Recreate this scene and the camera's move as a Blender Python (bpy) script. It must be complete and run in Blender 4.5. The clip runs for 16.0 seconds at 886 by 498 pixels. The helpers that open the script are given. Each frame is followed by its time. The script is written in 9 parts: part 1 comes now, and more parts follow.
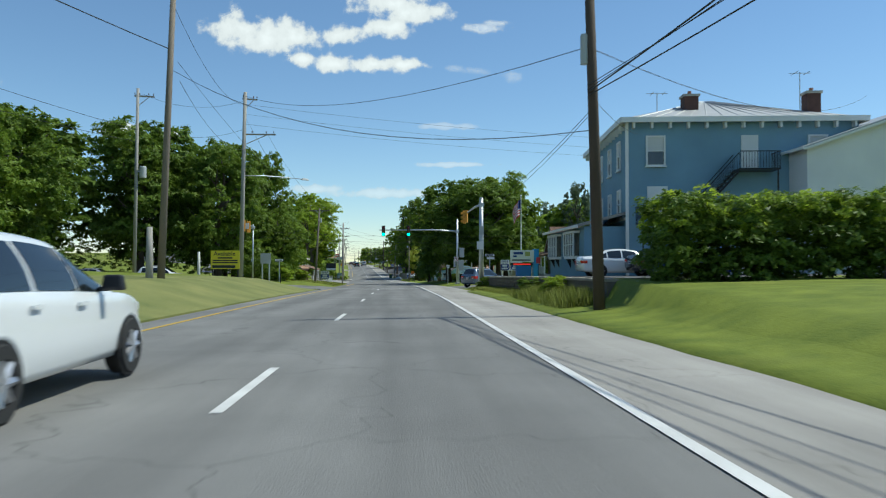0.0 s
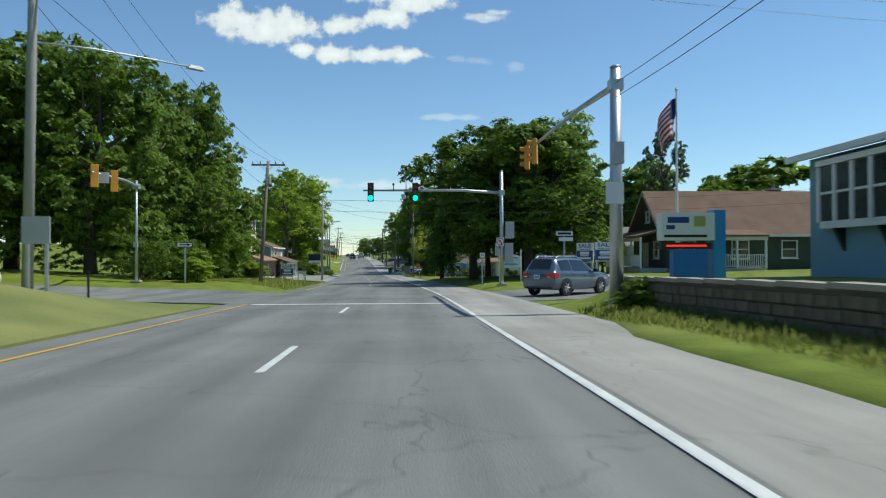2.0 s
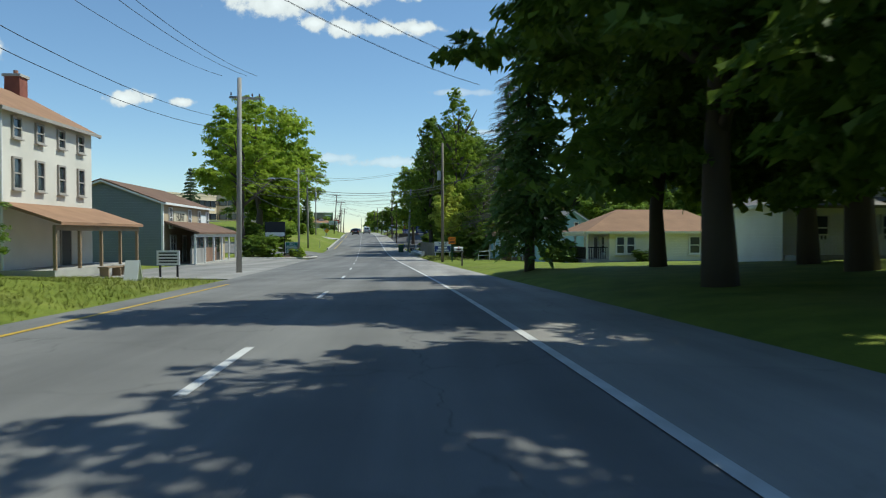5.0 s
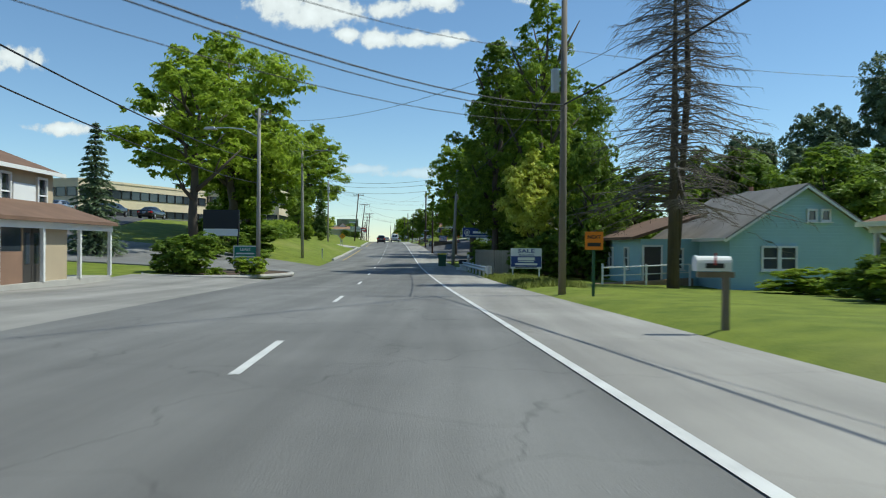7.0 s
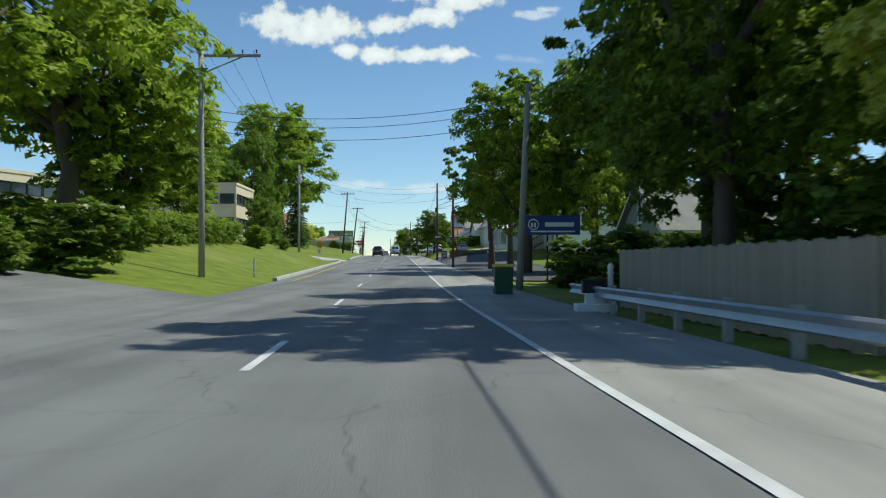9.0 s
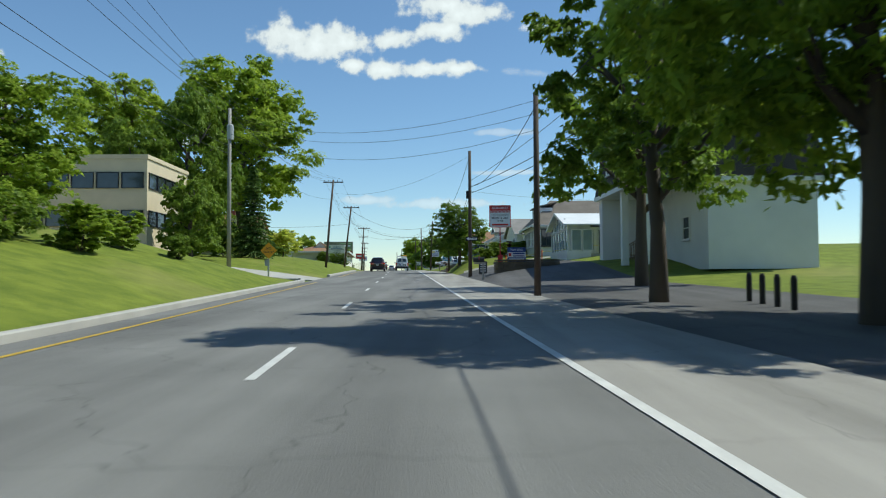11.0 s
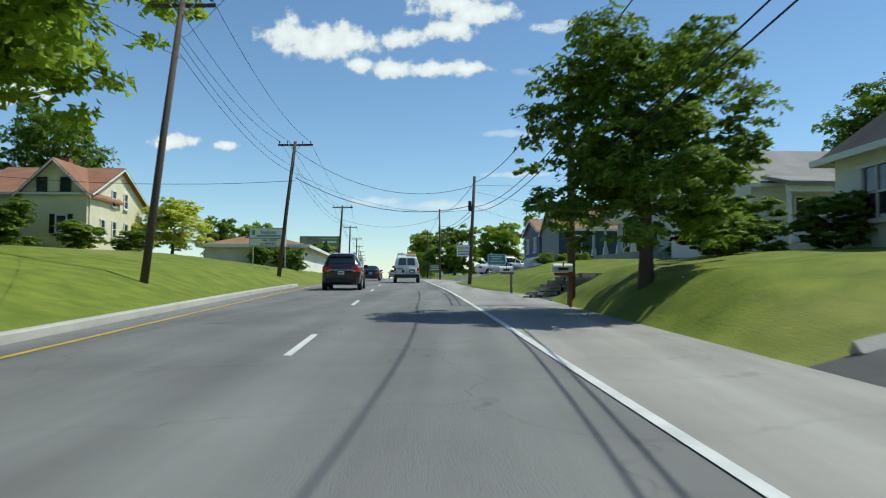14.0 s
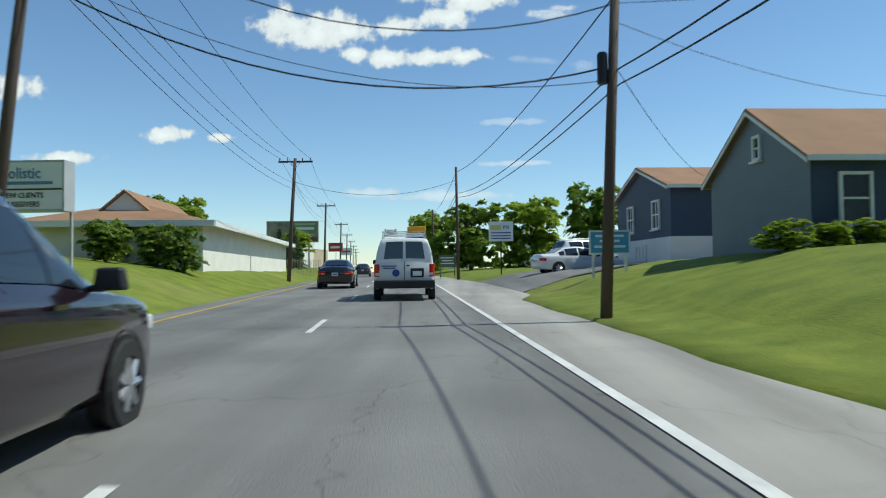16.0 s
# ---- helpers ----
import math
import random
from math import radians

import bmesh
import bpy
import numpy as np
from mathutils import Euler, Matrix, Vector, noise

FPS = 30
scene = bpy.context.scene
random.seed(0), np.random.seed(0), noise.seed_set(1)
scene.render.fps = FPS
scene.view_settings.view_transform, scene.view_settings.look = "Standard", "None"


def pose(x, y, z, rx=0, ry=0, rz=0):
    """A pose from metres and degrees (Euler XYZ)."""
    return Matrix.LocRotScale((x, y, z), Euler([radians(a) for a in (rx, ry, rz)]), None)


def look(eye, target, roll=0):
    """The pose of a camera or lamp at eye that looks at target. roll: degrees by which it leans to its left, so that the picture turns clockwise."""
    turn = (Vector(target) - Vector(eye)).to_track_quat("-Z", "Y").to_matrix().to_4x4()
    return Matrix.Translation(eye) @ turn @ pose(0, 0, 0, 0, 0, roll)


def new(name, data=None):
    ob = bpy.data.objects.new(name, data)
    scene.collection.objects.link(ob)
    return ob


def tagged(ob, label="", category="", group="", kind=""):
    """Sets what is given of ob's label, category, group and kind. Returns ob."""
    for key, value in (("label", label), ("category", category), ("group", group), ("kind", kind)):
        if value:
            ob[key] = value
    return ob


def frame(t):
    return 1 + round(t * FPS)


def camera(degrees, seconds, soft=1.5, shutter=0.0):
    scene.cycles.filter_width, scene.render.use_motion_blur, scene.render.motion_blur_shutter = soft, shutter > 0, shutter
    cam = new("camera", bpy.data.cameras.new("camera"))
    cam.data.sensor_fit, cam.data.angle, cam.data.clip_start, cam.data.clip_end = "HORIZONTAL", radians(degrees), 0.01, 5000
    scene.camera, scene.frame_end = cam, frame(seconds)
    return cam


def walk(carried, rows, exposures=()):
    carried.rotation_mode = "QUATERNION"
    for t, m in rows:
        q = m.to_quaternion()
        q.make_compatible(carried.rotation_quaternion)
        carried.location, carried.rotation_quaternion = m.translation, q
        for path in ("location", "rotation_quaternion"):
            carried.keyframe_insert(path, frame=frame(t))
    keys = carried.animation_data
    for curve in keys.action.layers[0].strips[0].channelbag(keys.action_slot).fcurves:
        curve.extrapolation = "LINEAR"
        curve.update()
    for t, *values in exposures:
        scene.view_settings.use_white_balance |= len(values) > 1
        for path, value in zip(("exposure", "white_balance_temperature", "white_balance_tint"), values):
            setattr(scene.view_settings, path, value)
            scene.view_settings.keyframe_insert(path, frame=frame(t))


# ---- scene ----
# camera and its drive: seconds, x, y, z, tilt, lean, heading
cam = camera(62.2, 16.0, soft=1.1, shutter=0.2)
PATH = [
    (0.0, -0.07, 0.00, 1.250, 1.10, 0.00, -3.35),
    (0.5, -0.02, 8.52, 1.163, 0.99, 0.15, -3.41),
    (1.0, 0.01, 16.88, 1.080, 1.04, -0.10, -3.42),
    (1.5, 0.03, 25.40, 0.978, 0.72, 0.09, -3.39),
    (2.0, 0.02, 34.17, 0.856, 0.52, 0.22, -3.20),
    (2.5, 0.02, 42.84, 0.707, 0.40, 0.04, -3.04),
    (3.0, 0.03, 51.45, 0.549, 0.04, -0.02, -3.22),
    (3.5, 0.00, 60.12, 0.391, -0.27, -0.01, -3.17),
    (4.0, -0.09, 68.59, 0.225, -0.69, 0.06, -2.93),
    (4.5, -0.25, 77.10, 0.058, -1.01, 0.10, -2.58),
    (5.0, -0.48, 85.71, -0.110, -1.17, 0.11, -2.16),
    (5.5, -0.77, 94.41, -0.280, -1.17, 0.06, -1.65),
    (6.0, -1.13, 103.20, -0.452, -0.97, -0.09, -1.05),
    (6.5, -1.57, 112.07, -0.626, -0.57, -0.42, -0.34),
    (7.0, -2.08, 120.98, -0.815, -0.24, -0.45, 0.23),
    (7.5, -2.65, 129.93, -1.006, -0.01, -0.37, 0.51),
    (8.0, -3.24, 138.81, -1.175, 0.24, -0.27, 0.57),
    (8.5, -3.85, 147.75, -1.293, 0.75, -0.19, 0.43),
    (9.0, -4.47, 156.98, -1.376, 1.03, -0.01, 0.30),
    (9.5, -5.11, 166.25, -1.396, 1.60, 0.36, 0.43),
    (10.0, -5.73, 175.25, -1.372, 1.72, 0.51, 0.73),
    (10.5, -6.36, 184.50, -1.288, 1.97, 0.43, 0.83),
    (11.0, -6.99, 193.92, -1.162, 2.23, 0.29, 0.87),
    (11.5, -7.63, 203.53, -0.999, 2.48, 0.20, 0.91),
    (12.0, -8.29, 213.32, -0.805, 2.70, 0.16, 1.01),
    (12.5, -8.97, 223.31, -0.584, 2.88, 0.10, 1.20),
    (13.0, -9.64, 233.34, -0.342, 2.79, -0.05, 1.18),
    (13.5, -10.34, 243.22, -0.100, 2.63, -0.06, 1.29),
    (14.0, -11.02, 252.64, 0.147, 2.47, -0.13, 1.37),
    (14.5, -11.66, 261.50, 0.380, 2.46, -0.19, 1.32),
    (15.0, -12.27, 270.01, 0.572, 2.18, -0.08, 1.37),
    (15.5, -12.85, 278.12, 0.743, 1.97, 0.32, 1.26),
    (16.0, -13.45, 286.02, 0.913, 1.75, 0.66, 1.26),
]
walk(cam, [(t, pose(x, y, z, 90 + tilt, lean, yaw)) for t, x, y, z, tilt, lean, yaw in PATH], exposures=[(0, -0.07, 6200, -1.0), (16, -0.07, 6200, -1.0)])

# world and sun: high sun from the right
SUN_AZ, SUN_EL = 80.0, 56.0     # degrees from +y towards +x, and above the horizon
world = bpy.data.worlds.new("sky")
scene.world = world
world.use_nodes = True
wn = world.node_tree.nodes
sky = wn.new("ShaderNodeTexSky")
sky.sky_type, sky.sun_disc = "NISHITA", False
sky.sun_elevation, sky.sun_rotation = radians(SUN_EL), radians(SUN_AZ)
sky.altitude, sky.air_density, sky.dust_density, sky.ozone_density = 100, 1.0, 0.0, 4.5
wn["Background"].inputs["Strength"].default_value = 0.135
world.node_tree.links.new(sky.outputs["Color"], wn["Background"].inputs["Color"])
sun = new("sun", bpy.data.lights.new("sun", "SUN"))
sun.data.energy, sun.data.angle, sun.data.color = 4.6, radians(0.53), (1.0, 0.95, 0.86)
_a, _e = radians(SUN_AZ), radians(SUN_EL)
sun.matrix_world = look((0, 0, 100), (-100 * math.sin(_a) * math.cos(_e), -100 * math.cos(_a) * math.cos(_e), 100 - 100 * math.sin(_e)))

# ---------- materials ----------
MATS = {}


def shader(name):
    m = bpy.data.materials.new(name)
    m.use_nodes = True
    return m, m.node_tree.nodes, m.node_tree.links, m.node_tree.nodes["Principled BSDF"]


def mat(name, rgb, rough=0.7, metal=0.0, vary=0.12, scale=3.0, grain=40.0, bump=0.15, spec=0.5, stretch=(1, 1, 1), dark=None, coat=0.0, emit=0.0, island=0.0):
    """A surface with large and small variation, fine relief and, if asked, per-piece tone."""
    if name in MATS:
        return MATS[name]
    m, n, l, b = shader(name)
    tc = n.new("ShaderNodeTexCoord")
    mp = n.new("ShaderNodeMapping")
    mp.inputs["Scale"].default_value = stretch
    l.new(tc.outputs["Object"], mp.inputs["Vector"])
    big, fine = n.new("ShaderNodeTexNoise"), n.new("ShaderNodeTexNoise")
    big.inputs["Scale"].default_value, big.inputs["Detail"].default_value = scale * 0.3, 6
    fine.inputs["Scale"].default_value, fine.inputs["Detail"].default_value = grain, 4
    for q in (big, fine):
        l.new(mp.outputs["Vector"], q.inputs["Vector"])
    add = n.new("ShaderNodeMath")
    add.operation = "MULTIPLY_ADD"
    add.inputs[1].default_value = 0.45
    l.new(fine.outputs["Fac"], add.inputs[0])
    l.new(big.outputs["Fac"], add.inputs[2])
    ramp = n.new("ShaderNodeMapRange")
    ramp.inputs["From Min"].default_value, ramp.inputs["From Max"].default_value = 0.45, 1.0
    l.new(add.outputs[0], ramp.inputs["Value"])
    mix = n.new("ShaderNodeMix")
    mix.data_type = "RGBA"
    lo = dark if dark else tuple(c * (1 - vary) for c in rgb)
    hi = tuple(min(1, c * (1 + vary * 0.7)) for c in rgb)
    mix.inputs[6].default_value, mix.inputs[7].default_value = (*lo, 1), (*hi, 1)
    l.new(ramp.outputs[0], mix.inputs[0])
    out = mix.outputs[2]
    if island:
        oi = n.new("ShaderNodeObjectInfo")
        gi = n.new("ShaderNodeNewGeometry")
        s = n.new("ShaderNodeMath")
        s.operation = "ADD"
        l.new(oi.outputs["Random"], s.inputs[0])
        l.new(gi.outputs["Random Per Island"], s.inputs[1])
        mr = n.new("ShaderNodeMapRange")
        mr.inputs["From Max"].default_value = 2.0
        mr.inputs["To Min"].default_value, mr.inputs["To Max"].default_value = 1 - island, 1 + island
        l.new(s.outputs[0], mr.inputs["Value"])
        hsv = n.new("ShaderNodeHueSaturation")
        l.new(mr.outputs[0], hsv.inputs["Value"])
        l.new(out, hsv.inputs["Color"])
        out = hsv.outputs["Color"]
    l.new(out, b.inputs["Base Color"])
    rr = n.new("ShaderNodeMapRange")
    rr.inputs["To Min"].default_value, rr.inputs["To Max"].default_value = max(0.02, rough - 0.08), min(1, rough + 0.08)
    l.new(fine.outputs["Fac"], rr.inputs["Value"])
    l.new(rr.outputs[0], b.inputs["Roughness"])
    b.inputs["Metallic"].default_value = metal
    b.inputs["Specular IOR Level"].default_value = spec
    b.inputs["Coat Weight"].default_value = coat
    b.inputs["Coat Roughness"].default_value = 0.04
    if bump:
        bp = n.new("ShaderNodeBump")
        bp.inputs["Strength"].default_value, bp.inputs["Distance"].default_value = bump, 0.02
        l.new(fine.outputs["Fac"], bp.inputs["Height"])
        l.new(bp.outputs["Normal"], b.inputs["Normal"])
    if emit:
        b.inputs["Emission Color"].default_value, b.inputs["Emission Strength"].default_value = (*rgb, 1), emit
    MATS[name] = m
    return m


def board_mat(name, rgb, pitch, axis="Z", rough=0.6, depth=0.5, vary=0.08):
    """Boards, clapboards or courses of shingles: a saw-tooth relief with one step every pitch metres."""
    m = mat(name, rgb, rough, vary=vary, bump=0.0)
    n, l, b = m.node_tree.nodes, m.node_tree.links, m.node_tree.nodes["Principled BSDF"]
    tc = n.new("ShaderNodeTexCoord")
    w = n.new("ShaderNodeTexWave")
    w.wave_type, w.bands_direction, w.wave_profile = "BANDS", axis, "SAW"
    w.inputs["Scale"].default_value = 0.314159 / pitch
    w.inputs["Distortion"].default_value = 0.15
    l.new(tc.outputs["Object"], w.inputs["Vector"])
    bp = n.new("ShaderNodeBump")
    bp.inputs["Strength"].default_value, bp.inputs["Distance"].default_value = depth, 0.04
    l.new(w.outputs["Fac"], bp.inputs["Height"])
    l.new(bp.outputs["Normal"], b.inputs["Normal"])
    return m


def leaf_mat(name, a, c, gloss=0.55, trans=0.3):
    """Leaves: a tone for each leaf between a and c, some light passing through."""
    if name in MATS:
        return MATS[name]
    m, n, l, b = shader(name)
    g, oi = n.new("ShaderNodeNewGeometry"), n.new("ShaderNodeObjectInfo")
    tc, no = n.new("ShaderNodeTexCoord"), n.new("ShaderNodeTexNoise")
    no.inputs["Scale"].default_value = 3.0
    l.new(tc.outputs["Object"], no.inputs["Vector"])
    s = n.new("ShaderNodeMath")
    s.operation = "MULTIPLY_ADD"
    s.inputs[1].default_value = 0.55
    l.new(g.outputs["Random Per Island"], s.inputs[0])
    l.new(no.outputs["Fac"], s.inputs[2])
    s2 = n.new("ShaderNodeMath")
    s2.operation = "MULTIPLY_ADD"
    s2.inputs[1].default_value = 0.3
    l.new(oi.outputs["Random"], s2.inputs[0])
    l.new(s.outputs[0], s2.inputs[2])
    mr = n.new("ShaderNodeMapRange")
    mr.inputs["From Min"].default_value, mr.inputs["From Max"].default_value = 0.35, 1.25
    l.new(s2.outputs[0], mr.inputs["Value"])
    mix = n.new("ShaderNodeMix")
    mix.data_type = "RGBA"
    mix.inputs[6].default_value, mix.inputs[7].default_value = (*a, 1), (*c, 1)
    l.new(mr.outputs[0], mix.inputs[0])
    l.new(mix.outputs[2], b.inputs["Base Color"])
    b.inputs["Roughness"].default_value = gloss
    b.inputs["Specular IOR Level"].default_value = 0.22
    t = n.new("ShaderNodeBsdfTranslucent")
    l.new(mix.outputs[2], t.inputs["Color"])
    ms = n.new("ShaderNodeMixShader")
    ms.inputs[0].default_value = trans
    l.new(b.outputs[0], ms.inputs[1])
    l.new(t.outputs[0], ms.inputs[2])
    l.new(ms.outputs[0], n["Material Output"].inputs["Surface"])
    MATS[name] = m
    return m


def glow(name, rgb, strength):
    return mat(name, rgb, 0.4, vary=0.02, bump=0, emit=strength)


def ground_mat():
    m, n, l, b = shader("lawn")
    tc = n.new("ShaderNodeTexCoord")
    a, f, c = n.new("ShaderNodeTexNoise"), n.new("ShaderNodeTexNoise"), n.new("ShaderNodeTexNoise")
    a.inputs["Scale"].default_value, a.inputs["Detail"].default_value = 0.12, 5
    c.inputs["Scale"].default_value, c.inputs["Detail"].default_value = 1.1, 6
    f.inputs["Scale"].default_value, f.inputs["Detail"].default_value = 22, 5
    for q in (a, f, c):
        l.new(tc.outputs["Object"], q.inputs["Vector"])
    m1, m2 = n.new("ShaderNodeMix"), n.new("ShaderNodeMix")
    m1.data_type = m2.data_type = "RGBA"
    m1.inputs[6].default_value, m1.inputs[7].default_value = (0.085, 0.122, 0.013, 1), (0.215, 0.25, 0.033, 1)
    m2.inputs[7].default_value = (0.27, 0.25, 0.08, 1)
    s = n.new("ShaderNodeMath")
    s.operation = "MULTIPLY_ADD"
    s.inputs[1].default_value = 0.6
    l.new(f.outputs["Fac"], s.inputs[0])
    l.new(c.outputs["Fac"], s.inputs[2])
    r1, r2 = n.new("ShaderNodeMapRange"), n.new("ShaderNodeMapRange")
    r1.inputs["From Min"].default_value, r1.inputs["From Max"].default_value = 0.5, 1.1
    r2.inputs["From Min"].default_value, r2.inputs["From Max"].default_value = 0.55, 0.75
    r2.inputs["To Max"].default_value = 0.55
    l.new(s.outputs[0], r1.inputs["Value"])
    l.new(a.outputs["Fac"], r2.inputs["Value"])
    l.new(r1.outputs[0], m1.inputs[0])
    l.new(m1.outputs[2], m2.inputs[6])
    l.new(r2.outputs[0], m2.inputs[0])
    l.new(m2.outputs[2], b.inputs["Base Color"])
    b.inputs["Roughness"].default_value = 0.85
    b.inputs["Specular IOR Level"].default_value = 0.2
    bp = n.new("ShaderNodeBump")
    bp.inputs["Strength"].default_value, bp.inputs["Distance"].default_value = 0.45, 0.06
    l.new(s.outputs[0], bp.inputs["Height"])
    l.new(bp.outputs["Normal"], b.inputs["Normal"])
    return m


def road_mat(name, base, crack=0.5):
    m = mat(name, base, 0.82, vary=0.22, scale=1.2, grain=60, bump=0.5, spec=0.3)
    n, l, b = m.node_tree.nodes, m.node_tree.links, m.node_tree.nodes["Principled BSDF"]
    tc, mp = n.new("ShaderNodeTexCoord"), n.new("ShaderNodeMapping")
    mp.inputs["Scale"].default_value = (0.9, 0.05, 1)
    v, st = n.new("ShaderNodeTexVoronoi"), n.new("ShaderNodeTexNoise")
    v.feature, v.inputs["Scale"].default_value = "DISTANCE_TO_EDGE", 0.3
    st.inputs["Scale"].default_value, st.inputs["Detail"].default_value = 1.0, 5
    l.new(tc.outputs["Object"], mp.inputs["Vector"])
    l.new(mp.outputs["Vector"], st.inputs["Vector"])
    wob = n.new("ShaderNodeTexNoise")
    wob.inputs["Scale"].default_value = 1.3
    l.new(tc.outputs["Object"], wob.inputs["Vector"])
    av = n.new("ShaderNodeVectorMath")
    l.new(tc.outputs["Object"], av.inputs[0])
    l.new(wob.outputs["Color"], av.inputs[1])
    l.new(av.outputs[0], v.inputs["Vector"])
    cr = n.new("ShaderNodeMapRange")
    cr.inputs["From Max"].default_value = 0.006
    cr.inputs["To Min"].default_value, cr.inputs["To Max"].default_value = 1 - crack, 1.0
    l.new(v.outputs["Distance"], cr.inputs["Value"])
    sr = n.new("ShaderNodeMapRange")
    sr.inputs["From Min"].default_value, sr.inputs["From Max"].default_value = 0.35, 0.65
    sr.inputs["To Min"].default_value, sr.inputs["To Max"].default_value = 0.78, 1.15
    l.new(st.outputs["Fac"], sr.inputs["Value"])
    mu = n.new("ShaderNodeMath")
    mu.operation = "MULTIPLY"
    l.new(cr.outputs[0], mu.inputs[0])
    l.new(sr.outputs[0], mu.inputs[1])
    hs = n.new("ShaderNodeHueSaturation")
    src = b.inputs["Base Color"].links[0].from_socket
    l.new(src, hs.inputs["Color"])
    l.new(mu.outputs[0], hs.inputs["Value"])
    l.new(hs.outputs["Color"], b.inputs["Base Color"])
    return m


LAWN = ground_mat()
ASPHALT = road_mat("worn_asphalt", (0.19, 0.185, 0.175), 0.35)
DARK_ASPHALT = road_mat("parking_asphalt", (0.105, 0.10, 0.098))
SHOULDER = road_mat("pale_shoulder_asphalt", (0.33, 0.31, 0.28), 0.25)
GRAVEL = road_mat("pale_worn_gravel", (0.29, 0.275, 0.25), 0.12)
CONCRETE = mat("concrete", (0.42, 0.40, 0.36), 0.85, vary=0.18, grain=30, bump=0.3)
WHITE_LINE = mat("white_road_paint", (0.62, 0.61, 0.58), 0.6, vary=0.25, scale=6, grain=25, bump=0.1)
YELLOW_LINE = mat("yellow_road_paint", (0.55, 0.36, 0.03), 0.6, vary=0.25, scale=6, grain=25, bump=0.1)
WOOD_POLE = mat("weathered_pole_wood", (0.20, 0.165, 0.13), 0.85, vary=0.3, scale=4, grain=18, bump=0.5, stretch=(3, 3, 0.15))
DARK_POLE = mat("creosoted_pole_wood", (0.085, 0.06, 0.045), 0.85, vary=0.3, scale=4, grain=18, bump=0.5, stretch=(3, 3, 0.15))
GREY_POLE = mat("grey_pole_wood", (0.33, 0.31, 0.28), 0.85, vary=0.22, scale=4, grain=18, bump=0.5, stretch=(3, 3, 0.15))
BLACK_CABLE = mat("black_cable", (0.02, 0.02, 0.022), 0.6, vary=0.1, bump=0)
GALV = mat("galvanised_steel", (0.50, 0.52, 0.54), 0.45, 0.75, vary=0.14, scale=5, bump=0.08)
GREY_METAL = mat("painted_grey_metal", (0.42, 0.43, 0.43), 0.5, 0.1, vary=0.1, bump=0.05)
BLACK_METAL = mat("black_metal", (0.022, 0.022, 0.024), 0.45, 0.3, vary=0.15, bump=0.05)
PORCELAIN = mat("brown_glazed_porcelain", (0.12, 0.06, 0.035), 0.2, vary=0.1, bump=0)
WHITE_PAINT = mat("white_paint", (0.74, 0.74, 0.71), 0.55, vary=0.07, bump=0.08)
WHITE_SIGN = mat("white_sign_sheet", (0.78, 0.78, 0.77), 0.4, vary=0.04, bump=0.02)
BARK = mat("grey_brown_bark", (0.115, 0.09, 0.068), 0.9, vary=0.35, scale=5, grain=14, bump=0.9, stretch=(2, 2, 0.4))
GLASS = mat("dark_window_glass", (0.035, 0.045, 0.055), 0.06, vary=0.3, scale=1.5, grain=2, bump=0.0, spec=0.8)
LEAF = leaf_mat("broad_leaves", (0.08, 0.145, 0.018), (0.27, 0.37, 0.045), 0.5, 0.5)
LEAF_LIME = leaf_mat("fresh_light_leaves", (0.13, 0.22, 0.02), (0.42, 0.52, 0.06), 0.5, 0.6)
LEAF_DARK = leaf_mat("deep_green_leaves", (0.06, 0.11, 0.016), (0.21, 0.30, 0.04), 0.5, 0.45)
NEEDLE = leaf_mat("conifer_needles", (0.05, 0.10, 0.026), (0.17, 0.26, 0.06), 0.6, 0.3)
NEEDLE_BLUE = leaf_mat("grey_green_needles", (0.075, 0.115, 0.06), (0.19, 0.25, 0.13), 0.6, 0.3)
LEAF_YELLOW = leaf_mat("yellow_green_leaves", (0.34, 0.40, 0.05), (0.72, 0.74, 0.15), 0.5, 0.5)
LEAF_RED = leaf_mat("dull_red_leaves", (0.06, 0.02, 0.02), (0.16, 0.05, 0.045))
GRASS = leaf_mat("grass_blades", (0.12, 0.165, 0.025), (0.28, 0.31, 0.07), 0.7, 0.35)

# ---------- plan of the road ----------
KY = [-400, -60, 0, 34, 69, 103, 121, 157, 184, 204, 223, 243, 262, 286, 330, 400, 700, 4000]
KX = [0, 0, 0, 0, -0.09, -1.13, -2.08, -4.47, -6.36, -7.63, -8.97, -10.34, -11.66, -13.45, -17.0, -24.5, -62, -474]
KZ = [3, 0.6, 0, -0.39, -1.03, -1.70, -2.06, -2.60, -2.58, -2.22, -1.80, -1.36, -0.92, -0.36, 0.22, 0.6, 1.0, 1.0]
_win = np.linspace(-9, 9, 13)


def rx_(y):
    """Across: the line of the camera's lane."""
    return float(np.mean(np.interp(y + _win, KY, KX)))


def rz_(y):
    return float(np.mean(np.interp(y + _win, KY, KZ)))


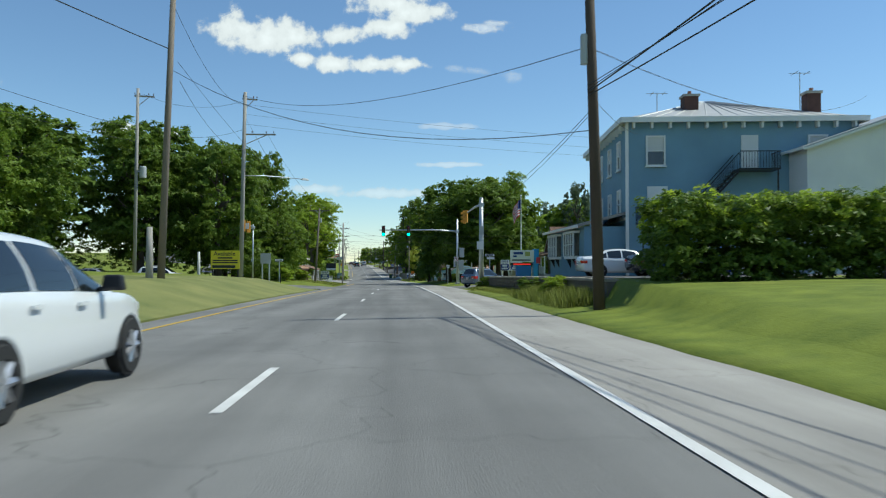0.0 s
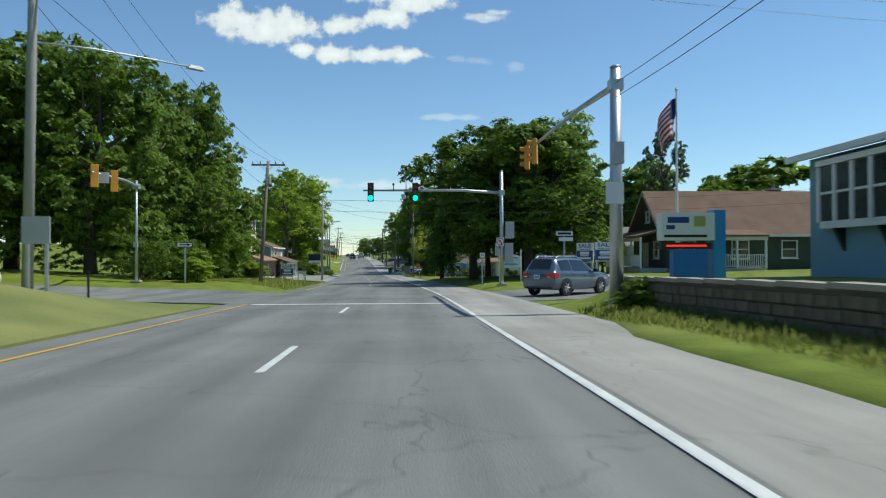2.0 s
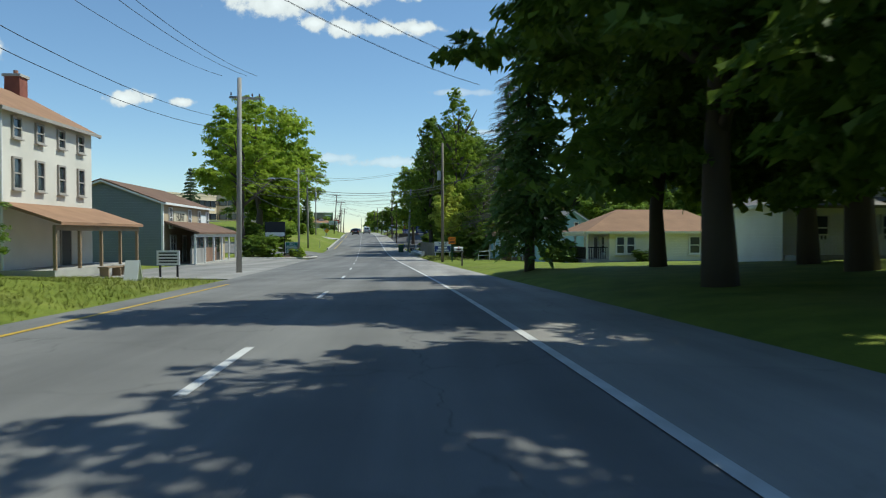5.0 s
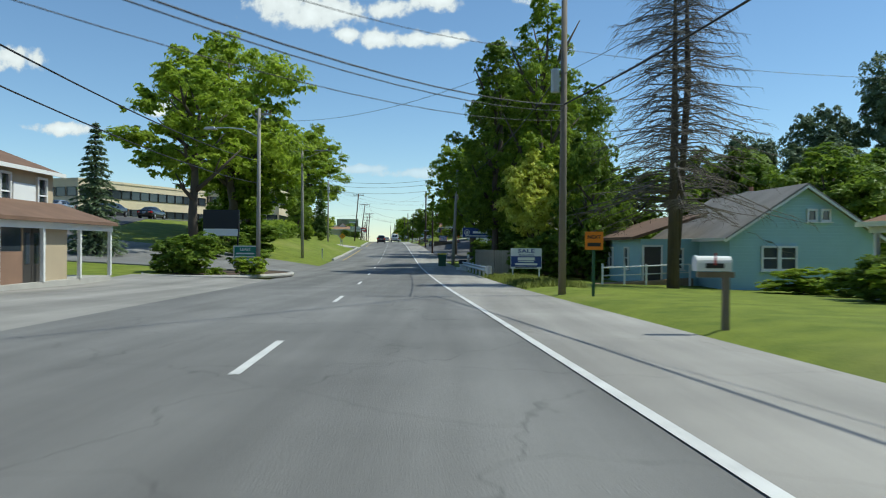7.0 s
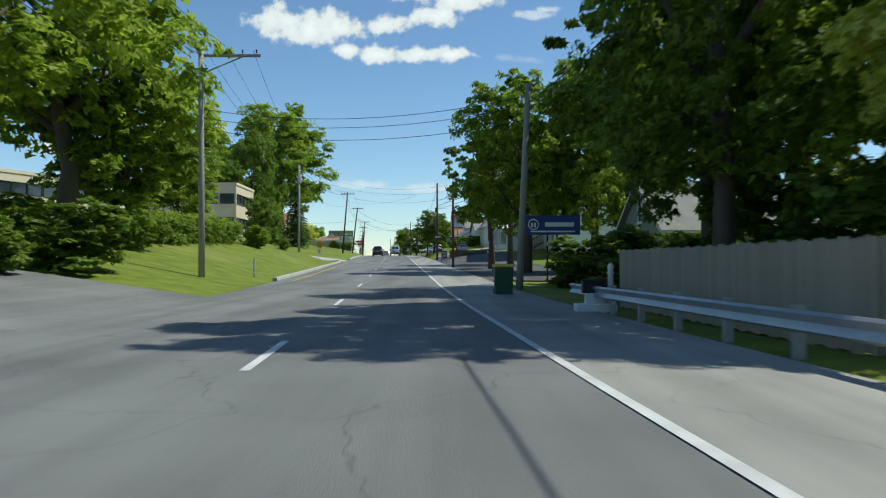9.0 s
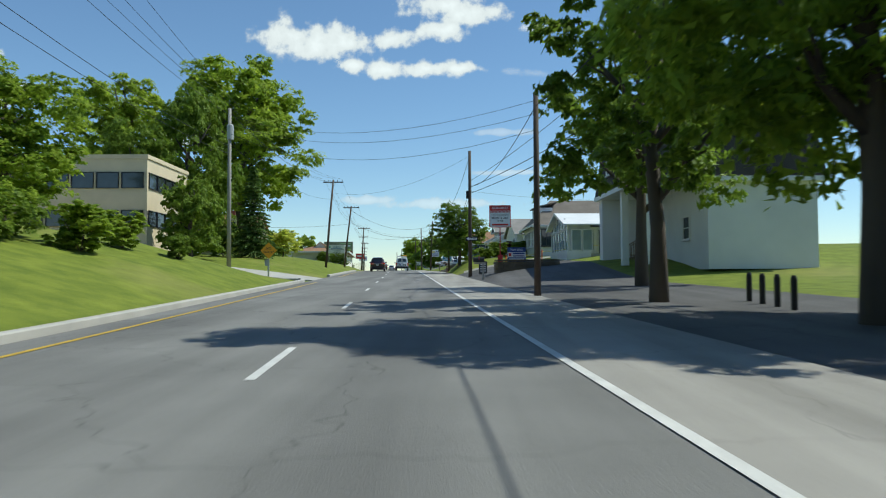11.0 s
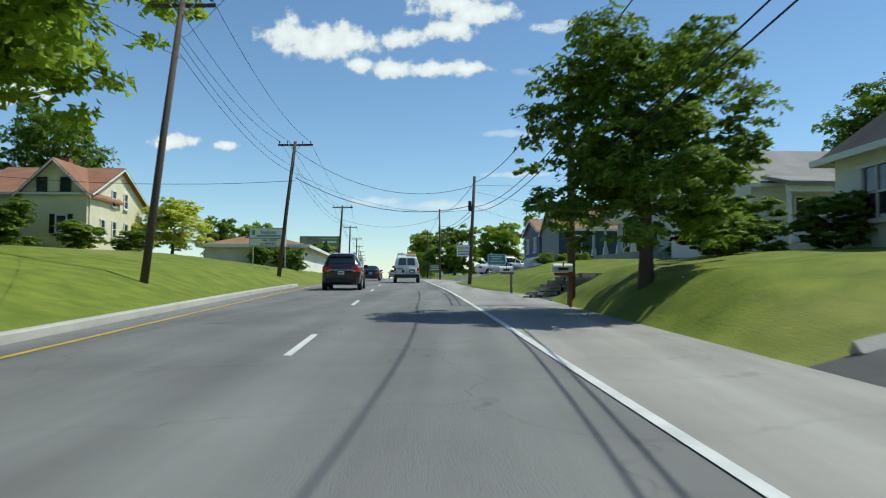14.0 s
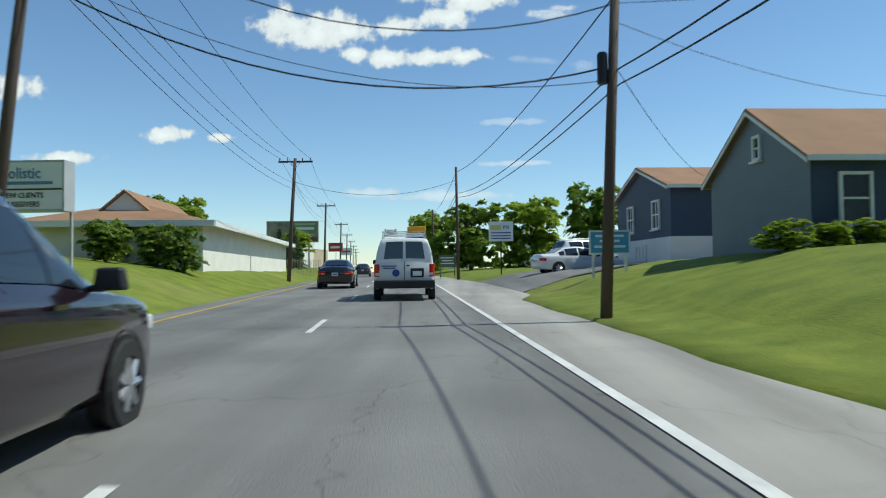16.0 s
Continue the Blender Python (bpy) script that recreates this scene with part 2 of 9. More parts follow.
# heights of the ground above the road: columns by the distance across, rows by the way along
UC = [-60, -25, -15, -10, -7.2, -6.4, 4.9, 5.3, 6.3, 6.7, 10, 16, 30, 60]
BANK = {
    -60: (3, 2, 1.2, 0.8, 0.1, -0.06, -0.06, 0.1, 0.5, 0.6, 1.0, 1.0, 1.2, 1.5),
    12: (3, 1.6, 1.2, 0.85, 0.1, -0.06, -0.06, 0.1, 0.5, 0.6, 0.9, 1.0, 1.2, 1.5),
    22: (3, 1.6, 1.2, 0.9, 0.1, -0.06, -0.06, 0.1, 0.28, 0.95, 1.0, 1.05, 1.2, 1.5),
    54: (3, 1.5, 1.2, 0.85, 0.1, -0.06, -0.06, 0.1, 0.28, 0.95, 1.0, 1.05, 1.2, 1.5),
    61: (1, 0.4, 0.2, 0.1, 0, -0.06, -0.06, 0, 0.05, 0.1, 0.3, 0.5, 0.6, 0.8),
    64: (0.8, 0.3, 0.1, 0, -0.02, -0.06, -0.06, -0.02, -0.02, 0, 0, 0.1, 0.3, 0.6),
    74: (0.8, 0.3, 0.1, 0, -0.02, -0.06, -0.06, -0.02, 0, 0, 0.1, 0.2, 0.4, 0.6),
    79: (3, 1.5, 0.7, 0.5, 0.1, -0.06, -0.06, 0.12, 0.28, 0.3, 0.5, 0.9, 1.2, 1.5),
    104: (2, 1, 0.6, 0.45, 0.1, -0.06, -0.06, 0.1, 0.22, 0.3, 0.4, 0.8, 1, 1.5),
    117: (1, 0.2, 0.1, 0, -0.03, -0.06, -0.06, 0.1, 0.2, 0.3, 0.4, 0.6, 1, 1),
    150: (1, 0.1, 0, 0, -0.03, -0.06, -0.06, 0.03, 0.1, 0.1, 0, -0.15, -0.2, 0),
    172: (4, 1.2, 0.6, 0.3, 0.05, -0.06, -0.06, 0, 0, -0.05, -0.2, -0.3, -0.4, 0),
    200: (6, 4, 2.2, 0.8, 0.1, -0.06, -0.06, 0, 0, 0, 0, 0.2, 0.5, 1),
    234: (6, 4, 2.5, 1.2, 0.15, -0.06, -0.06, 0, 0, 0, 0.05, 0.3, 0.6, 1),
    245: (5, 2.6, 0.6, 0.2, 0, -0.06, -0.06, 0.08, 0.4, 0.5, 0.95, 1.4, 2.1, 2.4),
    256: (5, 2.8, 1.3, 0.6, 0.1, -0.06, -0.06, 0.03, 0.2, 0.28, 0.9, 1.75, 2.5, 2.8),
    263: (3.5, 2.0, 1.6, 0.8, 0.15, -0.06, -0.06, 0.06, 0.35, 0.45, 1.05, 1.8, 2.6, 2.8),
    267.5: (3.5, 2.1, 1.7, 0.9, 0.15, -0.06, -0.06, 0.35, 1.0, 1.15, 1.55, 1.85, 2.5, 2.8),
    274: (3.5, 2.2, 1.8, 1.0, 0.15, -0.06, -0.06, 0.4, 1.1, 1.25, 1.65, 1.85, 2.3, 2.6),
    277.6: (3.5, 2.23, 1.82, 1.02, 0.15, -0.06, -0.06, 0.35, 1.0, 1.15, 1.6, 1.8, 2.2, 2.4),
    278.8: (3.5, 2.25, 1.85, 1.05, 0.15, -0.06, -0.06, 0.02, 0.15, 0.2, 0.7, 1.5, 1.9, 2),
    280.4: (3.5, 2.3, 1.9, 1.1, 0.15, -0.06, -0.06, 0.02, 0.15, 0.2, 0.7, 1.5, 1.9, 2),
    283: (3.5, 2.35, 1.9, 1.1, 0.15, -0.06, -0.06, 0.15, 0.75, 0.9, 1.5, 1.65, 1.9, 2),
    300: (3.5, 2.5, 2.0, 1.2, 0.15, -0.06, -0.06, 0.12, 0.55, 0.7, 1.6, 1.7, 1.8, 2),
    326: (3, 2, 1.6, 1.0, 0.1, -0.06, -0.06, 0.1, 0.35, 0.45, 0.9, 1.1, 1.2, 1.2),
    350: (3, 2, 1.4, 0.8, 0.1, -0.06, -0.06, 0.1, 0.3, 0.35, 0.6, 0.8, 1, 1),
    4000: (2, 2, 1.4, 0.8, 0.1, -0.06, -0.06, 0.1, 0.3, 0.35, 0.6, 0.8, 1, 1),
}
BY = sorted(BANK)
BH = np.array([BANK[k] for k in BY])


def bank(y, u):
    return float(np.interp(u, UC, [np.interp(y, BY, BH[:, i]) for i in range(len(UC))]))


def gz(y, u):
    """Height of the ground at the way y along and u across."""
    return rz_(y) + bank(y, u)


def at(y, u, dz=0.0):
    """A place on the ground."""
    return Vector((rx_(y) + u, y, gz(y, u) + dz))


# ---------- mesh helpers ----------
class Geo:
    """Gathers vertices and faces of one part."""

    def __init__(self):
        self.v, self.f = [], []

    def add(self, vs, fs):
        k = len(self.v)
        self.v += [tuple(p) for p in vs]
        self.f += [tuple(i + k for i in q) for q in fs]
        return self

    def box(self, c, s, rz=0.0, taper=1.0):
        cx, cy, cz = c
        hx, hy, hz = s[0] / 2, s[1] / 2, s[2] / 2
        ca, sa = math.cos(rz), math.sin(rz)
        vs = []
        for z, k in ((-hz, 1.0), (hz, taper)):
            for x, y in ((-hx, -hy), (hx, -hy), (hx, hy), (-hx, hy)):
                vs.append((cx + (x * ca - y * sa) * k, cy + (x * sa + y * ca) * k, cz + z))
        return self.add(vs, [(3, 2, 1, 0), (4, 5, 6, 7), (0, 1, 5, 4), (1, 2, 6, 5), (2, 3, 7, 6), (3, 0, 4, 7)])

    def tube(self, pts, radii, n=8, caps=True):
        pts = [Vector(p) for p in pts]
        if not hasattr(radii, "__len__"):
            radii = [radii] * len(pts)
        vs = []
        for i, p in enumerate(pts):
            d = (pts[min(i + 1, len(pts) - 1)] - pts[max(i - 1, 0)]).normalized()
            a = d.cross(Vector((0, 0, 1)) if abs(d.z) < 0.9 else Vector((1, 0, 0))).normalized()
            b = d.cross(a)
            for k in range(n):
                w = 2 * math.pi * k / n
                vs.append(p + (a * math.cos(w) + b * math.sin(w)) * radii[i])
        fs = [(i * n + k, i * n + (k + 1) % n, (i + 1) * n + (k + 1) % n, (i + 1) * n + k) for i in range(len(pts) - 1) for k in range(n)]
        if caps:
            fs += [tuple(range(n))[::-1], tuple((len(pts) - 1) * n + k for k in range(n))]
        return self.add(vs, fs)

    def prism(self, outline, a, b, axis="x"):
        """A flat outline pushed from a to b along an axis; the outline is given in the other two, in order."""
        n = len(outline)
        put = {"x": lambda p, q, w: (w, p, q), "y": lambda p, q, w: (p, w, q), "z": lambda p, q, w: (p, q, w)}[axis]
        vs = [put(p, q, a) for p, q in outline] + [put(p, q, b) for p, q in outline]
        fs = [(i, (i + 1) % n, n + (i + 1) % n, n + i) for i in range(n)] + [tuple(range(n))[::-1], tuple(range(n, 2 * n))]
        return self.add(vs, fs)

    def lathe(self, c, prof, n=14):
        vs = [(c[0] + r * math.cos(2 * math.pi * k / n), c[1] + r * math.sin(2 * math.pi * k / n), c[2] + z) for r, z in prof for k in range(n)]
        fs = [(i * n + k, i * n + (k + 1) % n, (i + 1) * n + (k + 1) % n, (i + 1) * n + k) for i in range(len(prof) - 1) for k in range(n)]
        fs += [tuple(range(n))[::-1], tuple((len(prof) - 1) * n + k for k in range(n))]
        return self.add(vs, fs)

    def mesh(self, name, material):
        me = bpy.data.meshes.new(name)
        me.from_pydata(self.v, [], self.f)
        bm = bmesh.new()
        bm.from_mesh(me)
        bmesh.ops.recalc_face_normals(bm, faces=bm.faces)
        bm.to_mesh(me)
        bm.free()
        me.materials.append(material)
        return me


def part(name, geo, material, parent=None, label="", bevel=0.0, smooth=False):
    me = geo if isinstance(geo, bpy.types.Mesh) else geo.mesh(name, material)
    if smooth:
        me.polygons.foreach_set("use_smooth", [True] * len(me.polygons))
    ob = new(name, me)
    if parent:
        ob.parent = parent
    if label:
        tagged(ob, label)
    if bevel:
        m = ob.modifiers.new("bevel", "BEVEL")
        m.width, m.segments, m.limit_method = bevel, 2, "ANGLE"
        ob.modifiers.new("shade", "WEIGHTED_NORMAL")
    return ob


def thing(name, place, label, category, group="", rz=0.0):
    ob = new(name)
    ob.empty_display_size = 0.3
    ob.matrix_world = Matrix.Translation(place) @ Matrix.Rotation(rz, 4, "Z")
    return tagged(ob, label, category, group)


def letters(parent, text, size, place, rz=0.0, material=None, name="lettering", stretch=1.0, rx=90.0, depth=0.004):
    """Words in Blender's own font, standing upright and read from the -y side, on the parent."""
    cu = bpy.data.curves.new("text", "FONT")
    cu.body, cu.size, cu.align_x, cu.align_y, cu.extrude, cu.resolution_u = text, size, "CENTER", "CENTER", depth, 2
    cu.offset = 0.012 * size
    tmp = bpy.data.objects.new("text", cu)
    scene.collection.objects.link(tmp)
    me = bpy.data.meshes.new_from_object(tmp)
    bpy.data.objects.remove(tmp)
    bpy.data.curves.remove(cu)
    me.materials.clear()
    me.materials.append(material)
    ob = new(name, me)
    ob.parent = parent
    ob.matrix_local = Matrix.Translation(place) @ Matrix.Rotation(rz, 4, "Z") @ Matrix.Rotation(radians(rx), 4, "X") @ Matrix.Diagonal((stretch, 1, 1, 1))
    return ob


def setting(name, geo, material, label, category="", smooth=False):
    ob = part(name, geo, material, smooth=smooth)
    return tagged(ob, label, category or name.split("_")[0], kind="structure")


# ---------- ground and road ----------
def strip(y0, y1, u0, u1, dy, us=2, lift=0.0, on_road=False):
    """A sheet between two lines that run along the road, laid on the ground or on the road's crown."""
    g = Geo()
    n = max(1, int(round((y1 - y0) / dy)))
    vs = []
    for i in range(n + 1):
        y = y0 + (y1 - y0) * i / n
        for k in range(us):
            u = u0 + (u1 - u0) * k / (us - 1)
            z = rz_(y) if on_road else gz(y, u)
            vs.append((rx_(y) + u, y, z + lift))
    fs = [(i * us + k, i * us + k + 1, (i + 1) * us + k + 1, (i + 1) * us + k) for i in range(n) for k in range(us - 1)]
    return g.add(vs, fs)


# paved rectangles (y0, y1, u0, u1) under which the ground lies even and a little lower
PAVED = ((14, 60, -13, -6.6), (63, 75.5, 4.9, 60), (62.5, 75.5, -60, -6.3), (117, 158, -13.4, -6.3), (166, 182, -40, -6.3), (182, 226, -60, -27), (196, 262, 4.9, 13), (246, 252, -40, -6.3), (27, 41, 8.4, 22), (279.2, 280, 4.9, 20), (316, 332, 4.9, 16))


def ground_sheet():
    us = [-3000, -900, -300, -120, -60, -42, -30, -25, -20, -17, -15, -12.5, -10, -8.6, -7.2, -6.4, 4.9, 5.3, 5.8, 6.3, 6.7, 7.4, 8.6, 10, 12, 14, 16, 20, 25, 30, 42, 60, 120, 300, 900, 3000]
    ys = [-400, -200, -100, -60] + [-40 + 2.0 * i for i in range(221)] + [420, 450, 500, 560, 640, 760, 950, 1300, 1900, 2800, 3600]
    vs = []
    for y in ys:
        x0, z0 = rx_(y), rz_(y)
        row = [np.interp(y, BY, BH[:, i]) for i in range(len(UC))]
        for u in us:
            z = float(np.interp(u, UC, row))
            if u < -7.3 or u > 5.5:
                z += 0.09 * noise.noise((u * 0.35, y * 0.35, 0.0)) * min(1, (abs(u + 1) - 5) / 3)
            if any(a - 1 < y < b + 1 and c - 0.5 < u < d + 0.5 for a, b, c, d in PAVED):
                z = float(np.interp(u, UC, row)) - 0.04
            if abs(u) > 100:
                z += 6.0 * min(1, (abs(u) - 100) / 800) * (0.6 + noise.noise((u * 0.004, y * 0.004, 3.0)))
            vs.append((x0 + u, y, z0 + z))
    w = len(us)
    return Geo().add(vs, [(i * w + k, i * w + k + 1, (i + 1) * w + k + 1, (i + 1) * w + k) for i in range(len(ys) - 1) for k in range(w - 1)])


setting("ground", ground_sheet(), LAWN, "rolling mown grass verges and lawns beside the road", smooth=True)
road = strip(-60, 700, -6.35, 2.05, 4, 5, 0.0, True)
setting("road", road, ASPHALT, "worn grey two-lane asphalt carriageway", "road", smooth=True)
setting("road_shoulder", strip(-60, 700, 2.05, 4.95, 4, 3, 0.004, True), SHOULDER, "pale worn asphalt shoulder beside the carriageway", "road", smooth=True)
setting("edge_line", strip(-60, 700, 1.95, 2.08, 4, 2, 0.012, True), WHITE_LINE, "solid white edge line on the asphalt", "road marking")
for y0, y1 in ((-60, 61), (80, 112), (196, 240), (256, 700)):
    setting("yellow_edge_line", strip(y0, y1, -5.55, -5.43, 4, 2, 0.008, True), YELLOW_LINE, "solid yellow line along the median side", "road marking")
for i in range(56):
    y = -30 + i * 12.2
    if not 60 < y < 80:
        setting("lane_dash", strip(y, y + 3.05, -1.75, -1.63, 1, 2, 0.008, True), WHITE_LINE, "worn white lane dash on the asphalt", "road marking")


def patch(name, y0, y1, u0, u1, material, label, us=6, lift=0.03, dy=1.5):
    g = strip(y0, y1, u0, u1, dy, us, lift)
    n = len(g.v) // us
    rim = [k for k in range(us)] + [i * us + us - 1 for i in range(1, n)] + [(n - 1) * us + k for k in range(us - 2, -1, -1)] + [i * us for i in range(n - 2, 0, -1)]
    low = [(g.v[i][0], g.v[i][1], g.v[i][2] - 0.25) for i in rim]
    m, b = len(rim), len(g.v)
    g.v += low
    g.f += [(rim[i], rim[(i + 1) % m], b + (i + 1) % m, b + i) for i in range(m)]
    return setting(name, g, material, label, "pavement")


patch("side_road_east", 63, 75.5, 4.9, 60, ASPHALT, "grey asphalt side street at the crossing", 14)
patch("side_road_west", 62.5, 75.5, -60, -6.3, ASPHALT, "grey asphalt side street at the crossing", 14)
patch("forecourt", 117, 158, -13.4, -6.3, GRAVEL, "pale worn gravel forecourt before the shops", 7)
patch("driveway_1", 166, 182, -40, -6.3, ASPHALT, "asphalt drive into the office car park", 12)
patch("car_park", 182, 226, -60, -27, DARK_ASPHALT, "asphalt car park on the slope", 8)
patch("parking_lot_1", 196, 262, 4.9, 13.0, DARK_ASPHALT, "dark asphalt parking lot beside the road", 8)
patch("driveway_2", 246, 252, -40, -6.3, CONCRETE, "pale concrete side street with kerbs", 10)
patch("parking_lot_2", 27, 41, 8.4, 22, DARK_ASPHALT, "asphalt parking lot above the wall", 6)
patch("driveway_3", 278.6, 280.6, 4.9, 20, DARK_ASPHALT, "short asphalt house drive", 6)
patch("driveway_4", 316, 332, 4.9, 16, ASPHALT, "asphalt drive into a yard", 6)
DRY_GRASS = mat("dry_mown_grass", (0.19, 0.185, 0.055), 0.9, vary=0.35, scale=1.4, grain=14, bump=0.9, dark=(0.10, 0.125, 0.025))
patch("bank_1", 14, 60, -13, -6.6, DRY_GRASS, "dry yellowing mown grass bank beside the road", 8)
setting("stop_line", strip(60.6, 61.1, -5.3, 1.8, 0.5, 2, 0.009, True), WHITE_LINE, "worn white stop line before the crossing", "road marking")


def kerb(y0, y1, u, name="kerb", material=None):
    g = Geo()
    n = max(1, int((y1 - y0) / 2))
    prof = ((-0.12, -0.15), (-0.12, 0.15), (-0.1, 0.17), (0.08, 0.17), (0.12, 0.14), (0.14, -0.15))
    vs = []
    for i in range(n + 1):
        y = y0 + (y1 - y0) * i / n
        for a, b in prof:
            vs.append((rx_(y) + u + a, y, rz_(y) + b))
    k = len(prof)
    fs = [(i * k + j, i * k + (j + 1) % k, (i + 1) * k + (j + 1) % k, (i + 1) * k + j) for i in range(n) for j in range(k)]
    fs += [tuple(range(k)), tuple(n * k + j for j in range(k))[::-1]]
    return setting(name, g.add(vs, fs), material or CONCRETE, "worn pale concrete kerb along the grass", "kerb")


kerb(196, 241, -6.5)
kerb(257, 296, -6.5)

def verge(y0, y1, inner, label):
    """Lawn that reaches over the shoulder, up to inner metres across."""
    n = int((y1 - y0) / 1.4)
    vs = []
    for i in range(n + 1):
        y = y0 + (y1 - y0) * i / n
        k = min(1, i / 5, (n - i) / 4)
        a = inner + 0.18 * noise.noise((y * 0.3, 1.0, 0.0)) + (5.35 - inner) * (1 - k)
        for u, z in ((a, -0.03), (a + 0.08, 0.05 * k + 0.01), (a + (5.45 - a) * 0.55, 0.10 * k), (5.45, bank(y, 5.45) + 0.02), (5.8, bank(y, 5.8) - 0.02)):
            vs.append((rx_(y) + u, y, rz_(y) + z))
    g = Geo().add(vs, [(i * 5 + k, i * 5 + k + 1, (i + 1) * 5 + k + 1, (i + 1) * 5 + k) for i in range(n) for k in range(4)])
    return setting("verge", g, LAWN, label, "ground", smooth=True)


verge(283.5, 315.7, 3.9, "mown grass verge that narrows the shoulder")
verge(-30, 53, 4.25, "ragged grass verge beside the pale shoulder")

# ---------- plants ----------
def leaf_cloud(name, seed, lobes, n, leaf, material, flat=0.0, droop=0.0):
    """Leaves in small flat sprays that cover a number of lobes (centre, radii), with gaps between the sprays."""
    r = np.random.default_rng(seed)
    per = 36
    m, leaf = max(8, int(n * 1.5 / per)), leaf * 1.16
    w = np.array([l[1][0] * l[1][1] + l[1][1] * l[1][2] for l in lobes])
    pick = r.choice(len(lobes), m, p=w / w.sum())
    c = np.array([l[0] for l in lobes])[pick]
    rad = np.array([l[1] for l in lobes])[pick]
    d = r.normal(size=(m, 3))
    d[:, 2] += 0.25
    d /= np.linalg.norm(d, axis=1)[:, None]
    c = c + d * rad * np.where(r.random(m) < 0.18, 0.2, 0.55 + 0.48 * r.random(m) ** 0.6)[:, None]
    size = rad.min(axis=1) * r.uniform(0.26, 0.56, m)
    # each spray: a shallow drooping dome of leaves
    k = m * per
    q = np.repeat(np.arange(m), per)
    a, t = r.uniform(0, 2 * np.pi, k), np.sqrt(r.random(k))
    t = t * np.where(r.random(k) < 0.12, 1.45, 1.0)
    out = np.stack([np.cos(a), np.sin(a), np.zeros(k)], 1)
    p = c[q] + out * (t * size[q])[:, None]
    p[:, 2] += size[q] * (0.30 - (0.42 + droop) * t ** 2 + r.normal(0, 0.16, k))
    p += d[q] * (size[q] * 0.25 * (1 - t))[:, None]
    nn = d[q] * 0.55 + out * 0.3 * t[:, None] + r.normal(0, 0.42, (k, 3)) + np.array([0, 0, 0.62 + flat])
    nn /= np.linalg.norm(nn, axis=1)[:, None]
    u = np.cross(nn, r.normal(size=(k, 3)) + 1e-3)
    u /= np.linalg.norm(u, axis=1)[:, None]
    u[:, 2] -= droop * 0.6
    b = np.cross(nn, u)
    z = leaf * (0.55 + 0.75 * r.random(k))[:, None]
    v = np.empty((k, 3, 3))
    v[:, 0], v[:, 1], v[:, 2] = p - u * z * 0.8 - b * z * 0.5, p - u * z * 0.8 + b * z * 0.5, p + u * z
    me = bpy.data.meshes.new(name)
    me.from_pydata(v.reshape(-1, 3).tolist(), [], np.arange(3 * k).reshape(k, 3).tolist())
    me.materials.append(material)
    return me


def crown_lobes(seed, k, size=0.42, low=0.0, spread=0.62):
    """Lobes inside a unit crown, which spans -1..1 across and 0..2 upwards."""
    r = random.Random(seed)
    out = []
    for i in range(k):
        a = i * 2.399 + r.uniform(-0.4, 0.4)
        h = low + (2 - low) * (0.12 + 0.8 * (i + 0.5) / k)
        ring = spread * math.sqrt(max(0.02, 1 - ((h - 0.85) / 1.2) ** 2)) * r.uniform(0.35, 1.2)
        s = size * r.uniform(0.55, 1.25)
        h += r.uniform(-0.08, 0.1)
        if i % 7 == 3:
            ring, s = ring * 1.22 + 0.08, s * 0.62
        out.append(((ring * math.cos(a), ring * math.sin(a), h), (s, s, s * 0.72)))
    return out


CROWNS = {}


def crown_mesh(kind, seed, material):
    key = (kind, seed, material.name)
    if key not in CROWNS:
        if kind == "large":
            CROWNS[key] = leaf_cloud("crown", seed, crown_lobes(seed, 64, 0.25, 0.0, 0.74), 26000, 0.028, material)
        elif kind == "open":
            CROWNS[key] = leaf_cloud("crown", seed, crown_lobes(seed, 46, 0.2, 0.1, 0.8), 16000, 0.028, material)
        elif kind == "medium":
            CROWNS[key] = leaf_cloud("crown", seed, crown_lobes(seed, 34, 0.3, 0.0, 0.7), 14000, 0.042, material)
        elif kind == "far":
            CROWNS[key] = leaf_cloud("crown", seed, crown_lobes(seed, 14, 0.42), 5000, 0.075, material)
        else:
            CROWNS[key] = leaf_cloud("crown", seed, crown_lobes(seed, 14, 0.42, 0.0, 0.6), 5000, 0.075, material)
    return CROWNS[key]


TRUNKS = {}


def trunk_mesh(seed, limbs=9):
    """A tapered trunk of unit height with limbs that reach out into the crown."""
    if (seed, limbs) not in TRUNKS:
        r = random.Random(seed)
        g = Geo()
        bend = [(r.uniform(-0.02, 0.02) * i, r.uniform(-0.02, 0.02) * i, i / 5) for i in range(6)]
        bend[0] = (0, 0, -0.03)
        g.tube(bend, [0.040, 0.028, 0.023, 0.018, 0.011, 0.004], 9)
        for i in range(limbs):
            z = 0.28 + 0.5 * i / limbs
            a = i * 2.4 + r.uniform(-0.5, 0.5)
            ln = r.uniform(0.16, 0.28)
            p0 = Vector((0, 0, z))
            p1 = p0 + Vector((math.cos(a), math.sin(a), 0.7)) * ln * 0.5
            p2 = p1 + Vector((math.cos(a + 0.3), math.sin(a + 0.3), 0.9)) * ln * 0.6
            g.tube([p0, p1, p2], [0.016, 0.010, 0.003], 6)
            for q in (-0.8, 0.7):
                p3 = p1 + Vector((math.cos(a + q), math.sin(a + q), 0.55)) * ln * r.uniform(0.35, 0.6)
                g.tube([p1, p1.lerp(p3, 0.5) + Vector((0, 0, 0.01)), p3], [0.008, 0.005, 0.0015], 5)
        TRUNKS[(seed, limbs)] = g.mesh("trunk", BARK)
    return TRUNKS[(seed, limbs)]


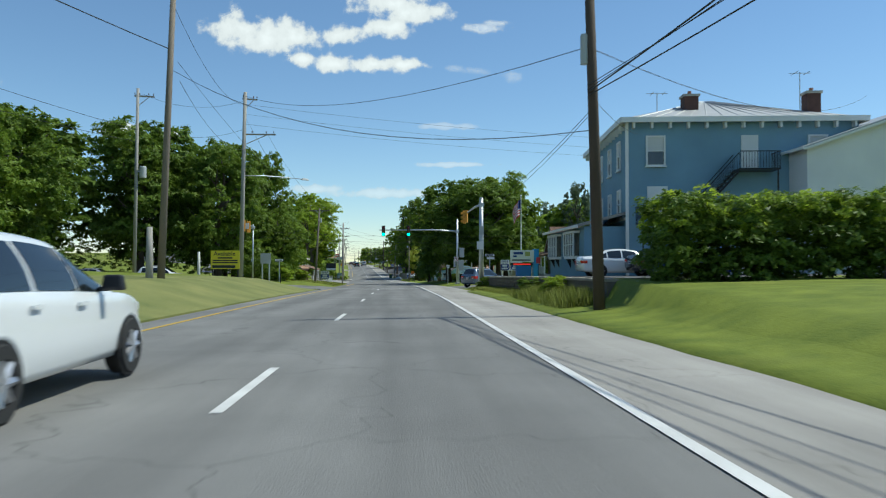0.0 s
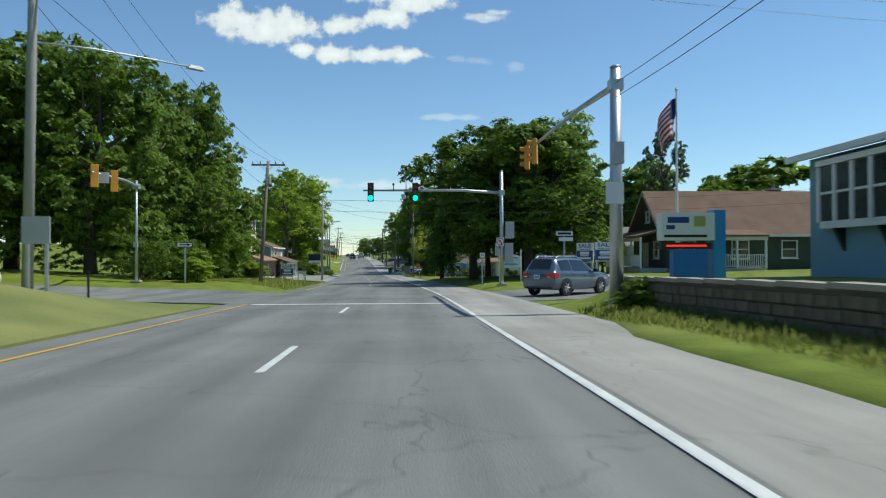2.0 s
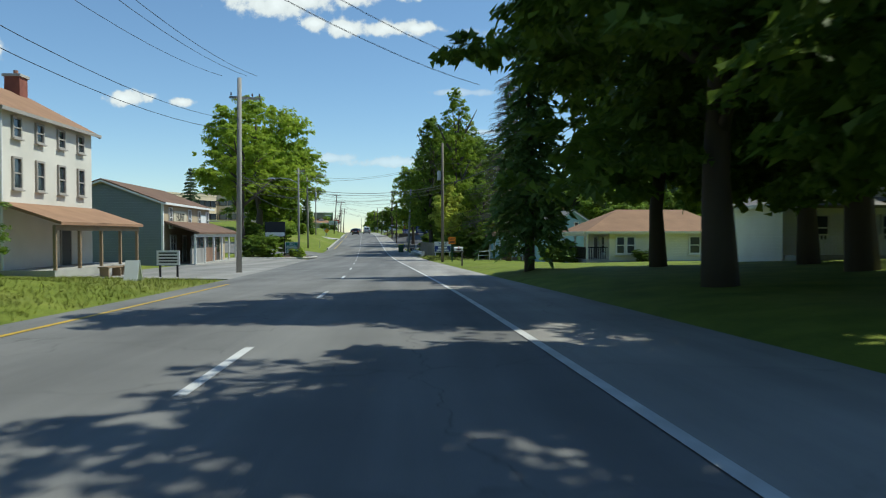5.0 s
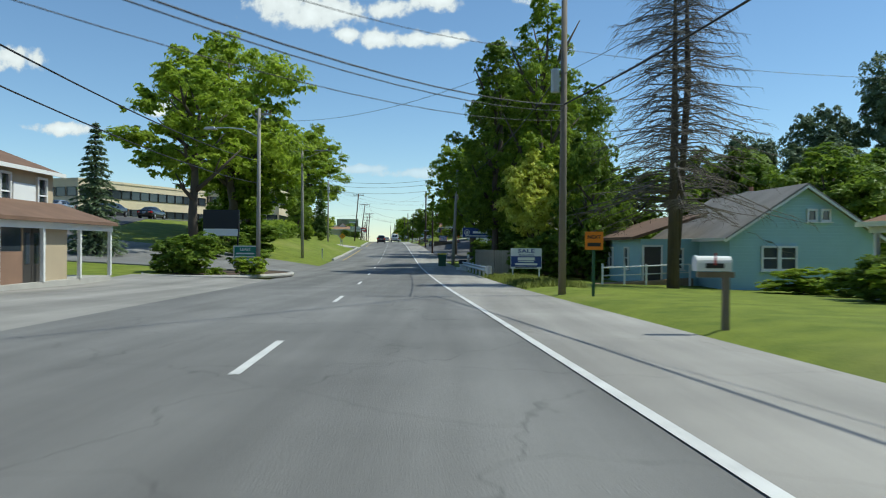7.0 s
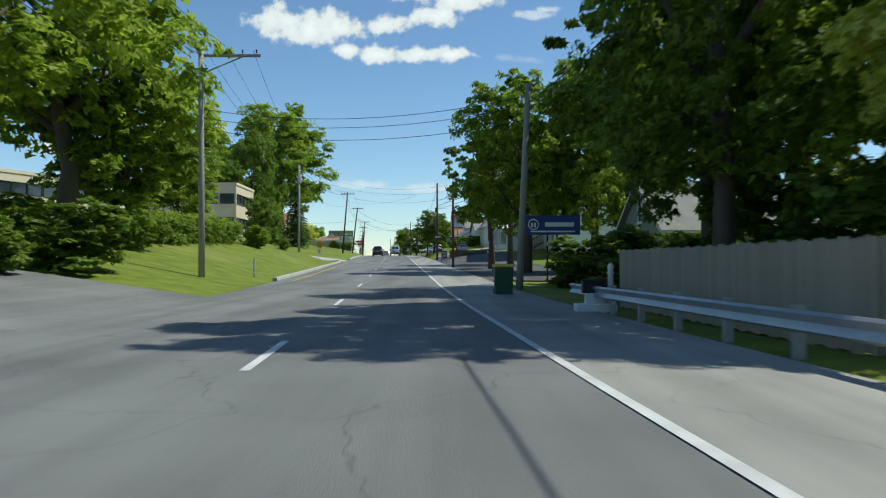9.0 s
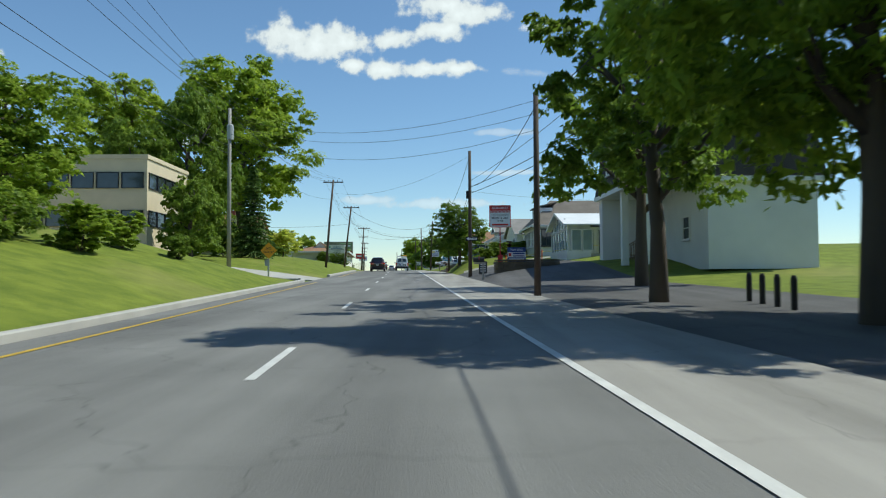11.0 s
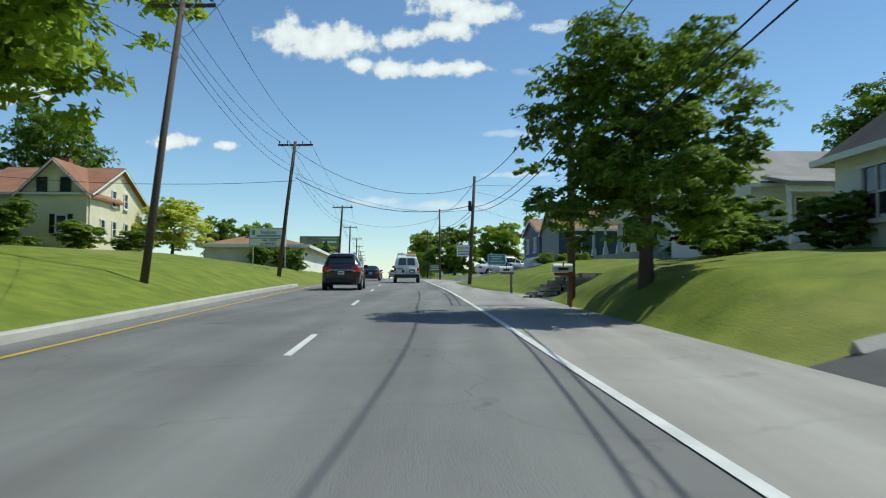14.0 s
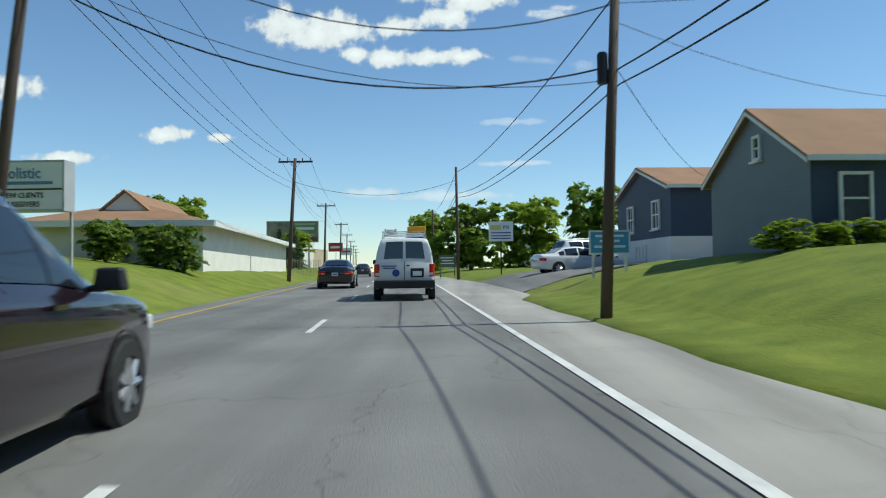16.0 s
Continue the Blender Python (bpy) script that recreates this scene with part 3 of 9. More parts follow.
def tree(y, u, height, radius, label, kind="large", material=None, low=0.22, seed=1, ry=0.0, x=None, lean=0.0, group="roadside trees"):
    """A broadleaf tree; low: where the crown begins, as a share of the height."""
    p = at(y, u) if x is None else Vector((x, y, gz(y, x - rx_(y))))
    t = thing("tree", p, label, "tree", group, seed * 1.7)
    tr = part("trunk", trunk_mesh(seed % 5), BARK, t, smooth=True)
    k = min(height * 0.85, radius * 2.0)
    tr.scale = (k, k, height * 0.92)
    cr = part("crown", crown_mesh(kind, seed % 4 + 1, material or LEAF), None, t)
    cr.location = (lean, 0, height * low)
    cr.scale = (radius, (ry or radius), height * (1 - low) / 2)
    return t


def ivy_tree(y, u, height, radius, label, material, seed, low=0.0):
    """A narrow tree wrapped in climbing leaves up to its tip, with sprays that stand out."""
    t = thing("tree", at(y, u), label, "tree", "roadside trees", seed)
    r = random.Random(seed)
    tr = part("trunk", trunk_mesh(seed % 5), BARK, t, smooth=True)
    tr.scale = (height * 0.45, height * 0.45, height * 0.95)
    lobes = []
    for i in range(int(height * 7)):
        f = (i + 0.5) / (height * 7)
        w = radius * (0.55 + 0.45 * math.sin(min(1, f * 1.6 + 0.25) * math.pi * 0.5)) * (1 - max(0, f - 0.55) / 0.45 * 0.82)
        a, q = i * 2.399, r.uniform(0.3, 1.08)
        s = r.uniform(0.35, 0.85) * (0.6 + 0.4 * w / radius)
        lobes.append(((w * q * math.cos(a), w * q * math.sin(a), low + (height - low) * (0.03 + 0.95 * f)), (s, s, s * 0.8)))
    part("crown", leaf_cloud("crown", seed, lobes, int(height * 2300), 0.082, material, droop=0.35), None, t)
    return t


def bush(y, u, w, h, label, material=None, seed=1, d=0.0, x=None, name="bush", category="bush", group="shrubs"):
    p = at(y, u, -0.05) if x is None else Vector((x, y, gz(y, x - rx_(y)) - 0.05))
    t = thing(name, p, label, category, group, seed * 1.3)
    c = part("foliage", crown_mesh("shrub", seed % 4 + 1, material or LEAF), None, t)
    c.scale = (w / 2, (d or w) / 2, h / 2)
    g = Geo()
    for i in range(5):
        a = i * 1.26
        g.tube([(0, 0, 0), (w * 0.15 * math.cos(a), w * 0.15 * math.sin(a), h * 0.4), (w * 0.3 * math.cos(a), w * 0.3 * math.sin(a), h * 0.75)], [0.03, 0.02, 0.006], 5)
    part("stem", g, BARK, t)
    return t


def hedge(y0, y1, u0, u1, h, label, material=None, seed=3, lit_top=None):
    """A clipped hedge that runs along the road, a body of leaves with an uneven top."""
    ym, um = (y0 + y1) / 2, (u0 + u1) / 2
    p = at(ym, um, -0.05)
    t = thing("hedge", p, label, "hedge")
    r = random.Random(seed)
    ly, lx = y1 - y0, u1 - u0
    lobes = []
    n = max(4, int(ly / 0.9))
    for i in range(n):
        yy = -ly / 2 + ly * (i + 0.5) / n
        k = max(1, int(lx / 1.0))
        for j in range(k):
            xx = -lx / 2 + lx * (j + 0.5) / k
            dz = gz(ym + yy, um + xx) - p.z
            for hh in (0.16, 0.45, 0.76):
                lobes.append(((xx + rx_(ym + yy) - rx_(ym), yy, dz + h * hh + r.uniform(-0.1, 0.1)), (0.75, 0.65, h * 0.24 * r.uniform(0.9, 1.15))))
    # sunlight on the top is put into colour: lighter leaves over the upper lobes
    if lit_top:
        part("new_growth", leaf_cloud("new_growth", seed + 1, [((a, b, c + 0.12), r_) for (a, b, c), r_ in lobes[2::3]], 9000, 0.08, lit_top), None, t, "yellow-green leaves coloured as the sunlit top")
    part("foliage", leaf_cloud("foliage", seed, lobes, int(min(46000, 900 * (2 * (lx + ly) * h + lx * ly))), 0.085, material or LEAF), None, t)
    g = Geo()
    for i in range(n):
        yy = -ly / 2 + ly * (i + 0.5) / n
        dz = gz(ym + yy, um) - p.z
        g.tube([(rx_(ym + yy) - rx_(ym), yy, dz), (rx_(ym + yy) - rx_(ym) + 0.1, yy + 0.1, dz + h * 0.6)], [0.04, 0.015], 5)
    part("stem", g, BARK, t)
    return t


def conifer_mesh(seed, material, tiers=24, sparse=1.0, droop=0.35, leaf=0.026):
    """Unit height: whorls of drooping boughs carrying flat sprays of needles."""
    r = np.random.default_rng(seed)
    V = []
    for i in range(tiers):
        h = 0.06 + 0.92 * i / tiers
        reach = (1 - h) ** 0.85 * 0.26 * r.uniform(0.85, 1.12)
        m = int(9 * sparse) + 2
        for j in range(m):
            a = j * 2 * np.pi / m + r.uniform(-0.4, 0.4) + i
            ln = reach * r.uniform(0.75, 1.15)
            k = int(10 + 70 * ln / 0.26)
            s = r.random(k)
            px, py = np.cos(a) * ln * s, np.sin(a) * ln * s
            pz = h + 0.02 * s - droop * ln * s ** 1.7
            side = r.normal(0, 0.22, k) * ln * (1.05 - s) * 1.5
            px, py = px - np.sin(a) * side, py + np.cos(a) * side
            pz = pz + r.normal(0, 0.005, k) - np.abs(side) * 0.25
            d = np.stack([np.cos(a) + r.normal(0, 0.5, k), np.sin(a) + r.normal(0, 0.5, k), -0.35 + r.normal(0, 0.3, k)], 1)
            d /= np.linalg.norm(d, axis=1)[:, None]
            up = np.stack([r.normal(0, 0.5, k), r.normal(0, 0.5, k), np.ones(k)], 1)
            b = np.cross(d, up)
            b /= np.linalg.norm(b, axis=1)[:, None]
            p = np.stack([px, py, pz], 1)
            L = leaf * r.uniform(0.6, 1.2, k)[:, None]
            q = np.stack([p - d * L * 0.5, p + b * L * 0.33, p + d * L, p - b * L * 0.33], 1)
            V.append(q.reshape(-1, 3))
    V = np.concatenate(V)
    me = bpy.data.meshes.new("needles")
    me.from_pydata(V.tolist(), [], np.arange(len(V)).reshape(-1, 4).tolist())
    me.materials.append(material)
    return me


CONIF = {}


def conifer(y, u, height, label, seed=1, width=1.0, material=None, sparse=1.0, droop=0.35, x=None, lift=0.0):
    p = at(y, u) if x is None else Vector((x, y, gz(y, x - rx_(y))))
    t = thing("conifer", p, label, "tree", "conifers", seed)
    g = Geo().tube([(0, 0, -0.3), (0.02, 0.01, height * 0.5), (0, 0, height * 0.98)], [height * 0.018, height * 0.010, 0.01], 9)
    part("trunk", g, BARK, t, smooth=True)
    key = (seed % 3, (material or NEEDLE).name, sparse, droop)
    if key not in CONIF:
        CONIF[key] = conifer_mesh(seed % 3 + 11, material or NEEDLE, sparse=sparse, droop=droop)
    c = part("needles", CONIF[key], None, t)
    c.location = (0, 0, lift * height)
    c.scale = (height * width, height * width, height * (1 - lift))
    return t


def dead_conifer(y, u, height, label, seed=5):
    """A bare spruce: two stems and whorls of drooping dead boughs with twigs."""
    r = random.Random(seed)
    t = thing("dead_conifer", at(y, u), label, "tree")
    for s in (0, 1):
        top = height * (1.0 if s == 0 else 0.93)
        base = Vector((0.25 * s, 0, 2.0 * s))
        g = Geo().tube([(0, 0, -0.3) if s == 0 else (0.15, 0, 1.5), base + Vector((0.35 * s, 0, top * 0.45)), (0.45 * s, 0.1, top)], [0.30 if s == 0 else 0.16, 0.15, 0.02], 9)
        part("trunk", g, BARK, t, smooth=True)
    g = Geo()
    for i in range(270):
        z = height * (0.2 + 0.78 * i / 270) + r.uniform(-0.25, 0.25)
        a = i * 2.399 + r.uniform(-0.3, 0.3)
        ln = max(0.12, 1.02 - z / height) ** 0.8 * 6.6 * r.uniform(0.35, 1.1)
        dr = r.uniform(0.05, 0.38)
        x0 = 0.3 * (i % 2) * z / height
        c, s = math.cos(a), math.sin(a)
        pts = [Vector((x0, 0, z)), Vector((x0 + c * ln * 0.35, s * ln * 0.35, z + ln * 0.02)), Vector((x0 + c * ln * 0.7, s * ln * 0.7, z - ln * dr * 0.6)), Vector((x0 + c * ln, s * ln, z - ln * dr))]
        g.tube(pts, [0.04, 0.028, 0.018, 0.005], 4, False)
        for k in range(15):
            f = r.uniform(0.2, 1.0)
            p = pts[0].lerp(pts[3], f)
            p.z = z - ln * dr * f ** 1.6
            w = r.choice((-1, 1)) * r.uniform(0.2, 0.75)
            g.tube([p, p + Vector((-s * w + c * 0.2, c * w + s * 0.2, -0.12)), p + Vector((-s * w * 1.5 + c * 0.35, c * w * 1.5 + s * 0.35, -0.42))], [0.014, 0.010, 0.003], 3, False)
    part("bough", g, mat("dead_twigs", (0.15, 0.125, 0.10), 0.9, vary=0.3, bump=0), t)
    return t


def grass_tufts(name, y0, y1, u0, u1, n, h, label, seed=1, material=None):
    r = np.random.default_rng(seed)
    vs, fs = [], []
    for i in range(n):
        y, u = r.uniform(y0, y1), u0 + (u1 - u0) * r.random()
        p = at(y, u, -0.02)
        for k in range(4):
            a = r.uniform(0, 6.28)
            hh = h * r.uniform(0.5, 1.3)
            o = Vector((r.normal(0, 0.06), r.normal(0, 0.06), 0))
            w = Vector((math.cos(a), math.sin(a), 0)) * 0.014
            lean = Vector((r.normal(0, 0.35), r.normal(0, 0.35), 1)) * hh
            q = len(vs)
            vs += [tuple(p + o - w), tuple(p + o + w), tuple(p + o + lean)]
            fs.append((q, q + 1, q + 2))
    me = bpy.data.meshes.new(name)
    me.from_pydata(vs, [], fs)
    me.materials.append(material or GRASS)
    me.normals_split_custom_set_from_vertices([(0, 0, 1)] * len(vs))
    return tagged(new(name, me), label, "grass", kind="stuff")


# ---------- poles and wires ----------
WIN = {}     # shared meshes of windows and insulators


def pole(y, u, h, label, r=0.16, material=None, lean=(0, 0), arms=(), box=None, lamp=None, x=None, insulators=True, name="utility_pole"):
    """A pole with cross-arms (height, length, angle, offset), a transformer or box (height, side) and a lamp (height, dx, dy, dz)."""
    material = material or WOOD_POLE
    p = at(y, u) if x is None else Vector((x, y, gz(y, x - rx_(y))))
    t = thing(name, p, label, "utility pole", "poles along the road")
    top = Vector((lean[0], lean[1], h))
    part("shaft", Geo().tube([(0, 0, -0.5), top * 0.5, top], [r, r * 0.86, r * 0.72], 10), material, t, smooth=True)
    for z, ln, ang, off in arms:
        f = z / h
        c = Vector((lean[0] * f, lean[1] * f, z))
        ax = Vector((math.cos(ang), math.sin(ang), 0))
        a = part("crossarm", Geo().box(c + ax * off + Vector((-ax.y, ax.x, 0)) * (r + 0.03), (ln, 0.10, 0.12), ang), material, t)
        if insulators:
            if "insulator" not in WIN:
                WIN["insulator"] = Geo().lathe((0, 0, 0), ((0.02, 0), (0.05, 0.05), (0.03, 0.09), (0.045, 0.14), (0.015, 0.17)), 8).mesh("insulator", PORCELAIN)
            for k in (-0.45, -0.22, 0.22, 0.45):
                part("insulator", WIN["insulator"], None, a).location = c + ax * (off + k * ln) + Vector((0, 0, 0.06))
        if abs(off) > 0.3:
            e = c + ax * (off + ln * 0.3 * (1 if off > 0 else -1))
            part("brace", Geo().tube([c + Vector((0, 0, -0.9)), e], 0.035, 6), material, t)
        else:
            g = Geo()
            for k in (-1, 1):
                g.tube([c + Vector((0, 0, -0.45)), c + ax * 0.45 * k], 0.018, 5)
            part("brace", g, GALV, t)
    if box:
        z, side, bw, bh, bm = box
        b = part("transformer", Geo().lathe((lean[0] * z / h + side, 0.0, z), ((bw * 0.5, 0), (bw * 0.5, bh), (bw * 0.4, bh + 0.06)), 14), bm, t, "grey transformer can")
        part("bracket", Geo().box((lean[0] * z / h + side * 0.5, 0, z + bh * 0.6), (abs(side), 0.08, 0.1)), GALV, b)
    if lamp:
        z, dx, dy, dz = lamp
        c = Vector((lean[0] * z / h, lean[1] * z / h, z))
        e = c + Vector((dx, dy, dz))
        m = part("lamp_arm", Geo().tube([c, c + Vector((dx * 0.35, dy * 0.35, dz * 0.8)), c + Vector((dx * 0.7, dy * 0.7, dz)), e], 0.035, 7), GALV, t, smooth=True)
        d = Vector((dx, dy, 0)).normalized()
        part("lamp_head", Geo().box(e + d * 0.3 + Vector((0, 0, 0.0)), (0.72, 0.30, 0.14), math.atan2(d.y, d.x), 0.7), GREY_METAL, m, "grey cobra-head street lamp")
    return t, p, top




def wire(a, b, sag=0.6, r=0.011, label="black overhead wire between the poles"):
    a, b = Vector(a), Vector(b)
    n = 14
    pts = []
    for i in range(n + 1):
        f = i / n
        q = a.lerp(b, f)
        q.z -= sag * 4 * f * (1 - f)
        pts.append(q)
    g = Geo().tube(pts, r * 0.8, 5, False)
    ob = part("overhead_wire", g, BLACK_CABLE)
    return tagged(ob, label, "cable", "overhead wires")


# ---------- buildings ----------
def frame_box(g, w, h, t, d, y0=0.0):
    """Four bars of a frame in the x-z plane round the centre, d deep."""
    g.box((0, y0, h / 2 - t / 2), (w, d, t))
    g.box((0, y0, -h / 2 + t / 2), (w, d, t))
    for s in (-1, 1):
        g.box((s * (w / 2 - t / 2), y0, 0), (t, d, h - 2 * t))
    return g


def window(parent, place, w, h, rz=0.0, frame_m=None, bars="sash", name="window", sill=True, t=0.09, blind=0.0):
    """A framed window that looks to -y before it is turned by rz."""
    key = (w, h, (frame_m or WHITE_PAINT).name, bars, t)
    if key not in WIN:
        g = frame_box(Geo(), w, h, t, 0.10, -0.04)
        if bars in ("sash", "cross"):
            g.box((0, -0.035, 0), (w - 2 * t, 0.06, 0.06))
        if bars in ("cross", "triple"):
            n = 2 if bars == "cross" else 3
            for k in range(1, n):
                g.box((-w / 2 + w * k / n, -0.035, 0), (0.05, 0.055, h - 2 * t))
        if bars == "triple":
            g.box((0, -0.035, h * 0.08), (w - 2 * t, 0.052, 0.05))
        gp = Geo().box((0, 0.0, 0), (w - 2 * t, 0.02, h - 2 * t))
        gs = Geo().box((0, -0.09, -h / 2 - 0.03), (w + 0.12, 0.16, 0.06))
        WIN[key] = (g.mesh("window", frame_m or WHITE_PAINT), gp.mesh("pane", GLASS), gs.mesh("sill", frame_m or WHITE_PAINT))
    a, b, c = WIN[key]
    f = part(name, a, None, parent)
    f.matrix_local = Matrix.Translation(place) @ Matrix.Rotation(rz, 4, "Z")
    part("pane", b, None, f)
    if sill:
        part("sill", c, None, f)
    if blind:
        part("blind", Geo().box((0, -0.014, h / 2 - t - (h - 2 * t) * blind / 2), (w - 2 * t, 0.006, (h - 2 * t) * blind)), mat("pale_roller_blind", (0.6, 0.6, 0.57), 0.8), f)
    return f




def facing(w, d, face, a, z, out=0.0):
    """A place on a face of a w x d house: a metres along it from its middle."""
    if face == "S":
        return Vector((a, -d / 2 - out, z)), 0.0
    if face == "W":
        return Vector((-w / 2 - out, -a, z)), -math.pi / 2
    if face == "E":
        return Vector((w / 2 + out, a, z)), math.pi / 2
    return Vector((-a, d / 2 + out, z)), math.pi


def house(y, u, w, d, h, roof, rise, label, wall_m, roof_m, wins=(), x=None, rz=0.0, over=0.35, base=0.0, name="house", category="house", trim=None, doors=(), plinth=0.0, chimney=()):
    """w across, d along; roof: gable_x (ridge across the road), gable_y (ridge along it), hip, flat, shed.
    wins: (face, along, height of the middle, width, height, bars)."""
    p = at(y, u, base) if x is None else Vector((x, y, gz(y, x - rx_(y)) + base))
    t = thing(name, p, label, category, rz=rz)
    trim = trim or WHITE_PAINT
    g = Geo()
    if roof == "gable_x":
        g.prism([(-d / 2, -0.6), (d / 2, -0.6), (d / 2, h), (0, h + rise), (-d / 2, h)], -w / 2, w / 2, "x")
    elif roof == "gable_y":
        g.prism([(-w / 2, -0.6), (w / 2, -0.6), (w / 2, h), (0, h + rise), (-w / 2, h)], -d / 2, d / 2, "y")
    else:
        g.box((0, 0, h / 2 - 0.3), (w, d, h + 0.6))
    part("wall", g, wall_m, t)
    if plinth:
        part("plinth", Geo().box((0, 0, plinth / 2 - 0.3), (w + 0.06, d + 0.06, plinth + 0.6)), CONCRETE, t)
    th = 0.14
    if roof in ("gable_x", "gable_y"):
        half = (d if roof == "gable_x" else w) / 2
        ln = (w if roof == "gable_x" else d) / 2 + over
        sl = rise / half
        for s in (-1, 1):
            e = half + over
            out = [(s * e, h - sl * over), (0, h + rise), (0, h + rise + th * 1.2), (s * e, h - sl * over + th)]
            part("roof", Geo().prism(out, -ln, ln, "x" if roof == "gable_x" else "y"), roof_m, t, "shingled roof slope")
            f = [(s * e, h - sl * over - 0.01), (s * (e + 0.06), h - sl * over - 0.01), (s * (e + 0.06), h - sl * over + th + 0.01), (s * e, h - sl * over + th + 0.01)]
            part("gutter", Geo().prism(f, -ln, ln, "x" if roof == "gable_x" else "y"), trim, t)
        for q in (-ln - 0.02, ln - 0.02):
            g = Geo()
            for s in (-1, 1):
                e = half + over
                g.prism([(s * e, h - sl * over - 0.06), (0, h + rise - 0.06), (0, h + rise + 0.06), (s * e, h - sl * over + 0.06)], q, q + 0.04, "x" if roof == "gable_x" else "y")
            part("barge_board", g, trim, t)
    elif roof == "hip":
        e, k = over, min(w, d) * 0.5
        a, b = w / 2 + e, d / 2 + e
        ra, rb = max(0, w / 2 - k), max(0, d / 2 - k)
        vs = [(-a, -b, h), (a, -b, h), (a, b, h), (-a, b, h), (-ra, -rb, h + rise), (ra, -rb, h + rise), (ra, rb, h + rise), (-ra, rb, h + rise)]
        part("roof", Geo().add(vs, [(3, 2, 1, 0), (0, 1, 5, 4), (1, 2, 6, 5), (2, 3, 7, 6), (3, 0, 4, 7), (4, 5, 6, 7)]), roof_m, t, "low hipped roof")
        g = Geo()
        for c, s in (((0, -b, h - 0.06), (2 * a, 0.12, 0.3)), ((0, b, h - 0.06), (2 * a, 0.12, 0.3)), ((-a, 0, h - 0.06), (0.12, 2 * b - 0.12, 0.3)), ((a, 0, h - 0.06), (0.12, 2 * b - 0.12, 0.3))):
            g.box(c, s)
        part("cornice", g, trim, t)
    elif roof == "flat":
        g = Geo()
        for c, s in (((0, -d / 2, h + 0.1), (w + 0.2, 0.2, 0.35)), ((0, d / 2, h + 0.1), (w + 0.2, 0.2, 0.35)), ((-w / 2, 0, h + 0.1), (0.2, d - 0.2, 0.35)), ((w / 2, 0, h + 0.1), (0.2, d - 0.2, 0.35))):
            g.box(c, s)
        part("parapet", g, trim, t)
        part("roof", Geo().box((0, 0, h + 0.03), (w - 0.25, d - 0.25, 0.06)), roof_m, t)
    for q in wins:
        face, a, z, ww, wh, *bars = q
        c, r_ = facing(w, d, face, a, z, 0.012)
        window(t, c, ww, wh, r_, trim, bars[0] if bars else "sash", blind=bars[1] if len(bars) > 1 else 0.0)
    for face, a, dw, dh, dm in doors:
        c, r_ = facing(w, d, face, a, dh / 2 + 0.05, 0.02)
        dd = part("door", Geo().box((0, 0, 0), (dw, 0.06, dh)), dm, t)
        dd.matrix_local = Matrix.Translation(c) @ Matrix.Rotation(r_, 4, "Z")
        part("frame", frame_box(Geo(), dw + 0.2, dh + 0.1, 0.1, 0.09), trim, dd)
        part("handle", Geo().lathe((dw * 0.38, -0.07, -0.05), ((0.02, -0.03), (0.03, 0), (0.02, 0.03)), 8), BLACK_METAL, dd)
    for cx, cy, cw, ch, cm in chimney:
        c = part("chimney", Geo().box((cx, cy, h + ch / 2 - 0.3), (cw, cw, ch + 0.6)), cm, t)
        part("chimney_cap", Geo().box((cx, cy, h + ch + 0.05), (cw + 0.16, cw + 0.16, 0.14)), CONCRETE, c)
        part("flue", Geo().lathe((cx, cy, h + ch + 0.12), ((0.12, 0), (0.12, 0.25), (0.1, 0.25)), 10), mat("clay_flue", (0.3, 0.15, 0.1), 0.8), c)
    return t


def porch(parent, w, d, face, a0, a1, depth, z, drop, roof_m, posts, trim=None, rail=False, floor=0.3):
    """A lean-to roof on posts along one face, from a0 to a1."""
    trim = trim or WHITE_PAINT
    c, rz = facing(w, d, face, (a0 + a1) / 2, 0)
    M = Matrix.Translation(c) @ Matrix.Rotation(rz, 4, "Z")
    ln = abs(a1 - a0) / 2
    def put(name, g, m, lab=""):
        o = part(name, g, m, parent, lab)
        o.matrix_local = M
        return o
    put("porch_roof", Geo().prism([(0.0, z + drop), (-depth - 0.3, z), (-depth - 0.3, z + 0.13), (0.0, z + drop + 0.15)], -ln, ln, "x"), roof_m, "shingled porch roof")
    put("porch_beam", Geo().box((0, -depth, z - 0.12), (2 * ln, 0.14, 0.24)), trim)
    if floor:
        put("porch_floor", Geo().box((0, -depth / 2, floor / 2 - 0.3), (2 * ln, depth, floor + 0.6)), CONCRETE)
    for i in range(posts):
        x = -ln + 0.1 + (2 * ln - 0.2) * i / max(1, posts - 1)
        put("porch_post", Geo().box((x, -depth + 0.02, (z - 0.24 + floor) / 2), (0.13, 0.13, z - 0.24 - floor)), trim)
    if rail:
        g = Geo()
        g.box((0, -depth + 0.02, floor + 0.9), (2 * ln - 0.2, 0.07, 0.06)).box((0, -depth + 0.02, floor + 0.12), (2 * ln - 0.2, 0.06, 0.05))
        k = int(2 * ln / 0.16)
        for i in range(k):
            g.box((-ln + 0.18 + (2 * ln - 0.36) * i / k, -depth + 0.02, floor + 0.5), (0.04, 0.04, 0.74))
        put("porch_rail", g, trim)


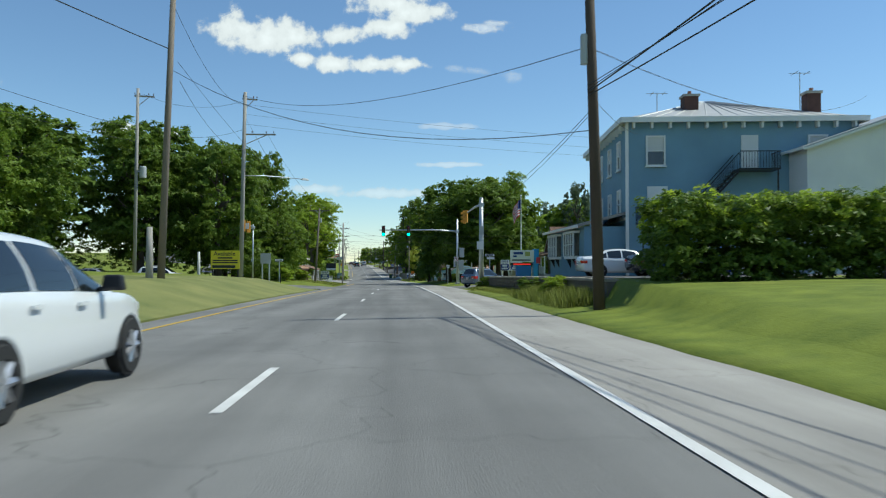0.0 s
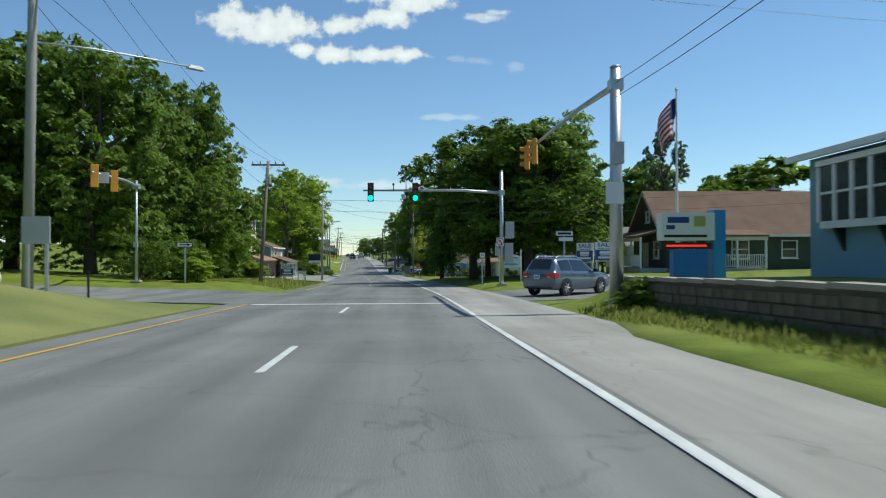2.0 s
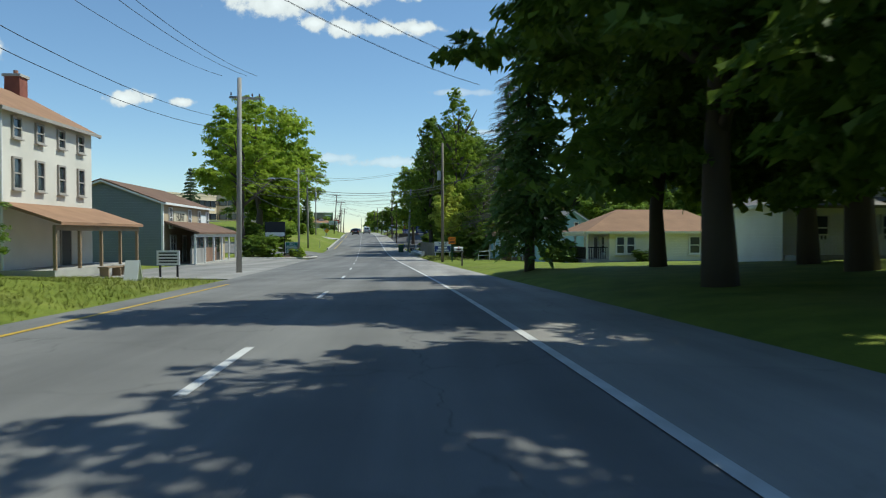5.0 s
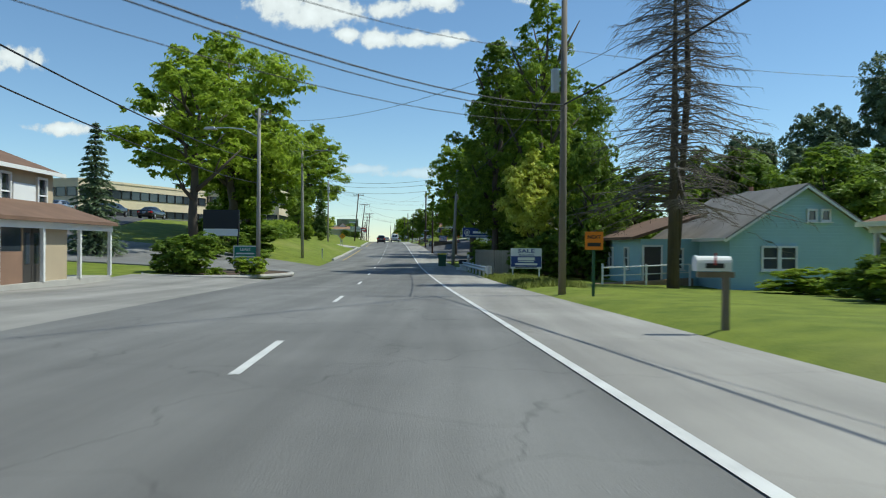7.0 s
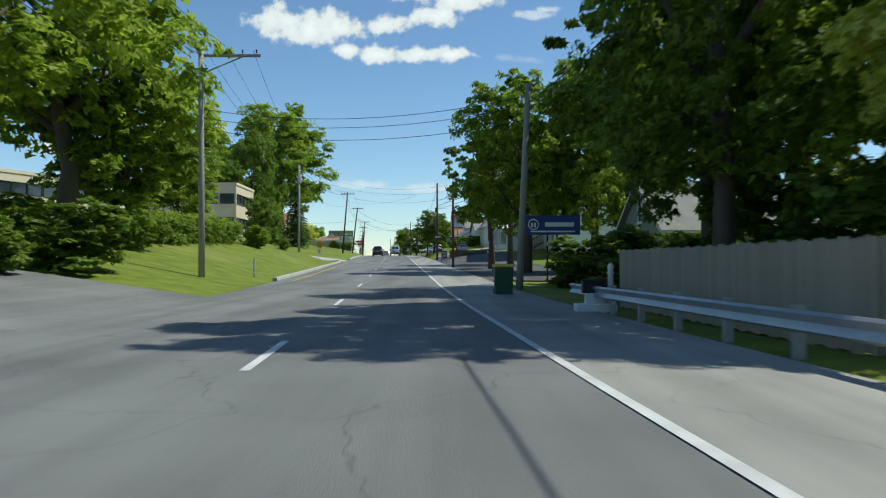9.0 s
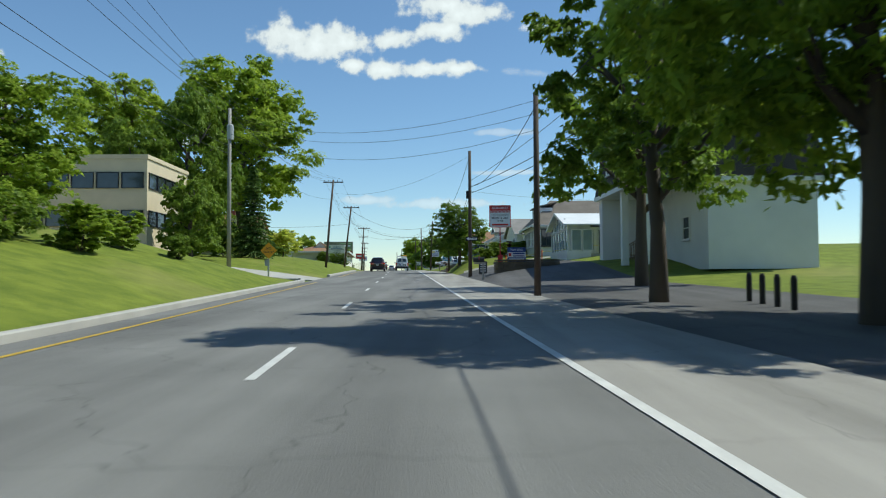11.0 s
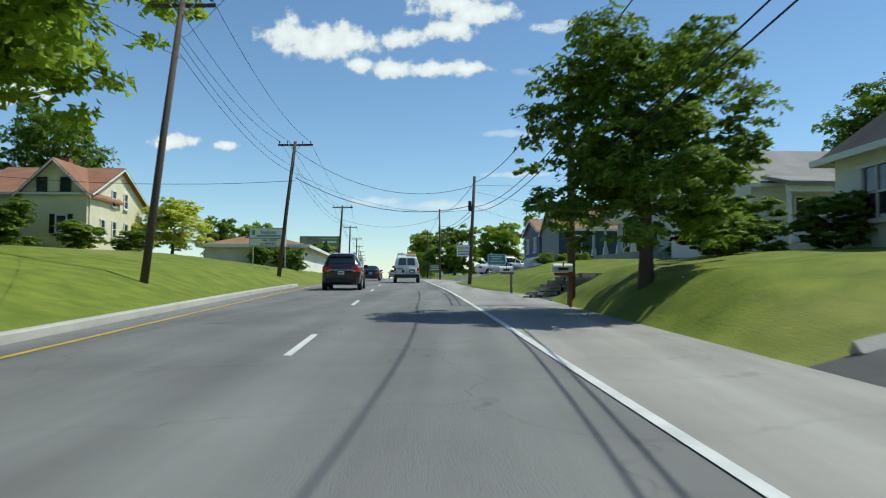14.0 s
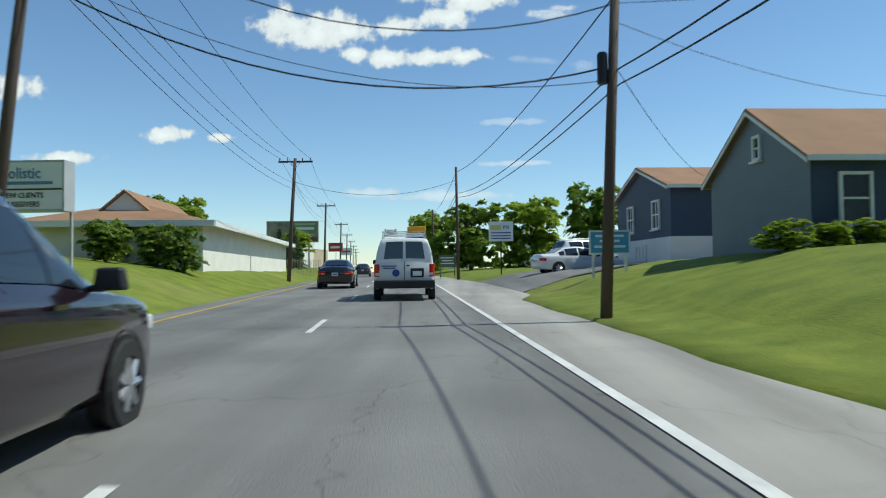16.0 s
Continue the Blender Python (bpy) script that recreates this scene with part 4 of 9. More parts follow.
def panel_sign(y, u, w, h, z, label, face_m, posts=2, post_m=None, rz=0.0, name="sign", thick=0.05, x=None, edge=None, post_off=None, dz=0.0, category="sign"):
    """A flat board on posts, its lower edge z above the ground; read from -y."""
    p = at(y, u, dz) if x is None else Vector((x, y, gz(y, x - rx_(y)) + dz))
    t = thing(name, p, label, category, "roadside signs", rz)
    b = part("board", Geo().box((0, 0, z + h / 2), (w, thick, h)), face_m, t)
    if edge:
        part("trim", frame_box(Geo(), w + 0.06, h + 0.06, 0.06, thick + 0.03), edge, b).location = (0, 0, z + h / 2)
    xs = [0.0] if posts == 1 else [-w / 2 + 0.12, w / 2 - 0.12] if post_off is None else [-post_off, post_off]
    for q in xs[:max(posts, 0)]:
        part("post", Geo().box((q, thick / 2 + 0.045, (z + h * 0.9) / 2 - 0.15), (0.08, 0.08, z + h * 0.9 + 0.3)), post_m or mat("black_sign_post", (0.03, 0.03, 0.03), 0.6), t)
    return t


def bar(parent, x, z, w, h, m, y=-0.032, name="text_bar"):
    return part(name, Geo().box((x, y, z), (w, 0.008, h)), m, parent)


# ---------- vehicles ----------
def wheel(parent, x, y, r, w=0.22, rim=None):
    g = Geo()
    prof = ((r * 0.62, -w / 2), (r * 0.95, -w / 2), (r, -w * 0.36), (r, w * 0.36), (r * 0.95, w / 2), (r * 0.62, w / 2))
    n = 20
    vs = [(x + q, y + rr * math.cos(2 * math.pi * k / n), r + rr * math.sin(2 * math.pi * k / n)) for rr, q in prof for k in range(n)]
    m = len(prof)
    g.add(vs, [(i * n + k, i * n + (k + 1) % n, ((i + 1) % m) * n + (k + 1) % n, ((i + 1) % m) * n + k) for i in range(m) for k in range(n)])
    t = part("wheel", g, mat("tyre_rubber", (0.018, 0.018, 0.018), 0.85, vary=0.2), parent, "black tyre")
    s = 1 if x > 0 else -1
    d = Geo()
    for k in range(7):
        a = 2 * math.pi * k / 7
        c = Vector((x + s * w * 0.42, y, r))
        e = c + Vector((0, math.cos(a), math.sin(a))) * r * 0.60
        d.tube([c, e], [0.05, 0.035], 5)
    d.tube([(x + s * w * 0.30, y, r), (x + s * w * 0.47, y, r)], [r * 0.2, r * 0.16], 10)
    d.tube([(x - s * w * 0.1, y, r), (x + s * w * 0.12, y, r)], r * 0.62, 18)
    part("rim", d, rim or mat("alloy_rim", (0.5, 0.5, 0.52), 0.35, 0.8, bump=0), t)
    return t


def smooth_curve(xs, ys, x):
    """A curve through the points that never swings past them."""
    h, m = np.diff(xs), np.diff(ys) / np.diff(xs)
    d = np.zeros(len(xs))
    d[0], d[-1] = m[0], m[-1]
    for k in range(1, len(xs) - 1):
        if m[k - 1] * m[k] > 0:
            d[k] = 2 * m[k - 1] * m[k] / (m[k - 1] + m[k])
    k = int(np.clip(np.searchsorted(xs, x) - 1, 0, len(xs) - 2))
    t = (x - xs[k]) / h[k]
    return float(ys[k] * (1 + 2 * t) * (1 - t) ** 2 + h[k] * d[k] * t * (1 - t) ** 2 + ys[k + 1] * t * t * (3 - 2 * t) + h[k] * d[k + 1] * t * t * (t - 1))


def car(place, rz, label, stations, paint, glass_side, glass_rear, glass_front, wheels, wr=0.34, name="car", tail=None, head=None, plate=True, rails=False, category="car", cladding=None, mirror=None, handles=()):
    """Lofts a body through stations (y, half width, bottom, belt, top, half width at the top), rear at y = 0."""
    t = thing(name, place, label, category, "vehicles", rz)
    S = np.array(stations, float)
    # the glass slopes stay straight between their ends
    more = [S[i] + (S[j] - S[i]) * f for i, j, _ in list(glass_front) + list(glass_rear) for f in (0.14, 0.86)]
    T = np.array(sorted({tuple(np.round(q, 4)) for q in list(S) + more}))

    def dims(y):
        return [smooth_curve(T[:, 0], T[:, c], y) for c in range(1, 6)]

    def flank(y, v):
        """A point of the right flank above the belt: v from the belt to the edge of the roof."""
        w, zb, zl, zt, wt = dims(y)
        x = w * 0.955 + (wt - w * 0.955) * v + 0.045 * math.sin(math.pi * v) * min(1, (zt - zl) / 0.5)
        return Vector((x, y, zl + (zt - 0.05 - zl) * v))

    def section(y):
        w, zb, zl, zt, wt = dims(y)
        low = [(w * 0.80, zb), (w * 0.93, zb + 0.03), (w * 0.985, zb + 0.12), (w, zb + (zl - zb) * 0.42), (w * 1.0, zb + (zl - zb) * 0.62), (w * 0.985, zb + (zl - zb) * 0.84), (w * 0.97, zl - 0.02)]
        up = [(p.x, p.z) for p in (flank(y, v) for v in (0.0, 0.25, 0.5, 0.75, 1.0))]
        top = [(wt * 0.95, zt - 0.022), (wt * 0.84, zt), (wt * 0.5, zt + 0.018), (0.0, zt + 0.024)]
        return low + up + top
    ys = sorted(set([round(float(y), 3) for y in S[:, 0]] + [round(float(S[a, 0] + (S[a + 1, 0] - S[a, 0]) * f / 5), 3) for a in range(len(S) - 1) for f in range(1, 5)]))
    secs = []
    for y in ys:
        half = section(y)
        secs.append([(a, y, b) for a, b in half] + [(-a, y, b) for a, b in half[-2::-1]])
    n = len(secs[0])
    g = Geo()
    fs = [(i * n + k, i * n + (k + 1) % n, (i + 1) * n + (k + 1) % n, (i + 1) * n + k) for i in range(len(secs) - 1) for k in range(n)]
    fs += [tuple(range(n)), tuple((len(secs) - 1) * n + k for k in range(n))[::-1]]
    body = part("body", g.add([p for q in secs for p in q], fs), paint, t, smooth=True)

    def pane(nm, grid, off=0.009):
        """A curved pane on a grid of points, a little proud of the body."""
        a, b = len(grid), len(grid[0])
        mid = sum((p for row in grid for p in row), Vector()) / (a * b)
        gg = Geo()
        vs = []
        for q in range(a):
            for r_ in range(b):
                du = grid[min(q + 1, a - 1)][r_] - grid[max(q - 1, 0)][r_]
                dv = grid[q][min(r_ + 1, b - 1)] - grid[q][max(r_ - 1, 0)]
                nn = du.cross(dv)
                nn = nn.normalized() if nn.length > 1e-7 else Vector((0, 0, 1))
                if nn.dot(Vector((mid.x, mid.y - S[:, 0].mean(), 0.9 if abs(mid.x) < 0.2 else 0.2))) < 0:
                    nn = -nn
                vs.append(grid[q][r_] + nn * off)
        gg.add(vs, [(q * b + r_, q * b + r_ + 1, (q + 1) * b + r_ + 1, (q + 1) * b + r_) for q in range(a - 1) for r_ in range(b - 1)])
        return part(nm, gg, cg, t, smooth=True)
    cg = mat("car_glass", (0.012, 0.016, 0.018), 0.04, vary=0.05, bump=0, spec=0.9)
    for i, j, ins in glass_side:
        y0, y1 = S[i, 0] + (S[j, 0] - S[i, 0]) * ins[0], S[j, 0] - (S[j, 0] - S[i, 0]) * ins[1]
        for sgn in (1, -1):
            grid = []
            for a in range(7):
                row = []
                for b in range(6):
                    p = flank(y0 + (y1 - y0) * a / 6, ins[2] + (1 - ins[2] - ins[3]) * b / 5)
                    row.append(Vector((p.x * sgn, p.y, p.z)))
                grid.append(row)
            pane("side_window", grid)
    for nm, lst in (("rear_window", glass_rear), ("windscreen", glass_front)):
        for i, j, ins in lst:
            y0, y1 = S[i, 0] + (S[j, 0] - S[i, 0]) * ins[2], S[j, 0] - (S[j, 0] - S[i, 0]) * ins[3]
            grid = []
            for a in range(7):
                y = y0 + (y1 - y0) * a / 6
                w, zb, zl, zt, wt = dims(y)
                row = []
                for b in range(7):
                    e = 0.93 * (1 - 2 * (ins[0] + (1 - ins[0] - ins[1]) * b / 6))
                    row.append(Vector((wt * e, y, zt + 0.024 - 0.026 * abs(e) ** 2.2)))
                grid.append(row)
            pane(nm, grid, 0.012)
    for y in wheels:
        w = max(q[1] for q in stations)
        for s in (-1, 1):
            wheel(t, s * (w - 0.075), y, wr)
            arch = Geo()
            k = 14
            vs = [(s * (w - 0.02 + e), y + rr * math.cos(math.pi * q / k), wr + rr * math.sin(math.pi * q / k)) for rr, e in ((wr * 1.04, 0.02), (wr * 1.2, 0.03)) for q in range(k + 1)]
            vs += [(v[0] - s * 0.12, v[1], v[2]) for v in vs]
            f2 = [(q, q + 1, k + 2 + q, k + 1 + q) for q in range(k)] + [(q, q + 1, 2 * k + 3 + q, 2 * k + 2 + q) for q in range(k)]
            part("wheel_arch", arch.add(vs, f2), cladding or paint, t, smooth=True)
            part("wheel_well", Geo().tube([(s * (w - 0.05), y, wr), (s * (w + 0.004), y, wr)], wr * 1.1, 20), BLACK_METAL, t)
    red = mat("red_tail_lens", (0.55, 0.012, 0.01), 0.15, vary=0.1, bump=0, coat=0.5)
    clear = mat("clear_lamp_lens", (0.6, 0.62, 0.64), 0.1, vary=0.1, bump=0)
    if tail:
        for x0, y1, cz, sz in tail:
            outer = [(x0, -0.012), (dims(0.0)[0] * 0.97, -0.012)] + [(dims(y1 * f)[0] + 0.008, y1 * f) for f in (0.08, 0.25, 0.5, 0.75, 1.0)]
            inner = [(dims(y1)[0] - 0.05, y1), (dims(0.0)[0] * 0.9, 0.06), (x0, 0.06)]
            for s in (-1, 1):
                lamp = part("tail_light", Geo().prism([(s * a, b) for a, b in outer + inner], cz - sz / 2, cz + sz / 2, "z"), red, t, "red tail light", bevel=0.006)
                part("reversing_lens", Geo().box((s * (x0 + dims(0.0)[0]) / 2, -0.014, cz - sz * 0.28), (0.16, 0.01, sz * 0.2)), clear, lamp, "clear lower lens")
    if head:
        for (cx, cy, cz, sx, sy, sz) in head:
            for s in (-1, 1):
                part("headlight", Geo().box((s * cx, cy, cz), (sx, sy, sz)), clear, t, bevel=0.03)
    if plate:
        pz = plate if not isinstance(plate, bool) else 0.85
        pl = part("number_plate", Geo().box((0, -0.03, pz), (0.31, 0.02, 0.16)), WHITE_SIGN, t)
        part("plate_bar", Geo().box((0, -0.044, pz), (0.24, 0.006, 0.06)), mat("blue_ink", (0.03, 0.05, 0.2), 0.5), pl)
    if mirror:
        my, mz = mirror
        w = max(q[1] for q in stations)
        for s in (-1, 1):
            part("wing_mirror", Geo().box((s * (w + 0.10), my, mz), (0.24, 0.14, 0.17), 0, 0.8).box((s * (w + 0.0), my, mz - 0.07), (0.14, 0.08, 0.05)), BLACK_METAL, t, "dark wing mirror", bevel=0.035)
    for hy, hz in handles:
        w = max(q[1] for q in stations)
        for s in (-1, 1):
            part("door_handle", Geo().box((s * (w + 0.012), hy, hz), (0.03, 0.2, 0.035)), paint, t)
    if rails:
        for s in (-1, 1):
            part("roof_rail", Geo().tube([(s * 0.56, 0.6, 1.70 + rails), (s * 0.56, 0.8, 1.79 + rails), (s * 0.56, 2.1, 1.78 + rails), (s * 0.56, 2.4, 1.69 + rails)], 0.022, 6), GALV, t)
    return t, body


SEDAN = [(0, 0.72, 0.45, 0.86, 0.93, 0.66), (0.12, 0.84, 0.30, 0.96, 1.06, 0.68), (0.75, 0.9, 0.24, 0.97, 1.10, 0.66), (1.35, 0.9, 0.22, 0.96, 1.40, 0.58), (2.1, 0.9, 0.22, 0.94, 1.47, 0.57), (2.9, 0.9, 0.22, 0.93, 1.38, 0.57), (3.65, 0.9, 0.22, 0.92, 1.0, 0.70), (4.4, 0.86, 0.25, 0.82, 0.88, 0.66), (4.72, 0.72, 0.32, 0.66, 0.72, 0.58), (4.8, 0.6, 0.42, 0.58, 0.62, 0.5)]
SUVS = [(0, 0.80, 0.42, 1.0, 1.06, 0.72), (0.10, 0.91, 0.32, 1.08, 1.18, 0.72), (0.42, 0.94, 0.28, 1.10, 1.66, 0.62), (1.4, 0.94, 0.26, 1.08, 1.73, 0.62), (2.45, 0.94, 0.26, 1.05, 1.69, 0.60), (3.4, 0.94, 0.26, 1.02, 1.10, 0.76), (4.25, 0.90, 0.28, 0.92, 0.99, 0.74), (4.6, 0.78, 0.32, 0.76, 0.82, 0.64), (4.68, 0.66, 0.42, 0.64, 0.68, 0.56)]
HATCH = [(0, 0.74, 0.42, 0.92, 0.99, 0.66), (0.10, 0.86, 0.32, 1.02, 1.16, 0.68), (0.55, 0.9, 0.25, 1.04, 1.52, 0.60), (1.5, 0.9, 0.22, 1.02, 1.60, 0.58), (2.4, 0.9, 0.22, 0.99, 1.54, 0.57), (3.45, 0.9, 0.22, 0.97, 1.04, 0.72), (4.1, 0.86, 0.25, 0.87, 0.93, 0.68), (4.36, 0.74, 0.32, 0.70, 0.76, 0.58), (4.44, 0.6, 0.42, 0.60, 0.64, 0.5)]
VAN = [(0, 0.93, 0.50, 1.22, 1.30, 0.90), (0.06, 0.99, 0.42, 1.26, 2.02, 0.76), (0.5, 1.0, 0.40, 1.26, 2.08, 0.78), (3.4, 1.0, 0.40, 1.24, 2.08, 0.78), (4.0, 1.0, 0.40, 1.2, 1.95, 0.74), (4.7, 1.0, 0.40, 1.15, 1.25, 0.84), (5.4, 0.96, 0.42, 1.0, 1.07, 0.8), (5.6, 0.86, 0.5, 0.8, 0.86, 0.7)]


def sedan(place, rz, label, paint, name="sedan"):
    return car(place, rz, label, SEDAN, paint, [(3, 4, (0.03, 0.04, 0.1, 0.08)), (4, 5, (0.06, 0.03, 0.1, 0.08)), (2, 3, (0.45, 0.06, 0.12, 0.2))], [(2, 3, (0.06, 0.06, 0.12, 0.06))], [(5, 6, (0.05, 0.05, 0.06, 0.1))], (0.95, 3.75), 0.33, name, tail=[(0.46, 0.28, 0.79, 0.15)], head=[(0.62, 4.55, 0.68, 0.3, 0.3, 0.14)], plate=0.72, mirror=(3.15, 1.02), handles=((1.55, 0.86), (2.5, 0.84)))


def hatchback(place, rz, label, paint, name="hatchback"):
    return car(place, rz, label, HATCH, paint, [(2, 3, (0.15, 0.04, 0.08, 0.08)), (3, 4, (0.04, 0.03, 0.08, 0.08)), (4, 5, (0.02, 0.40, 0.08, 0.08))], [(1, 2, (0.06, 0.06, 0.08, 0.08))], [(4, 5, (0.05, 0.05, 0.06, 0.08))], (0.85, 3.72), 0.33, name, tail=[(0.52, 0.22, 0.85, 0.2)], head=[(0.64, 4.2, 0.76, 0.3, 0.3, 0.14)], plate=0.76, mirror=(2.95, 1.1), handles=((1.45, 0.92), (2.4, 0.9)))


def suv(place, rz, label, paint, name="suv", lift=0.0):
    return car(place, rz, label, [(a, b, c, d + lift, e + lift * (1.3 if e > 1.3 else 1.0), f) for a, b, c, d, e, f in SUVS], paint, [(2, 3, (0.12, 0.05, 0.1, 0.1)), (3, 4, (0.03, 0.03, 0.1, 0.1)), (4, 5, (0.0, 0.45, 0.1, 0.1))], [(1, 2, (0.05, 0.05, 0.06, 0.08))], [(4, 5, (0.05, 0.05, 0.06, 0.08))], (0.9, 3.62), 0.37, name, tail=[(0.50, 0.36, 0.93 + lift, 0.22)], head=[(0.7, 4.4, 0.82, 0.3, 0.3, 0.15)], plate=0.86, rails=lift * 1.3 + 0.001, mirror=(3.05, 1.14 + lift), handles=((1.5, 0.98 + lift), (2.45, 0.96 + lift)))


# ---------- signals ----------
def signal_head(parent, c, rz, body_m, lit=None, name="signal_head"):
    """Three lamps one above the other; the face looks to -y before it is turned."""
    h = part(name, Geo().box((0, 0.1, 0), (0.36, 0.2, 1.12)).box((0, 0.0, 0.0), (0.33, 0.06, 1.06)), body_m, parent, bevel=0.02)
    h.matrix_local = Matrix.Translation(c) @ Matrix.Rotation(rz, 4, "Z")
    for k, (nm, rgb) in enumerate((("red", (0.16, 0.012, 0.01)), ("amber", (0.17, 0.06, 0.008)), ("green", (0.01, 0.10, 0.05)))):
        z = 0.355 - 0.355 * k
        g = Geo().tube([(0, -0.03, z), (0, -0.055, z)], [0.15, 0.13], 18)
        m = glow("lit_green_lens", (0.03, 1.0, 0.55), 2.6) if lit == nm else mat(nm + "_lens", rgb, 0.25, vary=0.1, bump=0)
        part("lens", g, m, h, "lit green lens" if lit == nm else "unlit %s lens" % nm)
        v = Geo()
        n = 14
        vs = [(0.165 * math.cos(a), yy, z + 0.165 * math.sin(a)) for yy in (-0.02, -0.24) for a in [math.pi * (-0.12 + 1.24 * q / n) for q in range(n + 1)]]
        vs += [(x * 0.95, yy, z + (zz - z) * 0.95) for x, yy, zz in vs]
        o = 2 * (n + 1)
        fs = [(q, q + 1, n + 2 + q, n + 1 + q) for q in range(n)] + [(o + q, o + q + 1, o + n + 2 + q, o + n + 1 + q) for q in range(n)] + [(n + 1 + q, n + 2 + q, o + n + 2 + q, o + n + 1 + q) for q in range(n)]
        part("visor", v.add(vs, fs), body_m, h)
    return h

# ---------- clouds, far away ----------
def cloud_mat(name, puffs, fine=0.011, dense=1.0):
    """Fair-weather clouds on a far sheet: soft puffs (x, z, half width, half height) broken up by noise."""
    m, n, l, b = shader(name)
    tc = n.new("ShaderNodeTexCoord")
    nz = n.new("ShaderNodeTexNoise")
    nz.inputs["Scale"].default_value, nz.inputs["Detail"].default_value, nz.inputs["Roughness"].default_value = fine, 7, 0.55
    l.new(tc.outputs["Object"], nz.inputs["Vector"])
    acc = None
    for px, pz, sx, sz in puffs:
        s = n.new("ShaderNodeVectorMath")
        s.operation = "SUBTRACT"
        s.inputs[1].default_value = (px, 0, pz)
        l.new(tc.outputs["Object"], s.inputs[0])
        k = n.new("ShaderNodeVectorMath")
        k.operation = "MULTIPLY"
        k.inputs[1].default_value = (1 / sx, 0, 1 / sz)
        l.new(s.outputs[0], k.inputs[0])
        d = n.new("ShaderNodeVectorMath")
        d.operation = "LENGTH"
        l.new(k.outputs[0], d.inputs[0])
        if acc is None:
            acc = d.outputs["Value"]
        else:
            mn = n.new("ShaderNodeMath")
            mn.operation = "SMOOTH_MIN"
            mn.inputs[2].default_value = 0.25
            l.new(acc, mn.inputs[0])
            l.new(d.outputs["Value"], mn.inputs[1])
            acc = mn.outputs[0]
    s = n.new("ShaderNodeMath")
    s.operation = "MULTIPLY_ADD"
    s.inputs[1].default_value, s.inputs[2].default_value = 2.6, -1.3
    l.new(nz.outputs["Fac"], s.inputs[0])
    q = n.new("ShaderNodeMath")
    q.operation = "SUBTRACT"
    l.new(s.outputs[0], q.inputs[0])
    l.new(acc, q.inputs[1])
    r = n.new("ShaderNodeMapRange")
    r.inputs["From Min"].default_value, r.inputs["From Max"].default_value = -1.12, -0.5
    l.new(q.outputs[0], r.inputs["Value"])
    r.interpolation_type = "SMOOTHSTEP"
    em, tr, mx = n.new("ShaderNodeEmission"), n.new("ShaderNodeBsdfTransparent"), n.new("ShaderNodeMixShader")
    shade = n.new("ShaderNodeMapRange")
    shade.inputs["From Min"].default_value, shade.inputs["From Max"].default_value = -0.9, 0.1
    shade.inputs["To Min"].default_value, shade.inputs["To Max"].default_value = 0.80, 1.0
    l.new(q.outputs[0], shade.inputs["Value"])
    l.new(shade.outputs[0], em.inputs["Strength"])
    em.inputs["Color"].default_value = (0.97, 0.985, 1.0, 1)
    r.inputs["To Max"].default_value = dense
    l.new(r.outputs[0], mx.inputs[0])
    l.new(tr.outputs[0], mx.inputs[1])
    l.new(em.outputs[0], mx.inputs[2])
    l.new(mx.outputs[0], n["Material Output"].inputs["Surface"])
    return m


def cloud(cx, cz, w, h, puffs, label, dense=1.0):
    g = Geo().add([(-w / 2, 0, -h / 2), (w / 2, 0, -h / 2), (w / 2, 0, h / 2), (-w / 2, 0, h / 2)], [(0, 1, 2, 3)])
    ob = part("backdrop_cloud", g, cloud_mat("cloud", puffs, dense=dense))
    ob.location = (cx, 3600, cz)
    ob.visible_shadow = False
    return tagged(ob, label, "cloud", kind="structure")


# one unit of the plan of the clouds is 2.77 m at that distance
def cloud_group(x, z, puffs, label, dense=1.0):
    k = 2.77
    xs = [p[0] for p in puffs]
    zs = [p[1] for p in puffs]
    mx, mz = (min(xs) + max(xs)) / 2, (min(zs) + max(zs)) / 2
    w = max(abs(p[0] - mx) + p[2] for p in puffs) * 2 * k * 1.5
    h = max(abs(p[1] - mz) + p[3] for p in puffs) * 2 * k * 1.8
    cloud(x + mx * k, z + mz * k, w, h, [((p[0] - mx) * k, (p[1] - mz) * k, p[2] * k, p[3] * k) for p in puffs], label, dense)


CX0, CZ0 = 100, 985
cloud_group(CX0, CZ0, [(-325, 55, 55, 32), (-265, 42, 70, 36), (-215, 42, 40, 26), (-140, 50, 42, 17), (-205, 5, 30, 14), (-150, -4, 50, 17), (-80, -2, 75, 16), (-30, -3, 40, 10), (-60, 104, 80, 22), (-20, 90, 60, 26), (-55, 62, 45, 20), (30, 92, 26, 18)], "bright white fair-weather cumulus cloud")
cloud_group(CX0, CZ0, [(110, 66, 42, 9), (130, 74, 26, 7)], "small thin wisp of white cloud", 0.9)
cloud_group(CX0, CZ0, [(60, -8, 16, 7), (100, -12, 24, 8), (165, -20, 24, 12), (40, -112, 60, 6)], "faint small scraps of cloud", 0.35)
cloud_group(CX0, CZ0, [(-800, -38, 70, 24), (-870, -30, 60, 22), (-830, 30, 26, 14), (-520, -125, 48, 13), (-430, -130, 26, 8), (-690, -160, 60, 12)], "low white cloud puffs near the horizon")
cloud_group(CX0, CZ0, [(-60, -232, 120, 9), (-180, -225, 50, 8), (60, -180, 70, 5)], "faint low streaks of cloud", 0.45)

